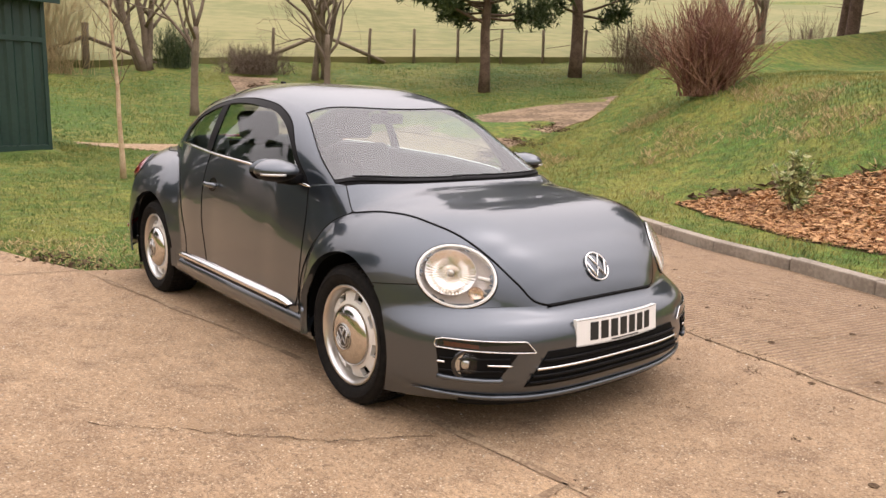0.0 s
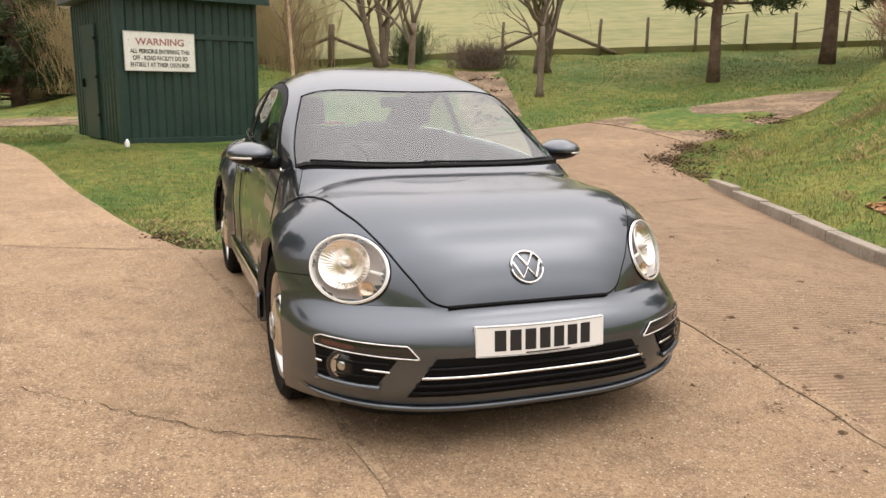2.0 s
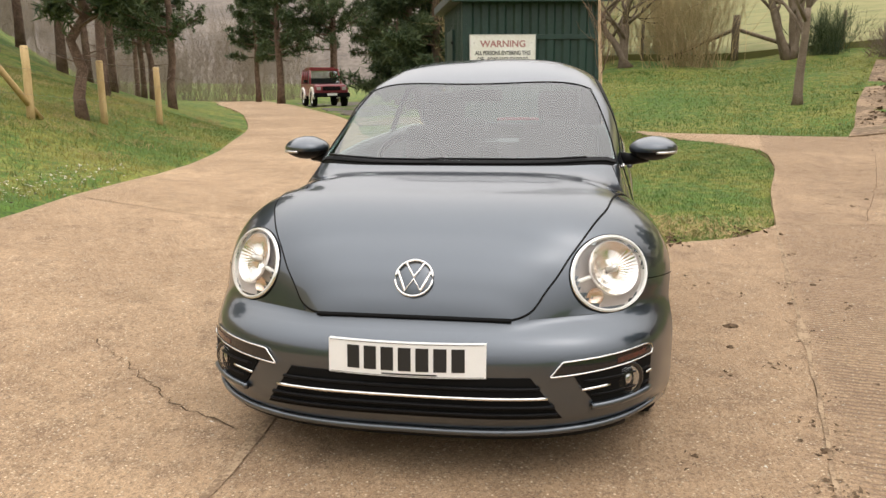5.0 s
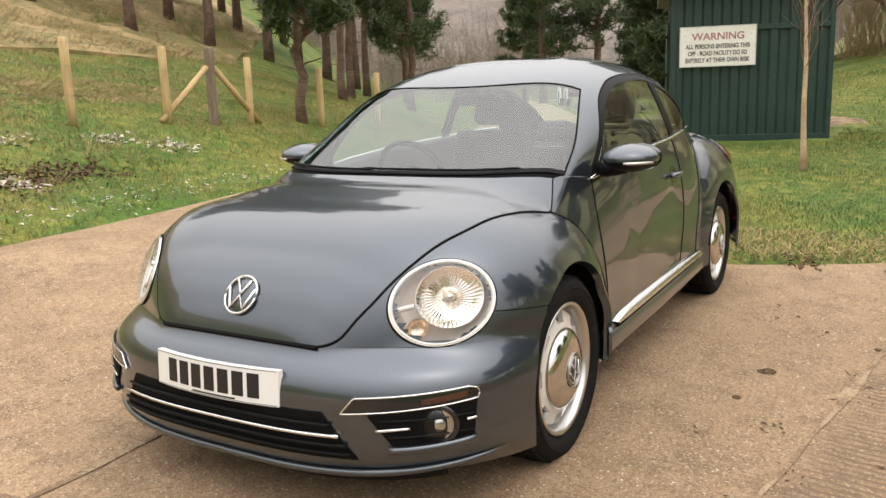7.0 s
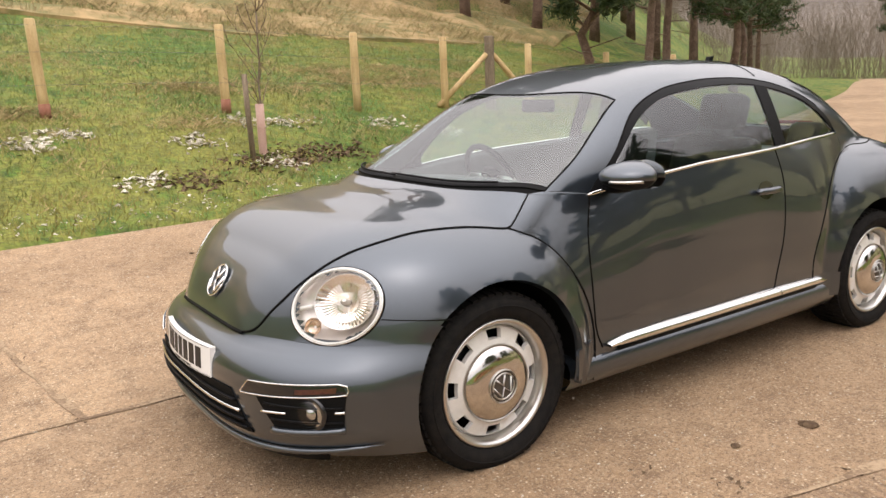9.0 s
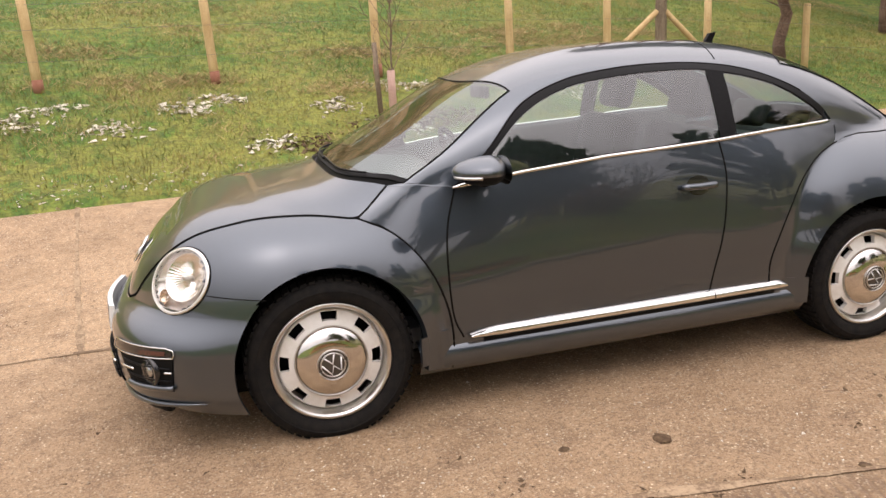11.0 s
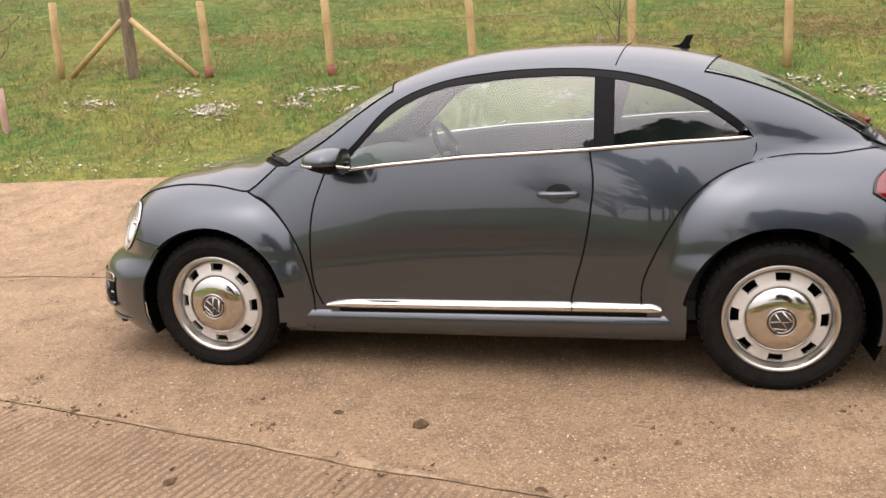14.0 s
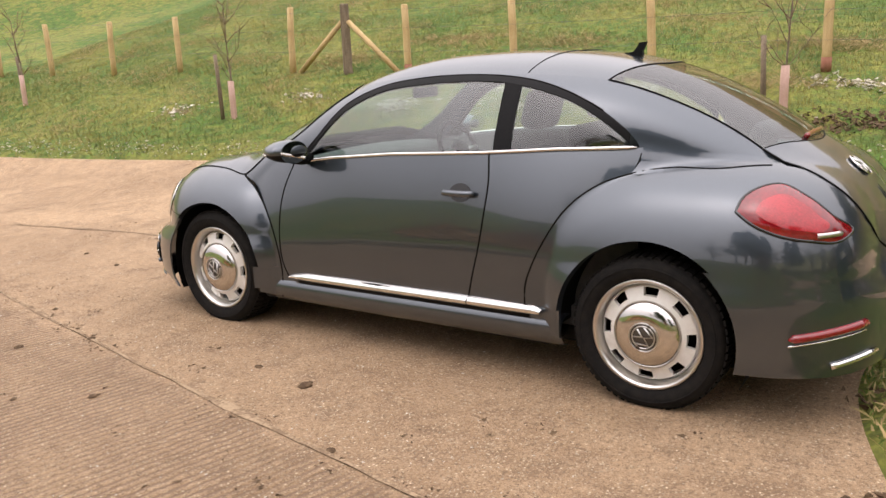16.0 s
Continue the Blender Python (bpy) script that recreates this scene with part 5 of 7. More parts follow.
for sgn in (1, -1):
    sl = lambda c, n, m: front_patch([[(sgn * y, z) for y, z in r] for r in c], n, m)
    sheet("side_intake", sl((((0.60, 0.306), (0.778, 0.31)), ((0.535, 0.40), (0.785, 0.424))), 18, 8), SEAM, front_bumper, "black side intake", lift=0.0025)
    for z in (0.335, 0.385):
        yy = np.linspace(0.565 if z > 0.35 else 0.59, 0.778, 12)
        add("intake_slat", *tube(front_at(sgn * yy, z + 0 * yy) + np.array([0.004, sgn * 0.002, 0]), 0.004, 5), BLACK, front_bumper)
    sheet("indicator", sl((((0.47, 0.409), (0.785, 0.43)), ((0.50, 0.448), (0.776, 0.459))), 18, 5), GLOSS_BLACK, front_bumper, "smoked indicator lamp", lift=0.003)
    sheet("side_marker", sl((((0.67, 0.428), (0.765, 0.436)), ((0.67, 0.443), (0.765, 0.452))), 10, 3), SMOKED_RED, front_bumper, "dim amber-red lamp strip", lift=0.005)
    rim = np.array([(0.458, 0.404), (0.48, 0.43), (0.498, 0.451), (0.62, 0.457), (0.765, 0.464), (0.784, 0.456), (0.789, 0.44), (0.786, 0.427), (0.70, 0.42), (0.56, 0.41), (0.47, 0.404)])
    rim = np.stack([np.interp(np.linspace(0, len(rim), 66)[:-1], np.arange(len(rim) + 1), np.r_[rim[:, k], rim[:1, k]]) for k in (0, 1)], 1)
    add("lamp_surround", *tube(front_at(sgn * rim[:, 0], rim[:, 1]) + np.array([0.004, sgn * 0.002, 0]), 0.0028, 6, closed=True), CHROME, front_bumper, "thin chrome surround")
    for y0, y1 in ((0.558, 0.645), (0.766, 0.784)):
        yy = np.linspace(y0, y1, 8)
        add("intake_bar", *tube(front_at(sgn * yy, 0.357 + 0.06 * (yy - 0.555)) + np.array([0.008, sgn * 0.003, 0]), 0.005, 6), CHROME, front_bumper)
    yy = np.linspace(0.59, 0.782, 14)
    add("intake_lip", *tube(front_at(sgn * yy, 0.296 + 0.012 * ((yy - 0.59) / 0.19) ** 2) + np.array([0.006, sgn * 0.003, 0]), 0.012, 8), PAINT, front_bumper)
    C = front_at(np.array([sgn * 0.705]), np.array([0.362]))[0] - np.array([0.86, sgn * 0.5, 0]) * 0.010
    m = Matrix.Translation(C) @ Vector((0.86, sgn * 0.5, -0.02)).to_track_quat("Y", "Z").to_matrix().to_4x4()
    add("fog_bezel", *placed(lathe([(0.062, -0.01), (0.064, 0.009), (0.058, 0.014), (0.05, 0.010)], 28), m), GLOSS_BLACK, front_bumper)
    fog = add("fog_lamp", *placed(lathe([(0.05, 0.006), (0.046, 0.016), (0.034, 0.022), (0.015, 0.025), (0.0, 0.026)], 28), m), LENS, front_bumper, "round clear fog lamp")
    add("fog_reflector", *placed(lathe([(0.048, 0.008), (0.025, 0.004), (0.02, 0.013), (0.0, 0.015)], 28), m), FOG_MIRROR, front_bumper)

# number plate with plain dark bars, dealer strip beneath
def bowed(y0, y1, z0, z1, x0, x1, cols=2):
    """A thin board across the nose that bows with the bumper."""
    bm = bmesh.new()
    rows = []
    for y in np.linspace(y0, y1, cols + 1):
        d = -0.42 * y * y
        rows.append([bm.verts.new((x + d, y, z)) for x, z in ((x0, z0), (x1, z0), (x1, z1), (x0, z1))])
    for p, q in zip(rows, rows[1:]):
        for k in range(4):
            bm.faces.new((p[k], p[(k + 1) % 4], q[(k + 1) % 4], q[k]))
    bm.faces.new(rows[0][::-1]), bm.faces.new(rows[-1])
    bmesh.ops.recalc_face_normals(bm, faces=bm.faces)
    return bm


plate = part("number_plate", bowed(-0.26, 0.26, -0.056, 0.056, -0.012, 0.008, 16), PLATE_WHITE, car, "white front plate with black bars")
plate.matrix_basis = pose(2.136, 0, 0.458, 0, -4, 0)
for i in range(7):
    y = -0.172 + i * 0.0575
    part("plate_bar", bowed(y - 0.021, y + 0.021, -0.036, 0.040, 0.006, 0.0095, 3), INK, plate)
part("plate_strip", bowed(-0.075, 0.105, -0.0495, -0.0445, 0.006, 0.009, 6), INK, plate)
for z0, z1 in ((-0.0535, -0.052), (0.052, 0.0535)):
    part("plate_edge", bowed(-0.255, 0.255, z0, z1, 0.006, 0.009, 16), INK, plate)


def emblem(parent, m, r, dark=True):
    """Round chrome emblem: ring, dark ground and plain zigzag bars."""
    add("emblem_ground", *placed(lathe([(0.0, 0.003), (r * 0.95, 0.003), (r, 0.0)], 32), m), PAINT if dark else SATIN, parent)
    ring = [(r * math.cos(a), 0.005, r * math.sin(a)) for a in np.linspace(0, 2 * np.pi, 40, endpoint=False)]
    add("emblem_ring", *placed(tube(np.array(ring), r * 0.07, 6, closed=True), m), CHROME, parent)
    for pts in (((-0.45, 0.78), (0.0, 0.05), (0.45, 0.78)), ((-0.86, 0.35), (-0.42, -0.72), (0.0, -0.05), (0.42, -0.72), (0.86, 0.35))):
        add("emblem_bar", *placed(tube([(x * r, 0.006, z * r) for x, z in pts], r * 0.095, 6), m), CHROME, parent)


def facing(P, n, up=(0, 0, 1)):
    n = Vector(n).normalized()
    x = n.cross(Vector(up)).normalized()
    z = x.cross(n)
    return Matrix.Translation(P) @ Matrix((x, n, z)).transposed().to_4x4()


C = front_at(np.array([0.0]), np.array([0.683]))[0]
badge = part("badge", bmesh.new(), CHROME, car, "round chrome emblem on the bonnet")
emblem(badge, facing(C + skin_normal(C[None])[0] * 0.006, skin_normal(C[None])[0]), 0.064)


# head lamps
def disc_on_skin(C, n, rx, rz, rings=10, around=48, dome=0.0, lift=0.0, sgn=1, depth=0.0):
    n = np.array(n) / np.linalg.norm(n)
    x = np.cross(n, [0, 0, 1.0])
    x /= np.linalg.norm(x)
    z = np.cross(x, n)
    rho = np.linspace(0, 1, rings)[:, None]
    a = np.linspace(0, 2 * np.pi, around, endpoint=False)[None]
    flat = C + (rho * np.cos(a))[..., None] * x * rx + (rho * np.sin(a))[..., None] * z * rz
    P = onto_skin(flat)
    P = P + n * (lift + dome * (1 - rho**2) - depth * np.sin(np.pi * rho) ** 2)[..., None]
    ids = np.arange(rings * around).reshape(rings, around)
    F = np.array([(ids[i, k], ids[i + 1, k], ids[i + 1, (k + 1) % around], ids[i, (k + 1) % around]) for i in range(rings - 1) for k in range(around)])
    q = P.reshape(-1, 3)[F[len(F) // 2]]
    if (np.cross(q[1] - q[0], q[2] - q[1]) @ n < 0) != (sgn < 0):
        F = F[:, ::-1]
    return P, [tuple(f) for f in F]


HC = onto_skin(np.array([[1.80, 0.65, 0.687]]))[0]
HN = np.array([0.695, 0.605, 0.388])
HN = HN / np.linalg.norm(HN)
HU = np.cross(HN, [0, 0, 1.0])
HU /= np.linalg.norm(HU)
HV = np.cross(HU, HN)
HU, HV = HU * math.cos(0.22) - HV * math.sin(0.22), HV * math.cos(0.22) + HU * math.sin(0.22)
LRX, LRZ = 0.163, 0.126
# a smooth bowed face fitted to the wing under the lamp
lr, la = np.meshgrid(np.linspace(0.1, 1.05, 8), np.linspace(0, 2 * np.pi, 40, endpoint=False))
lu, lv = (lr * np.cos(la)).ravel(), (lr * np.sin(la)).ravel()
lw = (onto_skin(HC + lu[:, None] * HU * LRX + lv[:, None] * HV * LRZ) - HC) @ HN
LAMP_FIT = np.linalg.lstsq(np.stack([0 * lu + 1, lu, lv, lu * lu, lv * lv, lu * lv], 1), lw, rcond=None)[0]


def lamp_at(u, v, off=0.0):
    """A point of the lamp from fractions of its half width and height, and its distance out of the bowed face."""
    u, v = np.broadcast_arrays(np.asarray(u, float), np.asarray(v, float))
    w = sum(k * q for k, q in zip(LAMP_FIT, (1, u, v, u * u, v * v, u * v))) + off
    return HC + u[..., None] * HU * LRX + v[..., None] * HV * LRZ + w[..., None] * HN


def lamp_turned(profile, sides=64, cu=0.0, cv=0.0, facets=0.0):
    """Rings of the lamp face: (fraction, distance out) pairs about a centre, with optional flutes."""
    V, n = [], len(profile)
    for i in range(sides):
        a = 2 * math.pi * i / sides
        k = 1 - facets * (i % 2)
        V += [tuple(lamp_at(cu + f * math.cos(a), cv + f * math.sin(a) * 1.15 if cu else cv + f * math.sin(a), o * k)) for f, o in profile]
    F = [(i * n + k, ((i + 1) % sides) * n + k, ((i + 1) % sides) * n + k + 1, i * n + k + 1) for i in range(sides) for k in range(n - 1)]
    return np.array(V), F


def cut_hole(ob, sgn):
    """Opens a panel where the lamp sits in it."""
    bm = bmesh.new()
    bm.from_mesh(ob.data)
    gone = []
    for f in bm.faces:
        q = np.array([v.co for v in f.verts]) * np.array([1, sgn, 1]) - HC
        if (np.abs(q @ HN) < 0.16).all() and (((q @ HU) / LRX) ** 2 + ((q @ HV) / LRZ) ** 2 < 0.985).all():
            gone.append(f)
    bmesh.ops.delete(bm, geom=gone, context="FACES")
    bm.to_mesh(ob.data)
    bm.free()


for ob in [o for o in car.children if o.name.split(".")[0] in ("front_wing", "front_bumper", "wing_rear_panel", "bonnet")]:
    for sgn in (1, -1):
        cut_hole(ob, sgn)
for sgn in (1, -1):
    S = np.array([1, sgn, 1])

    def lamp_part(name, VF, mat, label="", smooth=True):
        return add(name, VF[0] * S, [f[::sgn] for f in VF[1]], mat, lamp, label, smooth)

    lamp = part("headlamp", bmesh.new(), CHROME, car, "large round headlamp with clear lens")
    lamp_part("bowl", lamp_turned([(0.945, -0.004), (0.89, -0.022), (0.74, -0.046), (0.4, -0.058), (0.0, -0.06)]), REFLECTOR)
    lamp_part("ring", lamp_turned([(1.0, 0.004), (0.99, 0.008), (0.955, 0.007), (0.935, 0.0), (0.915, -0.012)]), RING_WHITE, "pale light ring")
    lamp_part("bezel", lamp_turned([(1.035, -0.006), (1.03, 0.004), (1.012, 0.0065), (0.995, 0.004)]), CHROME)
    lamp_part("seam", lamp_turned([(1.06, -0.006), (1.055, 0.002), (1.03, 0.0025)]), SEAM)
    lamp_part("main_beam", lamp_turned([(0.64, -0.008), (0.60, -0.014), (0.46, -0.034), (0.25, -0.048), (0.07, -0.05)], 84, -0.17, 0.08, 0.06), INNER_LAMP, "polished fluted inner reflector", False)
    lamp_part("beam_ring", lamp_turned([(0.655, -0.014), (0.65, -0.006), (0.635, -0.009)], 48, -0.17, 0.08), REFLECTOR)
    lamp_part("bulb", lamp_turned([(0.08, -0.05), (0.085, -0.018), (0.05, -0.010), (0.0, -0.008)], 16, -0.17, 0.08), SATIN)
    lamp_part("indicator_bowl", lamp_turned([(0.20, -0.010), (0.18, -0.018), (0.12, -0.028), (0.03, -0.03)], 28, 0.58, -0.40, 0.0), AMBER_BOWL, "brownish indicator reflector")
    us = np.linspace(0.52, 0.82, 12)
    add("light_bar", *tube(lamp_at(us, 0.10 + 0.10 * (us - 0.26), -0.012) * S, 0.008, 8), RING_WHITE, lamp)
    lamp_part("lens", lamp_turned([(0.985, 0.005), (0.9, 0.010), (0.7, 0.015), (0.4, 0.019), (0.0, 0.020)]), LENS, "clear domed lens")
wing_seam = from_side(np.linspace(1.70, 1.49, 14), np.linspace(0.648, 0.628, 14))
strip("seam", wing_seam, 0.0022, SEAM, car, lift=-0.0005)

# tail
yy, zz = np.linspace(-1, 1, 33)[None], np.linspace(0.64, 1.0, 24)[:, None]
tw = np.interp(zz, [0.64, 0.66, 0.70, 0.80, 0.93, 1.045], [0.24, 0.33, 0.38, 0.44, 0.49, 0.475])
ty = yy * tw
TG = cut(np.stack([0 * ty - 1.0, ty, zz + 0 * ty], -1), np.stack([0 * ty - 2.5, ty, zz + 0 * ty], -1))
TG = np.concatenate([TG, REARG[-1][None] if REARG[-1][0, 1] < 0 else REARG[-1][::-1][None]], 0)
sheet("tailgate", TG, PAINT, car, "rounded tailgate", lift=0.003)
loop = np.concatenate([TG[:, 0][::-1], TG[0, 1:], TG[1:, -1]])
add("seam", *tube(loop, 0.005, 5), SEAM, car)
C = cut(np.array([-1.0, 0, 0.93]), np.array([-2.5, 0, 0.93]))
n = skin_normal(C[None])[0]
rear_badge = part("rear_badge", bmesh.new(), CHROME, car, "round chrome emblem on the tailgate")
emblem(rear_badge, facing(C + n * 0.006, n), 0.055)
bl = from_top(-1.70, np.linspace(-0.16, 0.16, 16))
add("brake_lamp", *tube(bl + np.array([0, 0, 0.012]), 0.012, 6), RED_LENS, car, "slim red high brake lamp")
tl = np.array([(-1.588, 0.85), (-1.60, 0.893), (-1.645, 0.928), (-1.70, 0.94), (-1.80, 0.90), (-1.89, 0.83), (-1.948, 0.768), (-1.93, 0.752), (-1.84, 0.756), (-1.74, 0.775), (-1.65, 0.81)])
tl = smooth_line(np.r_[tl, tl[:1]], 49)[:-1]
mid = tl.mean(0)
rho = np.linspace(0, 1, 9)[:, None, None]
flat = mid + (tl - mid)[None] * rho
P0 = from_side(flat[..., 0], flat[..., 1])
N0 = skin_normal(P0)
P1 = P0 + N0 * (0.006 + 0.016 * (1 - rho[..., 0:1] ** 3))
ids = np.arange(9 * 48).reshape(9, 48)
F = [(ids[i, k], ids[i + 1, k], ids[i + 1, (k + 1) % 48], ids[i, (k + 1) % 48]) for i in range(8) for k in range(48)]
for sgn in (1, -1):
    S = np.array([1, sgn, 1])
    tlamp = part("tail_lamp", bmesh.new(), RED_LENS, car, "large rounded red tail lamp")
    add("lens", P1.reshape(-1, 3) * S, F, RED_LENS, tlamp)
    add("rim", *tube((P0[-1] + N0[-1] * 0.004) * S, 0.006, 6, closed=True), GLOSS_BLACK, tlamp)
    add("inner_lens", (P1[:6] + N0[:6] * 0.0015).reshape(-1, 3) * S, [f for f in F if max(f) < 288], material("bright_red_lens", (0.46, 0.012, 0.02), 0.18, 0, (0.30, 0.006, 0.01), 14, 0.6, coat=0.8) if sgn == 1 else bpy.data.materials["bright_red_lens"], tlamp, "brighter red inner lens")
    rb = from_side(np.linspace(-1.925, -1.86, 8), np.linspace(0.777, 0.775, 8)) + np.array([0, 0.02, 0])
    add("reversing_lens", *tube(rb * S, 0.011, 6), SATIN, tlamp, "pale reversing lens")
    rx = np.linspace(-1.80, -2.02, 14)
    lowr = from_side(rx, np.interp(rx, [-2.02, -1.8], [0.445, 0.405]))
    add("reflector_strip", *tube((lowr + skin_normal(lowr) * 0.001) * S, np.r_[0.004, np.full(12, 0.017), 0.017], 8), RED_LENS, rear_bumper, "slim red reflector")
    lw = from_side(rx, np.interp(rx, [-2.02, -1.8], [0.418, 0.38]))
    add("reflector_trim", *tube((lw + skin_normal(lw) * 0.004) * S, 0.004, 5), CHROME, rear_bumper)
    rx = np.linspace(-1.93, -2.05, 8)
    lw = from_side(rx, np.interp(rx, [-2.05, -1.93], [0.325, 0.300]))
    add("exhaust_trim", *tube((lw + skin_normal(lw) * 0.004) * S, 0.013, 6), CHROME, rear_bumper, "chrome lower trim")
rv = cut(np.stack([np.full(30, -1.2), np.linspace(-0.55, 0.55, 30), np.full(30, 0.31)], -1), np.stack([np.full(30, -2.6), np.linspace(-0.75, 0.75, 30), np.full(30, 0.31)], -1))
add("rear_valance", *tube(rv * np.array([0.97, 0.97, 1]), 0.05, 8), BLACK, rear_bumper)

# sills
for sgn in (1, -1):
    prof = [(0.74, 0.19), (0.80, 0.205), (0.826, 0.245), (0.828, 0.285), (0.815, 0.315), (0.78, 0.33), (0.74, 0.33)]
    xs = np.linspace(0.915, -0.90, 30)
    V = [(x, sgn * (y - 0.006 * abs(x)), z + 0.018 * (0.9 - x) / 1.8) for x in xs for y, z in prof]
    ids = np.arange(30 * 7).reshape(30, 7)
    F = np.stack([ids[:-1, :-1], ids[1:, :-1], ids[1:, 1:], ids[:-1, 1:]], -1).reshape(-1, 4)
    add("sill", V, [tuple(f[::-sgn]) for f in F], PAINT, car)
    for x0, x1 in ((0.70, -0.425), (-0.43, -0.80)):
        xs = np.linspace(x0, x1, 20)
        taper = np.r_[0.3, 0.75, np.ones(18)] if x0 > 0 else np.r_[np.ones(18), 0.8, 0.35]
        prof = [(0.785, 0.028), (0.828, 0.02), (0.836, 0.0), (0.826, -0.012), (0.785, -0.016)]
        z0 = 0.345 + 0.018 * (0.9 - xs) / 1.8
        V = [(x, sgn * y, zc + dz * k) for x, zc, k in zip(xs, z0, taper) for y, dz in prof]
        ids = np.arange(100).reshape(20, 5)
        F = np.stack([ids[:-1, :-1], ids[1:, :-1], ids[1:, 1:], ids[:-1, 1:]], -1).reshape(-1, 4)
        add("sill_trim", V, [tuple(f[::-sgn]) for f in F], CHROME, car, "bright chrome sill strip")
    xs = np.linspace(0.64, -0.74, 12)
    add("sill_step", *tube([(x, sgn * 0.80, 0.33 + 0.018 * (0.9 - x) / 1.8) for x in xs], 0.022, 8), BLACK, car)

# handles, mirrors, aerial, wipers
for sgn, dr in ((1, doors[0]), (-1, doors[1])):
    S = np.array([1, sgn, 1])
    hx = np.linspace(-0.285, -0.455, 14)
    hp = from_side(hx, 0.852 + 0 * hx)
    bowp = np.array([0, 1.0, 0]) * (0.012 + 0.02 * np.sin(np.pi * np.linspace(0, 1, 14)) ** 0.5)[:, None]
    add("handle", *tube((hp + bowp) * S, np.r_[0.008, np.full(12, 0.0155), 0.008], 8), PAINT, dr, "body-coloured pull handle")
    C = from_side(-0.372, 0.852)
    # no hollow here: a flat dark disc gives the recess its shade
    P, F = disc_on_skin(C, np.array([0, 1, 0.12]), 0.058, 0.043, 5, 28, -0.0, 0.0015)
    add("handle_recess", P.reshape(-1, 3) * S, F, GLOSS_BLACK, dr, "flat dark disc painted as the shade of the handle recess")
    mirror = part("door_mirror", bmesh.new(), PAINT, car, "door mirror with black lower shell")
    bm = bmesh.new()
    bmesh.ops.create_uvsphere(bm, u_segments=28, v_segments=16, radius=1)
    for vtx in bm.verts:
        q = vtx.co
        back = q.x < 0
        q.x = q.x * (0.065 if back else 0.145)
        k = 1 - 0.18 * max(q.y, 0)
        q.z = q.z * 0.064 * k * (0.8 + 0.2 * (q.y + 1) / 2)
        q.y = q.y * 0.112
    low_bm = bm.copy()
    bmesh.ops.bisect_plane(bm, geom=bm.verts[:] + bm.edges[:] + bm.faces[:], plane_co=(0, 0, -0.012), plane_no=(0, 0, -1), clear_outer=True)
    bmesh.ops.bisect_plane(low_bm, geom=low_bm.verts[:] + low_bm.edges[:] + low_bm.faces[:], plane_co=(0, 0, -0.012), plane_no=(0, 0, 1), clear_outer=True)
    mm = pose(0.605, sgn * 0.855, 1.022, 0, 0, -sgn * 12) @ Matrix.Diagonal((1, sgn, 1, 1))
    for b_, nm, mt in ((bm, "upper_shell", PAINT), (low_bm, "lower_shell", BLACK)):
        bmesh.ops.transform(b_, matrix=mm, verts=b_.verts)
        part(nm, b_, mt, mirror, smooth=True)
    arm = tube([(0.605, sgn * 0.70, 0.972), (0.605, sgn * 0.76, 0.97), (0.605, sgn * 0.83, 0.985)], [0.032, 0.028, 0.03], 8)
    add("arm", *arm, BLACK, mirror)
    strip_pts = [(0.605 + 0.140 * math.cos(a), sgn * (0.838 + 0.114 * math.sin(a) + 0.01), 1.008) for a in np.linspace(0.1, 1.15, 12)]
    add("repeater", *tube(strip_pts, 0.006, 6), SATIN, mirror, "slim clear repeater lamp")
    bm = bmesh.new()
    bmesh.ops.create_circle(bm, cap_ends=True, segments=28, radius=1, matrix=pose(0.548, sgn * 0.865, 1.02, 0, 90, 0) @ Matrix.Diagonal((0.056, 0.094, 1, 1)))
    part("mirror_glass", bm, CHROME, mirror, "mirror glass")
AE = from_top(-0.86, 0.0)
fin = [(-0.80, 0.0), (-0.84, 0.022), (-0.885, 0.028), (-0.90, 0.05), (-0.915, 0.085), (-0.95, 0.09), (-0.93, 0.03), (-0.935, 0.0)]
bm = bmesh.new()
loopv = [[bm.verts.new((x, y, AE[2] - 0.012 + z * 0.72)) for x, z in fin] for y in (-0.012, 0.012)]
bm.faces.new(loopv[0]), bm.faces.new(loopv[1][::-1])
for i in range(len(fin)):
    bm.faces.new((loopv[0][i], loopv[1][i], loopv[1][(i + 1) % len(fin)], loopv[0][(i + 1) % len(fin)]))
part("aerial", bm, BLACK, car, "small black roof aerial")
for ya, yb in ((0.55, -0.12), (-0.08, -0.62)):
    yw = np.linspace(ya, yb, 14)
    wp = np.array([from_top(0.905 + 0.217 * (1 - abs(y / 0.678) ** 4.5) - 0.008 - 0.012 * (ya - y), y) for y in yw]) + np.array([0, 0, 0.014])
    add("wiper", *tube(wp, 0.005, 5), BLACK, car)
rg = from_top(-0.60 - 0.06 * (1 - np.linspace(-1, 1, 30) ** 2), np.linspace(-0.52, 0.52, 30))
add("seam", *tube(rg, 0.003, 4), SEAM, car)

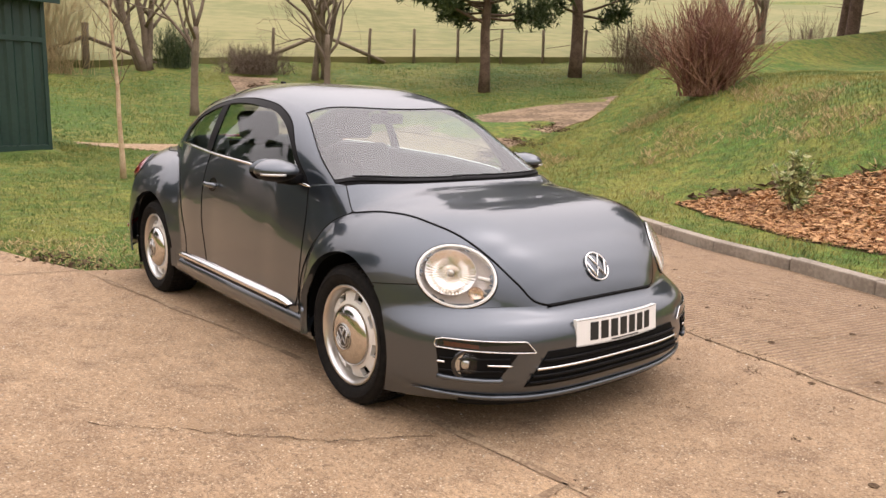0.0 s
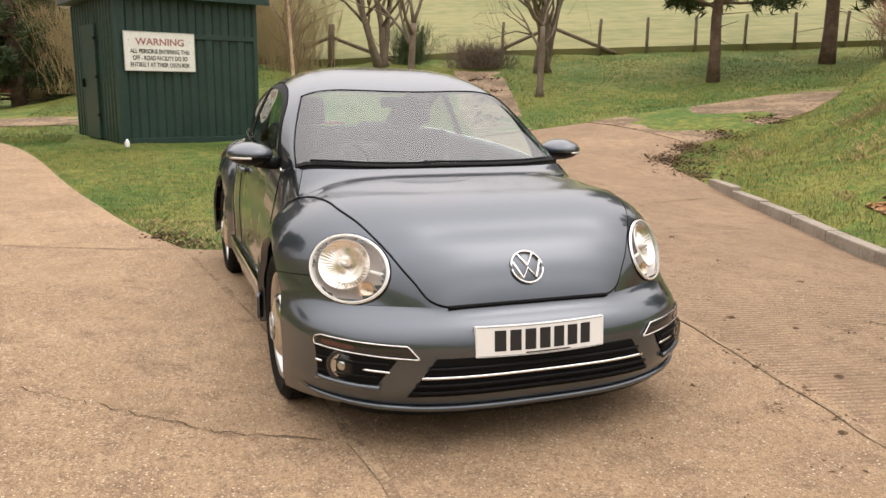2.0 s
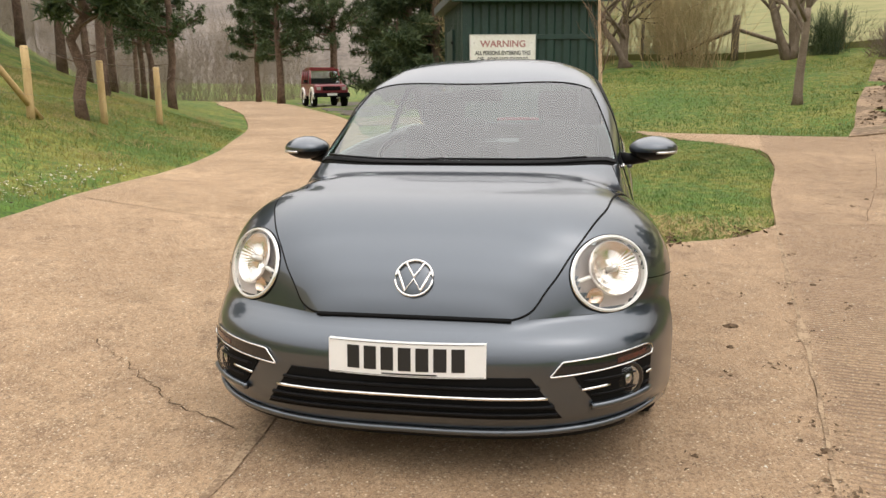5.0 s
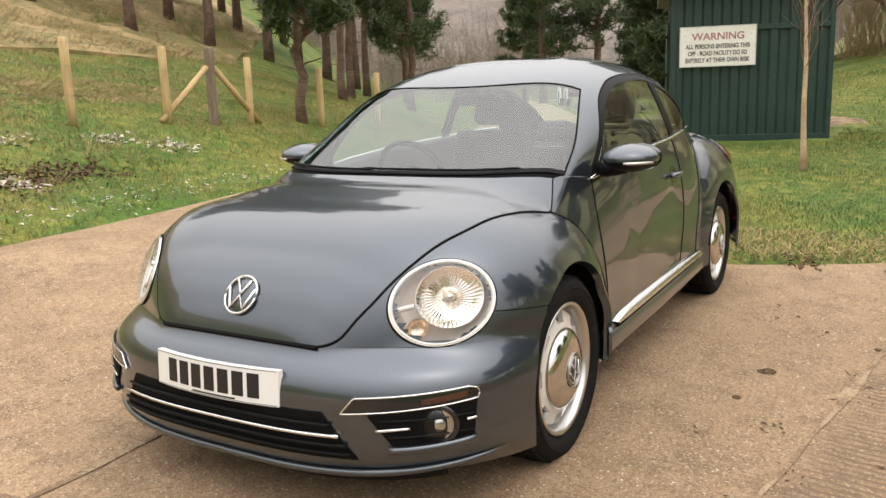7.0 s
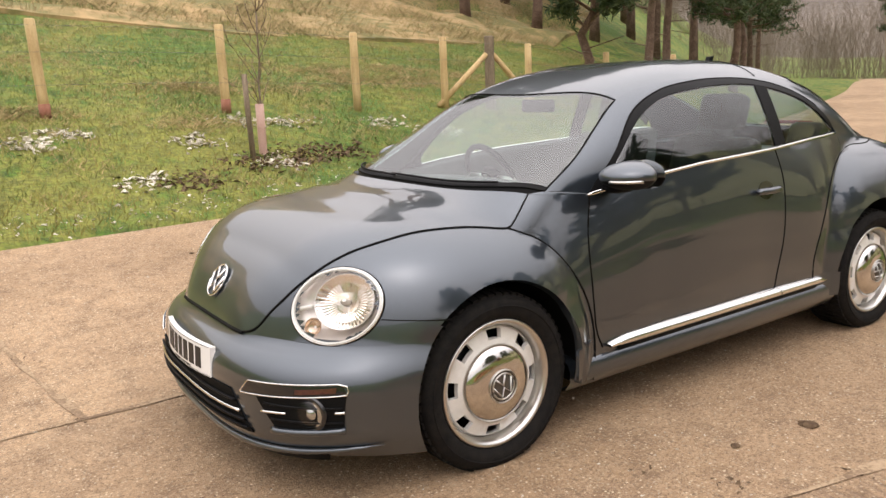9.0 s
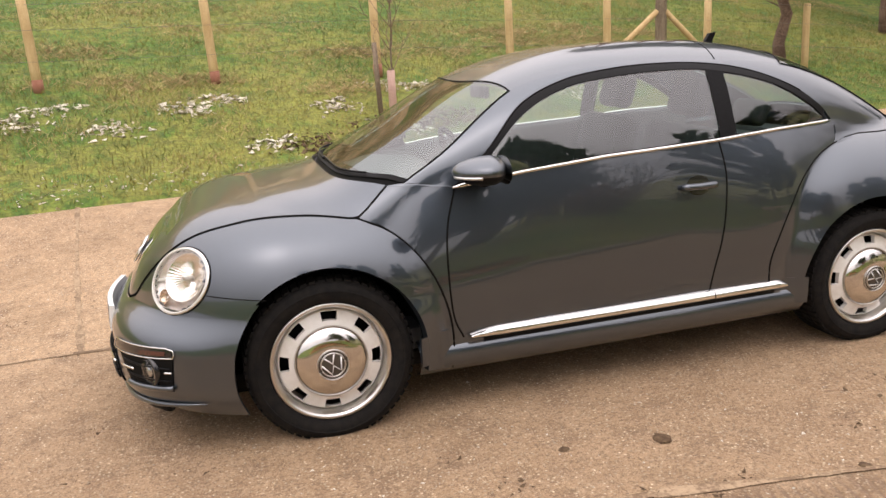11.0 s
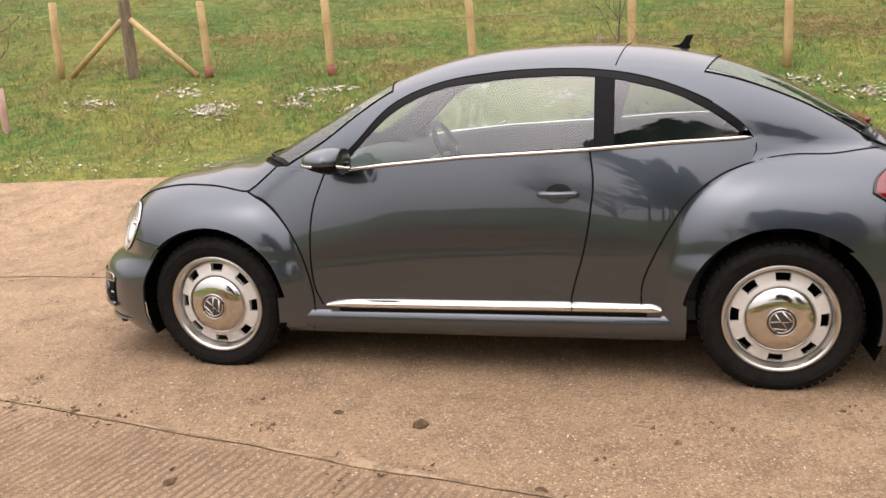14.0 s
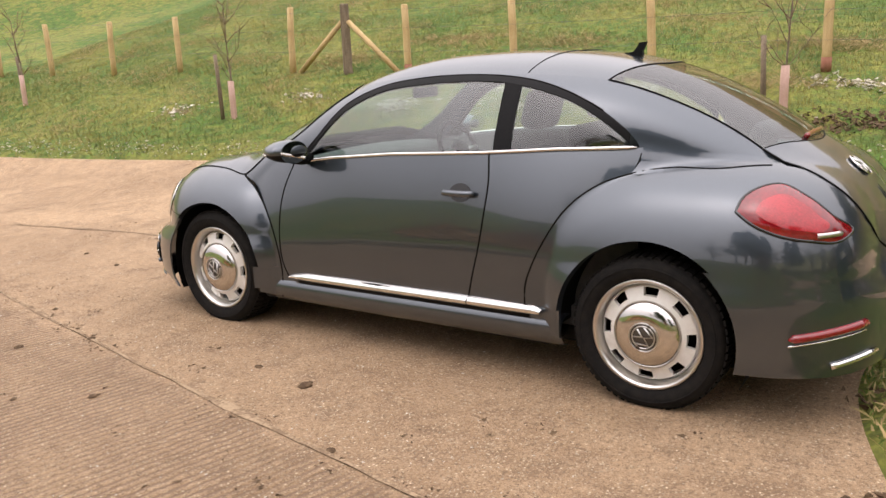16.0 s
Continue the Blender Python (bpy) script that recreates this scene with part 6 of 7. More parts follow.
# underside, arches and cabin
part("floor_pan", boxed(-1.8, 1.72, -0.60, 0.60, 0.165, 0.26, bevel=0.03), BLACK, car, "dark underside")
# added box that keeps light out and darkens the gap under the sills
part("floor_edge", boxed(-0.82, 0.82, -0.765, 0.765, 0.195, 0.25, bevel=0.02), BLACK, car)
for sx in (1, -1):
    for sgn in (1, -1):
        prof = [(0.40, 0.81), (0.40, 0.50), (0.30, 0.46), (0.0, 0.46)]
        V, F = [], []
        n_a = 30
        for i in range(n_a):
            a = math.radians((-25 if sx > 0 else -4) + 209 * i / (n_a - 1))
            V += [(sx * AX + r * math.cos(a), sgn * y, HUB_Z + r * math.sin(a)) for r, y in prof]
        for i in range(n_a - 1):
            F += [(i * 4 + k, i * 4 + k + 1, (i + 1) * 4 + k + 1, (i + 1) * 4 + k) for k in range(3)]
        add("arch_liner", V, F, SEAM, car)
part("cabin_floor", boxed(-1.45, 0.95, -0.66, 0.66, 0.27, 0.36), TRIM_IN, car)
for sgn in (1, -1):
    xs = np.linspace(0.72, -1.15, 30)
    top = from_side(xs, belt_line(xs) - 0.004)
    V = []
    for p in top:
        V += [(p[0], sgn * (p[1] - 0.02), p[2]), (p[0], sgn * (p[1] - 0.07), p[2] - 0.01), (p[0], sgn * 0.63, 0.34)]
    F = [(i * 3 + k, i * 3 + k + 1, i * 3 + k + 4, i * 3 + k + 3) for i in range(29) for k in range(2)]
    add("door_card", V, F, TRIM_IN, car, "dark grey door lining")
dash = [(0.95, 0.93), (0.80, 0.965), (0.62, 0.95), (0.52, 0.90), (0.50, 0.72), (0.55, 0.55), (0.62, 0.35)]
V = [(x, y, z - 0.03 * (abs(y) / 0.66) ** 2) for y in np.linspace(-0.655, 0.655, 20) for x, z in dash]
ids = np.arange(140).reshape(20, 7)
add("dashboard", V, np.stack([ids[:-1, :-1], ids[1:, :-1], ids[1:, 1:], ids[:-1, 1:]], -1).reshape(-1, 4), TRIM_IN, car, "dark grey dashboard")
add("dash_trim", *tube([(0.485 - 0.02 * (1 - abs(y)), y, 0.85) for y in np.linspace(-0.62, 0.62, 20)], 0.02, 8), SATIN, car)
wheel_c = Matrix.Translation((0.36, -0.36, 0.90)) @ pose(0, 0, 0, 0, 0, 90) @ pose(0, 0, 0, 25, 0, 0)
ring = [(0.185 * math.cos(a), 0, 0.185 * math.sin(a)) for a in np.linspace(0, 2 * np.pi, 36, endpoint=False)]
steer = add("steering_wheel", *placed(tube(np.array(ring), 0.016, 8, closed=True), wheel_c), BLACK, car, "black steering wheel")
add("boss", *placed(lathe([(0.0, 0.03), (0.06, 0.025), (0.07, 0.0), (0.05, -0.03)], 20), wheel_c), BLACK, steer)
for a in (0, math.pi, -math.pi / 2):
    add("spoke", *placed(tube([(0.05 * math.cos(a), 0, 0.05 * math.sin(a)), (0.18 * math.cos(a), 0, 0.18 * math.sin(a))], 0.016, 6), wheel_c), SATIN, steer)


def rounded_block(x0, x1, y0, y1, z0, z1, bev, m=None):
    bm = boxed(x0, x1, y0, y1, z0, z1)
    bmesh.ops.bevel(bm, geom=bm.edges[:], offset=bev, segments=4, affect="EDGES", profile=0.5)
    if m:
        bmesh.ops.transform(bm, matrix=m, verts=bm.verts)
    return bm


for x, y in ((-0.15, 0.36), (-0.15, -0.36), (-0.98, 0.33), (-0.98, -0.33)):
    seat = part("seat", bmesh.new(), SEAT, car, "dark cloth seat")
    back = x < -0.5
    part("cushion", rounded_block(x - 0.25, x + 0.25, y - 0.25, y + 0.25, 0.36, 0.56 if not back else 0.60, 0.06), SEAT, seat, smooth=True)
    lean = pose(x - 0.22, y, 0.52, 0, -16 if not back else -22, 0)
    part("backrest", rounded_block(-0.09, 0.05, -0.24, 0.24, 0, 0.58 if not back else 0.46, 0.05, lean), SEAT, seat, smooth=True)
    part("headrest", rounded_block(-0.07, 0.03, -0.13, 0.13, 0.62 if not back else 0.47, 0.80 if not back else 0.62, 0.04, lean), SEAT, seat, smooth=True)
part("mirror_inside", rounded_block(0.33, 0.36, -0.11, 0.11, 1.24, 1.30, 0.012), BLACK, car, "interior mirror", smooth=True)
part("parcel_shelf", boxed(-1.62, -1.2, -0.44, 0.44, 0.90, 0.93), TRIM_IN, car)
part("rear_bulkhead", boxed(-1.5, -1.46, -0.5, 0.5, 0.3, 0.9), TRIM_IN, car)


# ---- wheels ----
def build_wheel():
    w = part("wheel", bmesh.new(), RUBBER, car, "wheel with pale slotted rim and chrome cap")
    tyre_prof = [(0.243, 0.02), (0.262, 0.036), (0.29, 0.044), (0.318, 0.038), (0.332, 0.020), (0.337, -0.01), (0.338, -0.06), (0.337, -0.14), (0.335, -0.175), (0.30, -0.19), (0.243, -0.17)]
    tyre = add("tyre", *lathe(tyre_prof, 72), RUBBER, w, "black rubber tyre")
    add("sidewall_ring", *lathe([(0.2945, 0.0435), (0.296, 0.0465), (0.299, 0.0465), (0.3005, 0.043)], 72), RUBBER, tyre)
    tread = []
    for i in range(60):
        a = 2 * math.pi * i / 60
        for (y0, y1) in ((0.018, -0.03), (-0.04, -0.085), (-0.10, -0.16)):
            m = pose(0, 0, 0, 0, -math.degrees(a), 0)
            q = [Vector((0.341 if y0 > -0.02 else 0.3445, y0, -0.012)), Vector((0.341 if y0 > -0.02 else 0.3445, y0, 0.012)), Vector((0.3445, y1, 0.016)), Vector((0.3445, y1, -0.008))]
            q2 = [Vector((0.326, p.y, p.z)) for p in q]
            pts = [tuple(m @ p) for p in q + q2]
            tread.append((pts, [(0, 1, 2, 3), (0, 4, 5, 1), (2, 6, 7, 3), (1, 5, 6, 2), (3, 7, 4, 0)]))
    tagged(add("tread", *merged(tread), RUBBER, tyre, smooth=False), kind="stuff")
    add("rim_barrel", *lathe([(0.243, 0.0), (0.236, -0.03), (0.232, -0.05), (0.225, -0.16)], 64), SATIN, w)
    add("trim_ring", *lathe([(0.2445, 0.018), (0.246, 0.027), (0.241, 0.031), (0.233, 0.029), (0.2245, 0.018), (0.220, 0.0), (0.217, -0.024)], 72), SATIN, w, "polished trim ring")
    # dished face with eight openings at its edge
    nh, V, F = 8, [], []
    radii = [0.217, 0.209, 0.205, 0.168, 0.152, 0.12]
    ys = [-0.022, -0.006, -0.003, 0.008, 0.012, 0.012]
    sub, n = 14, 6
    tot = nh * sub
    for drop in (0.0, 0.022):
        for i in range(tot):
            a = 2 * math.pi * i / tot
            V += [(r * math.cos(a), y - drop, r * math.sin(a)) for r, y in zip(radii, ys)]
    base = tot * n
    for i in range(tot):
        j, k = (i + 1) % tot, i % sub
        hole = 4 <= k <= 9
        for b in range(n - 1):
            if b == 2 and hole:
                continue
            F.append((i * n + b, i * n + b + 1, j * n + b + 1, j * n + b))
        if hole:
            F += [(i * n + 2, j * n + 2, base + j * n + 2, base + i * n + 2), (j * n + 3, i * n + 3, base + i * n + 3, base + j * n + 3)]
            if k == 4:
                F.append((i * n + 3, i * n + 2, base + i * n + 2, base + i * n + 3))
            if k == 9:
                F.append((j * n + 2, j * n + 3, base + j * n + 3, base + j * n + 2))
    add("rim_face", V, F, RIM_WHITE, w, "pale painted slotted rim", smooth=False)
    add("brake_disc", *lathe([(0.0, -0.07), (0.205, -0.07), (0.205, -0.09)], 40), BLACK, w)
    cap = add("centre_cap", *lathe([(0.150, 0.010), (0.1495, 0.020), (0.143, 0.030), (0.128, 0.041), (0.105, 0.050), (0.08, 0.0555), (0.06, 0.057), (0.0, 0.057)], 64), CAP_CHROME, w, "domed chrome centre cap")
    m = Matrix.Translation((0, 0.056, 0))
    add("cap_ground", *placed(lathe([(0.0, 0.003), (0.060, 0.003), (0.064, 0.0)], 32), m), CAP_DARK, cap)
    for r, th in ((0.062, 0.003), (0.049, 0.0035)):
        ringp = [(r * math.cos(a), 0.004, r * math.sin(a)) for a in np.linspace(0, 2 * np.pi, 36, endpoint=False)]
        add("cap_ring", *placed(tube(np.array(ringp), th, 6, closed=True), m), SATIN, cap)
    for pts in (((-0.42, 0.80), (0.0, 0.08), (0.42, 0.80)), ((-0.86, 0.35), (-0.42, -0.74), (0.0, -0.08), (0.42, -0.74), (0.86, 0.35))):
        add("cap_bar", *placed(tube([(x * 0.049, 0.005, z * 0.049) for x, z in pts], 0.0042, 5), m), SATIN, cap)
    return w


wheel = build_wheel()
HUB_Y = 0.80
SMALL = Matrix.Diagonal((0.968, 1, 0.968, 1))
wheel.matrix_basis = pose(AX, HUB_Y, 0.334, 0, 20, 0) @ SMALL
for x, sgn, spin in ((-AX, 1, 65), (AX, -1, 10), (-AX, -1, 40)):
    w = copy_thing(wheel, pose(x, sgn * (HUB_Y - (0.015 if x < 0 else 0)), 0.334, 0, spin, 180 if sgn < 0 else 0) @ SMALL)

# ---- plants, rubble and loose things ----
all_paved = [shrunk(deduped(p), -0.02) for p in SLABS.values()]
bare_ground = [curve(PATH_WEST, 24) + curve(PATH_EAST, 24)[::-1], [(-10.5, 7.5)] + curve(FAR_SIDE[4:], 30) + curve(TRACK_EAST[2:], 30)[::-1] + [(-7.0, 7.5)],
               [(-10.5, 4.9), (-10.5, 6.2), (-12.3, 6.9), (-15, 7.9), (-18, 9.0), (-20.2, 9.75), (-21.4, 8.6), (-18, 7.4), (-15, 6.3), (-12.3, 5.5)]]
MULCH = [(-1.7, 5.75), (-1.2, 6.0), (-0.5, 6.2), (0.4, 6.5), (1.6, 6.5), (2.6, 6.0), (3.0, 4.6), (2.4, 4.2), (1.4, 4.5), (0.4, 4.72), (-0.7, 5.2)]


def open_grass(x, y, mulch=True):
    ok = np.ones(len(x), bool)
    for p in all_paved + bare_ground + ([MULCH] if mulch else []):
        ok &= ~inside(p, x, y)
    kerb_gap = y - line(x, KERB)
    ok &= ~((kerb_gap > -0.05) & (kerb_gap < 0.17) & (x > -4.5))
    ok &= ~((np.abs((x + 11.2) * 0.958 - (y + 0.9) * 0.0) < 1.45) & (y > -2.6) & (y < 0.7))
    return ok


def surface_z(x, y):
    """Height of the ground sheet itself, with its lumps."""
    l = np.array([noise.fractal((a * 0.5, b * 0.5, 0.0), 1.0, 2.0, 4) for a, b in zip(x, y)])
    return ground_height(x, y) + 0.003 + 0.035 * l


def blades(name, count, region, height, width, mat, seed, label, category="grass", lean=0.45, mask=None, clump=0.0, mulch=True):
    """Many separate narrow blades over a stretch of ground: one object."""
    rng = np.random.default_rng(seed)
    x0, x1, y0, y1 = region
    x, y = rng.uniform(x0, x1, count), rng.uniform(y0, y1, count)
    ok = open_grass(x, y, mulch)
    if mask is not None:
        ok &= mask(x, y, rng)
    x, y = x[ok], y[ok]
    if clump:
        x, y = np.repeat(x, 6) + rng.normal(0, clump, len(x) * 6), np.repeat(y, 6) + rng.normal(0, clump, len(y) * 6)
    z = surface_z(x, y)
    n = len(x)
    patch = np.array([noise.noise((a * 0.7, b * 0.7, 9.0)) for a, b in zip(x, y)])
    h = height * rng.uniform(0.45, 1.25, n) * (1 + 0.6 * patch)
    a = rng.uniform(0, 2 * np.pi, n)
    side = np.stack([np.cos(a), np.sin(a), 0 * a], 1) * (width * rng.uniform(0.6, 1.4, n))[:, None]
    tip = np.stack([rng.normal(0, lean, n) * h, rng.normal(0, lean, n) * h, h], 1)
    base = np.stack([x, y, z], 1)
    mid = base + tip * 0.55 + np.stack([0 * h, 0 * h, h * 0.1], 1)
    quads = np.stack([base - side, base + side, mid + side * 0.75, base + tip], 1)
    ob = soup(name, quads, 4, mat)
    return tagged(ob, label, category, kind="stuff")


near_south = lambda x, y, r: (y < line(x, SOUTH_EDGE) - 0.02) & (r.uniform(0, 1, len(x)) < np.clip(1.25 - (line(x, SOUTH_EDGE) - y) / 14, 0.25, 1))
near_north = lambda x, y, r: (y > line(x, KERB) + 0.16) & (x > -8.4) & (r.uniform(0, 1, len(x)) < np.clip(1.2 - (y - line(x, KERB)) / 14, 0.2, 1))
blades("lawn_grass", 110000, (-11.5, -1.9, -4.0, 3.1), 0.030, 0.004, BLADE, 1, "short green lawn between the road and the yard", mask=lambda x, y, r: (y < 3.1) & (y > line(x, SOUTH_EDGE)))
blades("bank_grass", 250000, (-13, 17, -15, -1.8), 0.052, 0.0045, BANK_BLADE, 2, "rough tufted grass on the roadside bank", mask=near_south)
blades("bank_grass", 110000, (-8.5, 3.2, 3.4, 14), 0.05, 0.0045, BANK_BLADE, 3, "rough mossy grass on the kerbside bank", mask=near_north)
blades("slope_grass", 70000, (-23, -9.8, -4, 22), 0.055, 0.009, BLADE, 4, "green grass on the slope behind the yard", mask=lambda x, y, r: (y > -4) & (x < -9.8))
tuft = lambda f, lim: (lambda x, y, r: (y < line(x, SOUTH_EDGE) - 0.6) & (np.array([noise.noise((a * f, b * f, 2.0)) for a, b in zip(x, y)]) > lim))
blades("dry_grass", 24000, (-14, 17, -15, -3), 0.055, 0.0038, STRAW, 5, "dead tan grass tufts on the bank", mask=tuft(0.9, 0.05), clump=0.07, lean=0.8)
blades("dry_grass", 30000, (-20, 12, -32, -11), 0.15, 0.006, STRAW, 6, "dead tan grass over the rough hillside", mask=lambda x, y, r: y < np.interp(x, [p[0] for p in BROWN_LINE[::-1]], [p[1] for p in BROWN_LINE[::-1]]), clump=0.12, lean=0.7)
blades("dry_grass", 3000, (-6, 3, 5, 10), 0.085, 0.006, STRAW, 7, "straw-coloured tufts on the kerbside bank", mask=lambda x, y, r: (y > line(x, KERB) + 0.9) & (np.array([noise.noise((a * 0.8, b * 0.8, 4.0)) for a, b in zip(x, y)]) > 0.12), clump=0.05, lean=0.8)
heaps = [(-3.2, -9.2), (-4.4, -8.65), (-4.1, -8.5), (-3.0, -8.6), (-0.6, -8.0), (2.1, -6.9), (0.0, -6.5), (-2.1, -8.2), (-4.6, -9.5), (1.4, -9.3), (5.7, -8.3), (-5.6, -9.4), (3.4, -8.2), (7.4, -7.2)]
blades("dry_grass", 22000, (-7, 9, -11, -5.5), 0.06, 0.0032, STRAW, 9, "flattened heaps of dead tan grass by the fence", mask=lambda x, y, r: np.min([np.hypot((x - a) / 1.5, (y - b) / 0.6) for a, b in heaps], 0) < r.uniform(0.1, 0.75, len(x)), clump=0.03, lean=1.3)
blades("edge_grass", 9000, (-3.4, -1.6, -1.5, 2.6), 0.035, 0.005, STRAW, 8, "thin worn grass along the lawn edge", mask=lambda x, y, r: x < 0, lean=1.0)


def scatter(name, count, pts, spread, size, mat, seed, label, category, flat=0.5, inside_of=None, on_road=False):
    """Loose angular fragments lying on the ground: one object."""
    rng = np.random.default_rng(seed)
    P = np.array(pts, float)
    c = P[rng.integers(0, len(P), count)]
    x, y = c[:, 0] + rng.normal(0, spread, count), c[:, 1] + rng.normal(0, spread * 0.7, count)
    if inside_of:
        lo, hi = np.min(inside_of, 0), np.max(inside_of, 0)
        x, y = rng.uniform(lo[0], hi[0], count), rng.uniform(lo[1], hi[1], count)
        k = inside(inside_of, x, y)
        x, y = x[k], y[k]
    n = len(x)
    z = ground_height(x, y) + 0.002 if on_road else surface_z(x, y)
    s = size * rng.uniform(0.4, 1.5, n)
    V = np.zeros((n, 4, 3, 3), np.float32)
    corner = rng.normal(0, 0.55, (n, 4, 3)) * s[:, None, None] * np.array([1, 1, flat])
    corner[:, 0] += np.array([1, 0, 0]) * s[:, None] * 0.6
    corner[:, 1] += np.array([-0.5, 0.8, 0]) * s[:, None] * 0.6
    corner[:, 2] += np.array([-0.5, -0.8, 0]) * s[:, None] * 0.6
    corner[:, 3] += np.array([0, 0, 0.8 * flat]) * s[:, None]
    base = np.stack([x, y, z + s * 0.15 + (0.022 if inside_of else 0)], 1)[:, None]
    corner = corner + base
    for i, f in enumerate(((0, 1, 3), (1, 2, 3), (2, 0, 3), (0, 2, 1))):
        V[:, i] = corner[:, f]
    verts = corner.reshape(-1, 3)
    o = (np.arange(n) * 4)[:, None, None]
    faces = (np.array([(0, 1, 3), (1, 2, 3), (2, 0, 3), (0, 2, 1)])[None] + o).reshape(-1, 3)
    ob = add(name, verts, faces, mat, smooth=False)
    return tagged(ob, label, category, kind="stuff")


scatter("chalk_rubble", 1700, [(3.55, -5.6), (4.6, -5.35), (4.7, -5.2), (2.7, -5.4), (1.5, -6.2), (1.9, -5.9), (3.3, -6.0), (5.4, -5.9), (-0.5, -5.2), (0.2, -5.9), (-2.6, -6.6), (-3.3, -6.3), (-1.2, -6.5), (1.0, -4.9), (6.5, -5.4), (8.5, -4.6), (-0.6, -6.6)], 0.17, 0.036, CHALK, 11, "white chalk rubble scattered in the grass", "rubble")
scatter("bank_stones", 1600, [(x, float(line(x, SOUTH_EDGE)) - 0.45) for x in np.linspace(-4, 13, 40)], 0.25, 0.018, CHALK, 12, "small pale stones along the road edge", "stones")
scatter("bank_debris", 900, [(-1.1, -5.5), (-1.5, -5.5), (-0.7, -5.35), (-0.2, -5.2), (0.6, -4.8)], 0.22, 0.035, SOIL, 13, "dark soil and twigs on the bank", "soil")
scatter("bark_mulch", 42000, [(0, 5.5)], 1, 0.03, CHIPS, 14, "orange-brown bark chippings in the planting bed", "mulch", 0.35, MULCH)
scatter("bed_soil", 500, [(-1.2, 6.0), (-0.5, 6.3), (0.6, 6.45), (1.5, 6.4)], 0.2, 0.06, SOIL, 15, "dark turned soil along the bed", "soil")
scatter("track_mud", 3500, [(-6.0, 6.5), (-6.6, 7.3), (-7.2, 8.4), (-5.0, 6.15), (-7.8, 10)], 0.28, 0.026, SOIL, 16, "dark churned mud beside the track", "mud")
scatter("lawn_mud", 700, [(-2.4, -1.0), (-2.7, -1.2), (-2.15, -0.5), (-2.25, 0.3), (-2.4, 1.2), (-2.8, 1.9)], 0.13, 0.022, SOIL, 17, "muddy crumbs at the lawn edge", "mud")
scatter("ramp_stones", 700, [(-13, 6.3), (-15, 7.1), (-17, 7.9), (-19, 8.6), (-16, 7.4)], 0.4, 0.05, SOIL, 18, "dark stones on the dirt strip", "stones")
bed = draped("mulch_bed", MULCH, 0.25, 0.012, 0.06, SOIL, None, 0.012)
tagged(bed, "planting bed under bark mulch", "flower bed", kind="structure")

rng = np.random.default_rng(77)
CLODS = [(0.13, 1.33, 0.055), (0.5, 1.27, 0.03), (1.66, 1.42, 0.03), (1.9, 1.7, 0.035), (2.4, 1.2, 0.03), (-0.4, 1.75, 0.03), (0.9, 1.9, 0.035), (2.6, 1.5, 0.03), (3.1, 0.3, 0.03), (3.7, 0.17, 0.035), (1.2, 2.1, 0.025), (2.1, 2.3, 0.03), (-0.9, 2.0, 0.03), (2.8, 2.0, 0.03), (-4.5, 3.4, 0.04), (-5.5, 4.2, 0.04), (-1.5, 3.2, 0.035), (0.3, 3.0, 0.03), (1.2, -3.0, 0.03), (3.5, -2.2, 0.03)]
for x, y, r in CLODS:
    r *= 0.6
    bm = bmesh.new()
    bmesh.ops.create_icosphere(bm, subdivisions=2, radius=1)
    for vtx in bm.verts:
        k = 1 + 0.45 * noise.noise(vtx.co * 2.2 + Vector((x, y, 0)))
        vtx.co = Vector((vtx.co.x * r * k * 1.2, vtx.co.y * r * k, max(vtx.co.z, -0.2) * min(r * 0.4, 0.014) * k))
    c = part("mud_clod", bm, SOIL)
    c.matrix_basis = pose(x, y, float(ground_height(x, y)) + 0.002, 0, 0, rng.uniform(0, 360))
    tagged(c, "small flattened clod of dried mud on the concrete", "mud clod", "clods on the concrete")

rng = np.random.default_rng(78)
crumbs = [(rng.uniform(-3, 5), rng.uniform(0.9, 3.2)) for i in range(70)] + [(rng.uniform(1.8, 5), rng.uniform(-3, 1)) for i in range(30)] + [(rng.uniform(-7, -3), rng.uniform(2.8, 5)) for i in range(24)] + [(float(x), float(np.interp(x, [p[0] for p in J_NORTH], [p[1] for p in J_NORTH]))) for x in rng.uniform(-2.5, 5, 24)]
scatter("yard_crumbs", 1300, crumbs, 0.05, 0.010, SOIL, 19, "brown crumbs of soil and leaf scattered on the concrete", "debris", 0.35, on_road=True)
scatter("yard_grit", 5000, [(rng.uniform(-4, 5), rng.uniform(-3.2, 3.4)) for i in range(400)], 0.3, 0.0045, CHALK, 20, "fine pale grit lying on the concrete", "grit", 0.5, on_road=True)

# dirt and moss packed into the joints between the slabs
for pts in (J_NORTH[:-1], J_SOUTH[:-1], cross_joint, west_joint, yard_joint):
    C = smooth_line(pts, 160)
    C = C + np.stack([0 * C[:, 0], [0.012 * noise.noise((a * 3, b * 3, 1.0)) for a, b in C]], 1)
    T = np.gradient(C, axis=0)
    N = np.stack([-T[:, 1], T[:, 0]], 1) / np.linalg.norm(T, axis=1, keepdims=True)
    w = np.array([0.0085 + 0.034 * max(0, noise.noise((a * 2.2, b * 2.2, 4.0))) + 0.005 * noise.noise((a * 14, b * 14, 6.0)) for a, b in C])
    V = np.concatenate([C + N * w[:, None], C - N * w[:, None] * 0.9], 0)
    z = ground_height(V[:, 0], V[:, 1]) + 0.005
    k = len(C)
    add("joint_dirt", np.c_[V, z], [(i, i + 1, k + i + 1, k + i) for i in range(k - 1)], JOINT_DIRT, road, smooth=False)

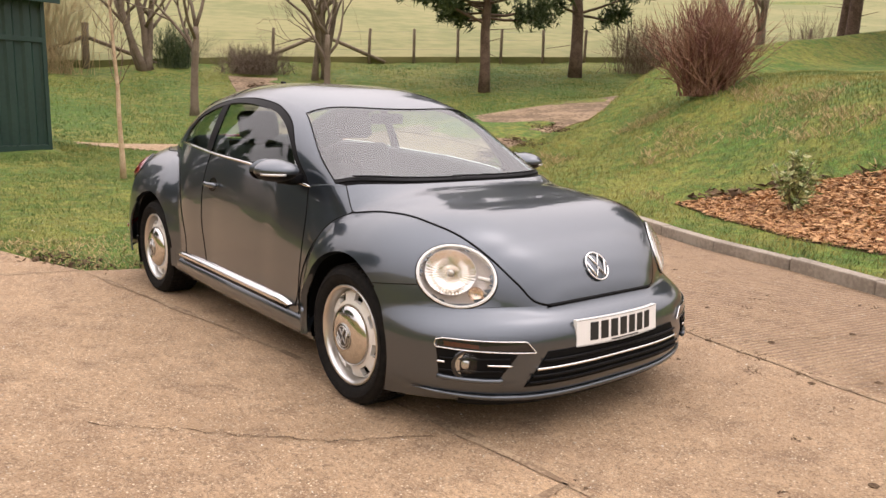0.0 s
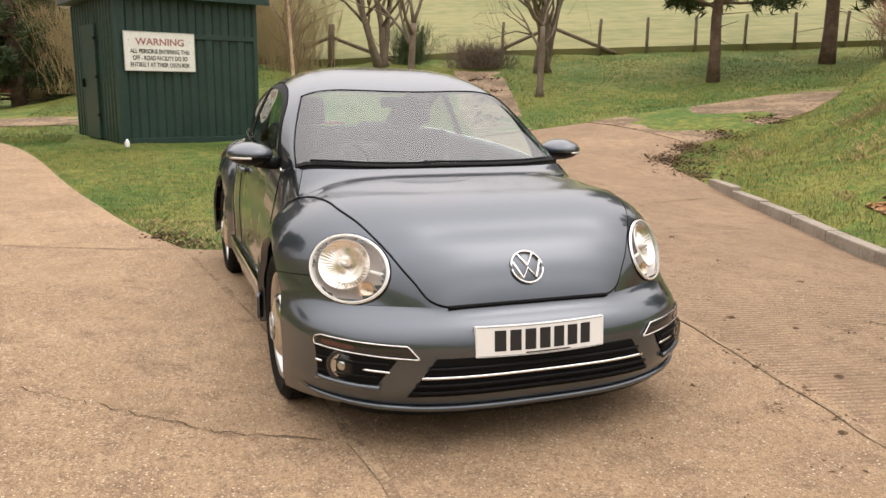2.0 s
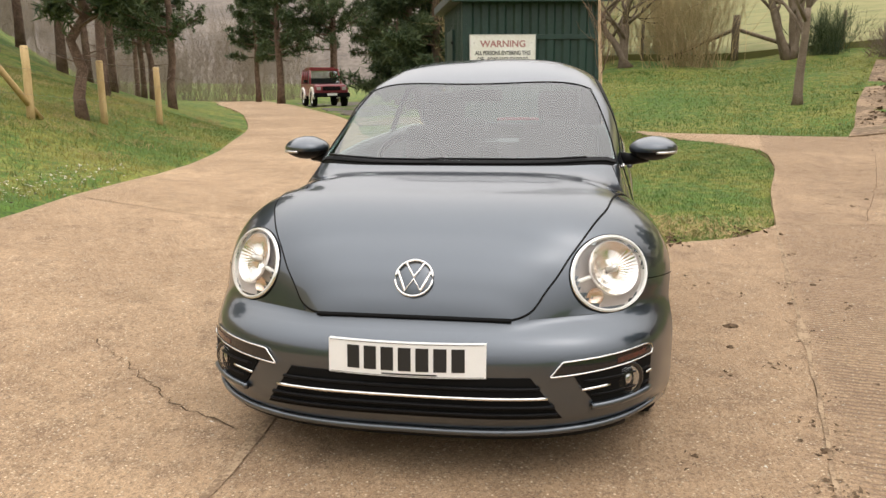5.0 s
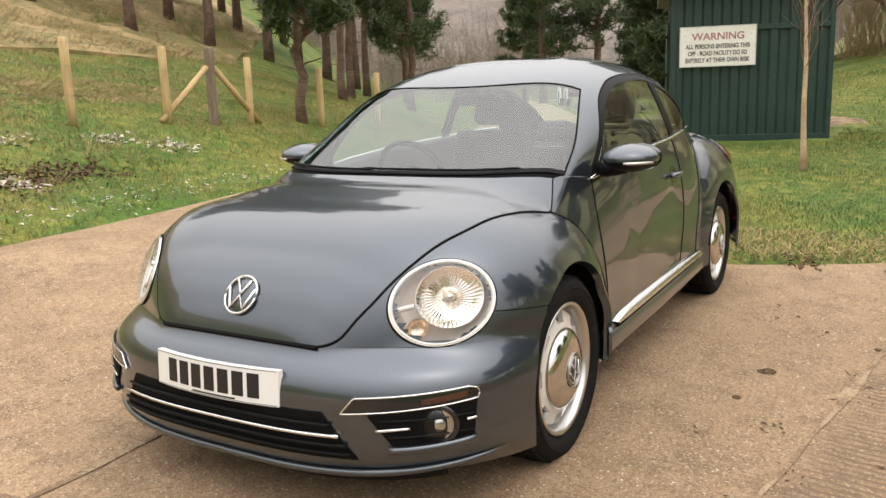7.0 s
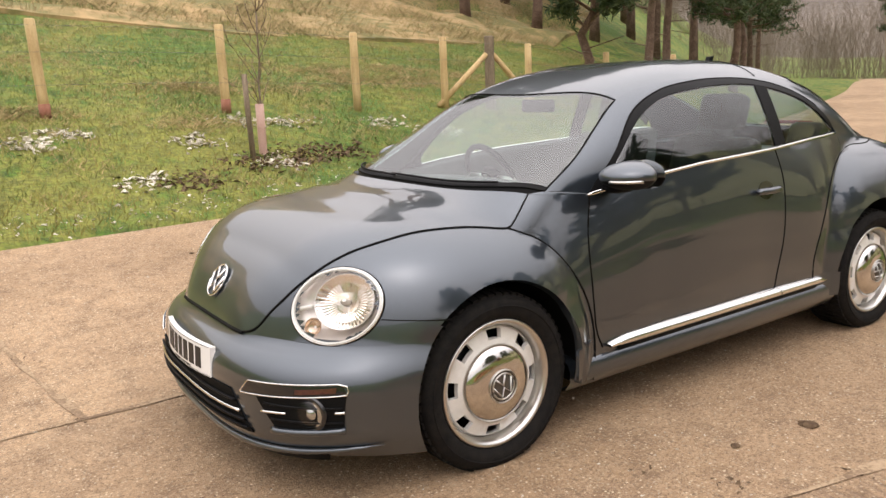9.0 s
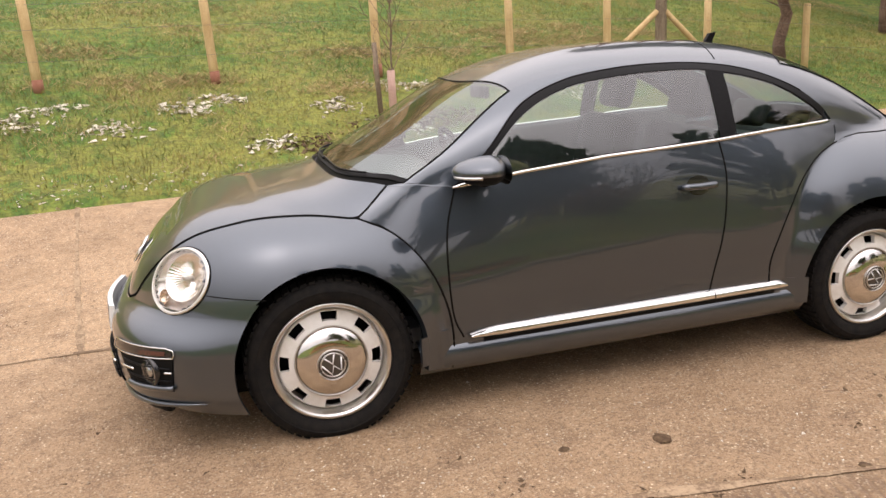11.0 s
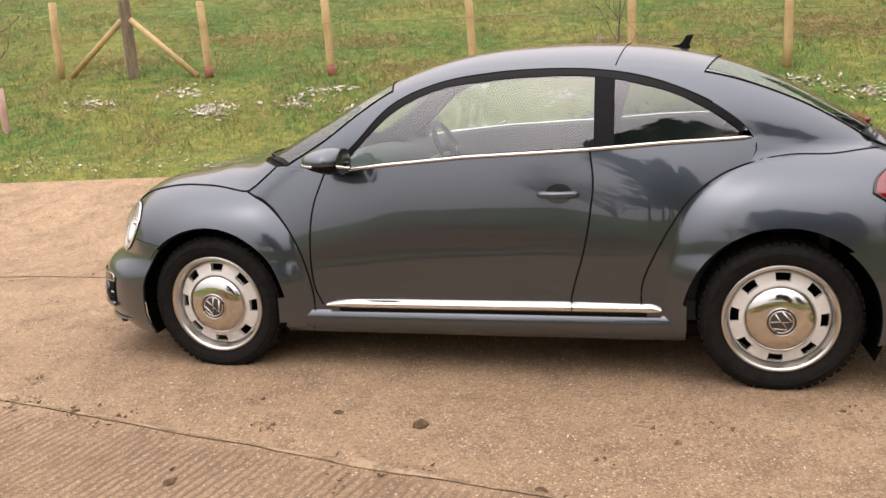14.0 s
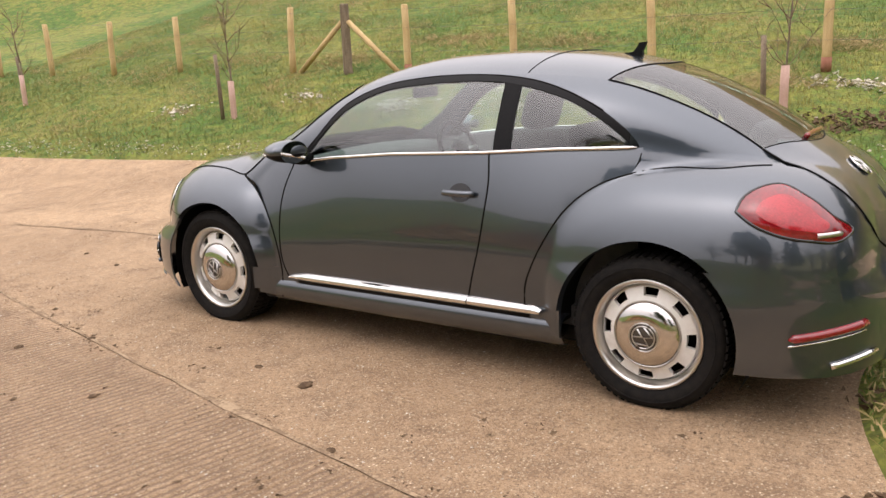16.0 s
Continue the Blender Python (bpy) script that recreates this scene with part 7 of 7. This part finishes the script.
# thin winding cracks in the slabs
for pts in ([(1.0, -1.9), (1.35, -1.45), (1.6, -1.15), (1.8, -0.75)], [(1.75, 1.45), (1.95, 1.9), (2.25, 2.5), (2.5, 3.0)], [(-3.2, 3.0), (-5.5, 3.8), (-8.2, 4.6), (-10.5, 5.2)], [(-4.6, 4.6), (-4.9, 3.9), (-5.0, 3.2)]):
    C = smooth_line(pts, 40)
    C = C + rng.normal(0, 0.012, C.shape)
    w = rng.uniform(0.001, 0.0045, len(C))
    T = np.gradient(C, axis=0)
    N = np.stack([-T[:, 1], T[:, 0]], 1) / np.linalg.norm(T, axis=1, keepdims=True)
    V = np.concatenate([C + N * w[:, None], C - N * w[:, None]], 0)
    z = ground_height(V[:, 0], V[:, 1]) + 0.0052
    k = len(C)
    ck = add("crack", np.c_[V, z], [(i, i + 1, k + i + 1, k + i) for i in range(k - 1)], SOIL, road, smooth=False)

# red-stemmed bush
def shrub(x, y, height, spread, stems, mat, seed, name, label, fan=0.5):
    rng = np.random.default_rng(seed)
    T = thing(name, label, "bush", at=(x, y, float(ground_height(x, y)) - 0.05))
    pieces, side_twigs = [], []
    for i in range(stems):
        a, lean = rng.uniform(0, 2 * np.pi), abs(rng.normal(0, fan))
        d = np.array([math.cos(a) * lean, math.sin(a) * lean, 1.0])
        d /= np.linalg.norm(d)
        L = height * rng.uniform(0.55, 1.1)
        p = np.array([rng.normal(0, spread * 0.22), rng.normal(0, spread * 0.22), 0])
        pts = [p]
        for s in range(5):
            d = d + rng.normal(0, 0.1, 3) + np.array([0, 0, 0.05])
            d /= np.linalg.norm(d)
            pts.append(pts[-1] + d * L / 5)
        pieces.append(tube(pts, np.linspace(0.010, 0.0035, 6), 3, caps=False))
        for b in range(3):
            j = rng.integers(2, 5)
            e = d + rng.normal(0, 0.5, 3)
            e /= np.linalg.norm(e)
            side_twigs.append(tube([pts[j], pts[j] + e * L * 0.16, pts[j] + e * L * 0.3 + np.array([0, 0, 0.05])], [0.005, 0.004, 0.0025], 3, caps=False))
    tagged(add("stem_mass", *merged(pieces), mat, T), kind="stuff")
    tagged(add("twig_mass", *merged(side_twigs), mat, T), kind="stuff")
    return T


shrub(-4.3, 10.1, 1.65, 0.75, 560, RED_TWIG, 31, "red_stem_bush", "leafless red-stemmed bush on top of the grass bank", 0.62)
shrub(-14.6, 21.5, 1.9, 2.2, 260, TWIG, 32, "bare_bush", "brownish bare bush on the slope")
shrub(-11.5, 27.5, 2.0, 1.2, 90, TWIG, 33, "bare_bush", "thin bare shrub behind the bank")
shrub(-21.6, 9.6, 1.0, 2.0, 520, BARK, 34, "brush_pile", "heap of cut dark brushwood by the field fence", 1.5)
shrub(-24.2, 7.9, 1.5, 1.3, 240, NEEDLES, 35, "evergreen_shrub", "small dark evergreen shrub at the fence")
for i, (x, y) in enumerate(((-25, -3.0), (-26.5, 0.2), (-24.2, 3.6), (-27, 3.0), (-28, -5))):
    shrub(x, y, 3.6, 2.6, 260, STRAW, 90 + i, "tan_thicket", "thicket of tan bare stems behind the shed")

# far thickets; their haze is only the paled twig colour
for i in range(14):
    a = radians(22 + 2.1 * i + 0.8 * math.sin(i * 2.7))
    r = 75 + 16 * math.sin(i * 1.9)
    shrub(3 - r * math.cos(a), 1 - r * math.sin(a), 6.5 + 1.5 * math.sin(i * 1.1), 7.0, 260, HAZE_TWIG, 150 + i, "bare_thicket", "thicket of leafless trees across the valley, brown paled as if by haze", 0.4)
# variegated shrub in the bed
laurel = thing("variegated_shrub", "small variegated evergreen shrub in the bark mulch", "bush", at=(-0.05, 5.47, float(ground_height(-0.05, 5.47))))
rng = np.random.default_rng(41)
stems, leaves = [], []
for i in range(60):
    a, lean = rng.uniform(0, 2 * np.pi), abs(rng.normal(0, 0.32))
    tip = np.array([math.cos(a) * lean * 0.45, math.sin(a) * lean * 0.45, rng.uniform(0.35, 0.72) - 0.25 * lean])
    stems.append(tube([(0, 0, 0), tuple(tip * 0.5 + np.array([0, 0, 0.05])), tuple(tip)], [0.006, 0.005, 0.002], 4, caps=False))
    for k in range(22):
        c = tip * rng.uniform(0.35, 1.0) + rng.normal(0, 0.015, 3)
        d = rng.normal(0, 1, 3) * np.array([1, 1, 0.6]) + np.array([0, 0, 0.3])
        d /= np.linalg.norm(d)
        s = np.cross(d, rng.normal(0, 1, 3))
        s /= np.linalg.norm(s)
        L = rng.uniform(0.05, 0.09)
        leaves.append([c, c + d * L * 0.5 + s * L * 0.2, c + d * L, c + d * L * 0.5 - s * L * 0.2])
add("stems", *merged(stems), BARK, laurel).name = "stem"
tagged(soup("foliage", np.array(leaves), 4, LEAF, laurel), "green leaves edged with cream", kind="stuff")


# saplings in guards on the bank
def sapling(tx, ty, sx, sy, stake_h, tree_h, seed):
    rng = np.random.default_rng(seed)
    g = thing("tree_guard", "pale pink plastic tree guard standing on the bank", "tree guard", "guards on the bank", at=(tx, ty, float(ground_height(tx, ty)) - 0.03))
    prof = [(0.045, 0.0), (0.046, 0.3), (0.045, 0.58), (0.041, 0.58), (0.041, 0.3), (0.041, 0.0)]
    V, F = lathe(prof, 14)
    add("tube", [(x, z, y) for x, y, z in V], F, TUBE, g)
    s = thing("stake", "rough timber stake beside a tree guard", "stake", "stakes on the bank", at=(sx, sy, float(ground_height(sx, sy)) - 0.05))
    add("shaft", *tube([(0, 0, 0), (0.02, 0, stake_h * 0.6), (0.03, 0.01, stake_h)], [0.032, 0.03, 0.028], 7), OLD_WOOD, s)
    T = thing("sapling", "thin bare sapling growing out of a tree guard", "tree", "saplings on the bank", at=(tx, ty, float(ground_height(tx, ty))))
    limbs, tips = [], []
    pts = [np.array([0, 0, 0.02])]
    for i in range(6):
        pts.append(pts[-1] + np.array([rng.normal(0, 0.02), rng.normal(0, 0.02), tree_h / 6]))
    for i in range(2, 7):
        for k in range(3):
            a = rng.uniform(0, 2 * np.pi)
            branch_system(rng, pts[i], np.array([math.cos(a) * 0.6, math.sin(a) * 0.6, 0.9]), tree_h * 0.3, 0.007, 1, limbs, tips, 0.5, 0.2, 3)
    add("trunk", *tube(pts, np.linspace(0.014, 0.006, 7), 6), BARK, T)
    tagged(add("twig_mass", *merged([tube(p, np.maximum(r, 0.0025), 3, caps=False) for p, r in limbs + tips]), TWIG, T), kind="stuff")


sapling(-0.42, -5.5, -0.25, -5.36, 0.95, 1.5, 51)
sapling(7.12, -4.5, 7.3, -4.44, 1.0, 1.6, 52)
sapling(12.9, -4.5, 13.2, -4.65, 0.9, 1.5, 53)
lamp_white = thing("water_bottle", "small white plastic bottle at the shed corner", "bottle", at=(-9.3, -1.62, float(ground_height(-9.3, -1.62))))
V, F = lathe([(0.0, 0.0), (0.036, 0.0), (0.04, 0.015), (0.04, 0.09), (0.022, 0.12), (0.015, 0.135), (0.0, 0.135)], 14)
add("bottle_body", [(x, z, y) for x, y, z in V], F, PLATE_WHITE, lamp_white)


# ---- the red off-roader by the road ----
def off_roader(x, y, turn):
    J = thing("off_road_car", "faded red short off-road car with pale wheel arches, parked on gravel", "car", at=(x, y, float(ground_height(x, y)) + 0.02), turn=turn)

    def bevelled(name, dims, mat, bev, label="", parent=J):
        bm = boxed(*dims)
        bmesh.ops.bevel(bm, geom=bm.edges[:], offset=bev, segments=2, affect="EDGES")
        return part(name, bm, mat, parent, label)

    bm = bmesh.new()
    prof = [(-1.85, 0.5), (-1.88, 1.0), (-1.8, 1.08), (0.55, 1.08), (1.75, 1.02), (1.82, 0.95), (1.82, 0.5)]
    rows = [[bm.verts.new((px, s * w, pz)) for px, pz in prof] for s, w in ((-1, 0.80), (1, 0.80))]
    bm.faces.new(rows[0]), bm.faces.new(rows[1][::-1])
    for i in range(len(prof)):
        bm.faces.new((rows[0][i], rows[1][i], rows[1][(i + 1) % 7], rows[0][(i + 1) % 7]))
    bmesh.ops.bevel(bm, geom=bm.edges[:], offset=0.03, segments=2, affect="EDGES")
    part("body", bm, RED_CAR, J)
    for s in (-1, 1):
        for px, pz, qx, qz in ((0.5, 1.08, 0.22, 1.72), (-0.45, 1.08, -0.45, 1.72), (-1.8, 1.08, -1.72, 1.72), (-1.1, 1.08, -1.1, 1.72)):
            add("pillar", *tube([(px, s * 0.76, pz), (qx, s * 0.68, qz)], 0.045, 6), RED_CAR, J)
        V = [(0.44, s * 0.745, 1.1), (-1.76, s * 0.745, 1.1), (-1.7, s * 0.675, 1.7), (0.2, s * 0.675, 1.7)]
        add("side_window", V, [(0, 1, 2, 3)], GLOSS_BLACK, J, smooth=False)
        for wx in (1.18, -1.15):
            ring = [(wx + 0.47 * math.cos(a), s * 0.82, 0.42 + 0.47 * math.sin(a)) for a in np.linspace(-0.1, math.pi + 0.1, 14)]
            add("wheel_arch", *tube(ring, 0.06, 6), SIGN_WHITE, J, "pale wheel-arch flare")
            wheel_ = add("wheel", *placed(lathe([(0.0, 0.02), (0.2, 0.02), (0.22, 0.06), (0.34, 0.09), (0.385, 0.04), (0.385, -0.14), (0.2, -0.16)], 28), pose(wx, s * 0.76, 0.385, 0, 0, 0 if s > 0 else 180)), RUBBER, J, "chunky black tyre")
            add("rim", *placed(lathe([(0.0, 0.05), (0.08, 0.06), (0.1, 0.035), (0.2, 0.03), (0.22, 0.065)], 24), pose(wx, s * 0.76, 0.385, 0, 0, 0 if s > 0 else 180)), SATIN, wheel_)
        bevelled("mirror", (0.30, 0.40, s * 0.93 - 0.09, s * 0.93 + 0.09, 1.12, 1.28), BLACK, 0.02)
        bevelled("headlamp", (1.81, 1.84, s * 0.6 - 0.1, s * 0.6 + 0.1, 0.78, 0.92), REFLECTOR, 0.01)
    add("windscreen", [(0.5, -0.68, 1.12), (0.5, 0.68, 1.12), (0.26, 0.62, 1.68), (0.26, -0.62, 1.68)], [(0, 1, 2, 3)], TINTED, J, smooth=False)
    bevelled("roof", (-1.78, 0.28, -0.72, 0.72, 1.7, 1.8), RED_CAR, 0.035)
    bevelled("roof_rack", (-1.6, -0.2, -0.62, 0.62, 1.82, 1.87), RED_CAR, 0.012)
    bevelled("grille", (1.81, 1.845, -0.42, 0.42, 0.76, 0.94), BLACK, 0.01, "black grille")
    bevelled("front_bumper", (1.8, 1.98, -0.85, 0.85, 0.46, 0.66), BLACK, 0.03, "black bumper")
    bevelled("number_plate", (1.98, 1.99, -0.24, 0.24, 0.53, 0.64), PLATE_WHITE, 0.003)
    bevelled("interior", (-1.5, 0.3, -0.66, 0.66, 0.9, 1.35), SEAT, 0.05)
    return J


off_roader(-33.8, -12.5, 30)

# far machinery beside the pines
tractor = thing("parked_machine", "small red and white machine parked behind the pines", "machine", at=(-46, -8.5, float(ground_height(-46, -8.5))))
part("chassis", rounded_block(-1.6, 1.6, -0.8, 0.8, 0.4, 1.0, 0.1), RED_CAR, tractor)
part("cab", rounded_block(-0.9, 0.5, -0.7, 0.7, 1.0, 2.1, 0.1), SIGN_WHITE, tractor)
for wx in (-1.0, 1.0):
    for s in (-1, 1):
        add("wheel", *placed(lathe([(0.0, 0.05), (0.3, 0.08), (0.42, 0.05), (0.42, -0.1)], 20), pose(wx, s * 0.85, 0.42, 0, 0, 0 if s > 0 else 180)), RUBBER, tractor)

# trees behind the camera that show in the paint and glass
for i, (x, y, h) in enumerate(((-8.4, 24.0, 13.5), (-10.6, 28.0, 14.0), (-5.0, 22.5, 12.5), (-3.4, 20.0, 12.0), (-1.6, 23.0, 12.5), (-6.6, 27.0, 13.5))):
    pine(x, y, h, 0.22, 120 + i, "tall dark pine behind the kerbside bank", 0.25, 0.24, 3000, 0.34)
bare_tree(0.8, 14.5, 4.2, 0.07, 131, "leafless tree on top of the kerbside bank", 2, 4, 4)
bare_tree(-9.0, 20.0, 7.5, 0.13, 132, "leafless tree beside the climbing track", 2, 4, 4)
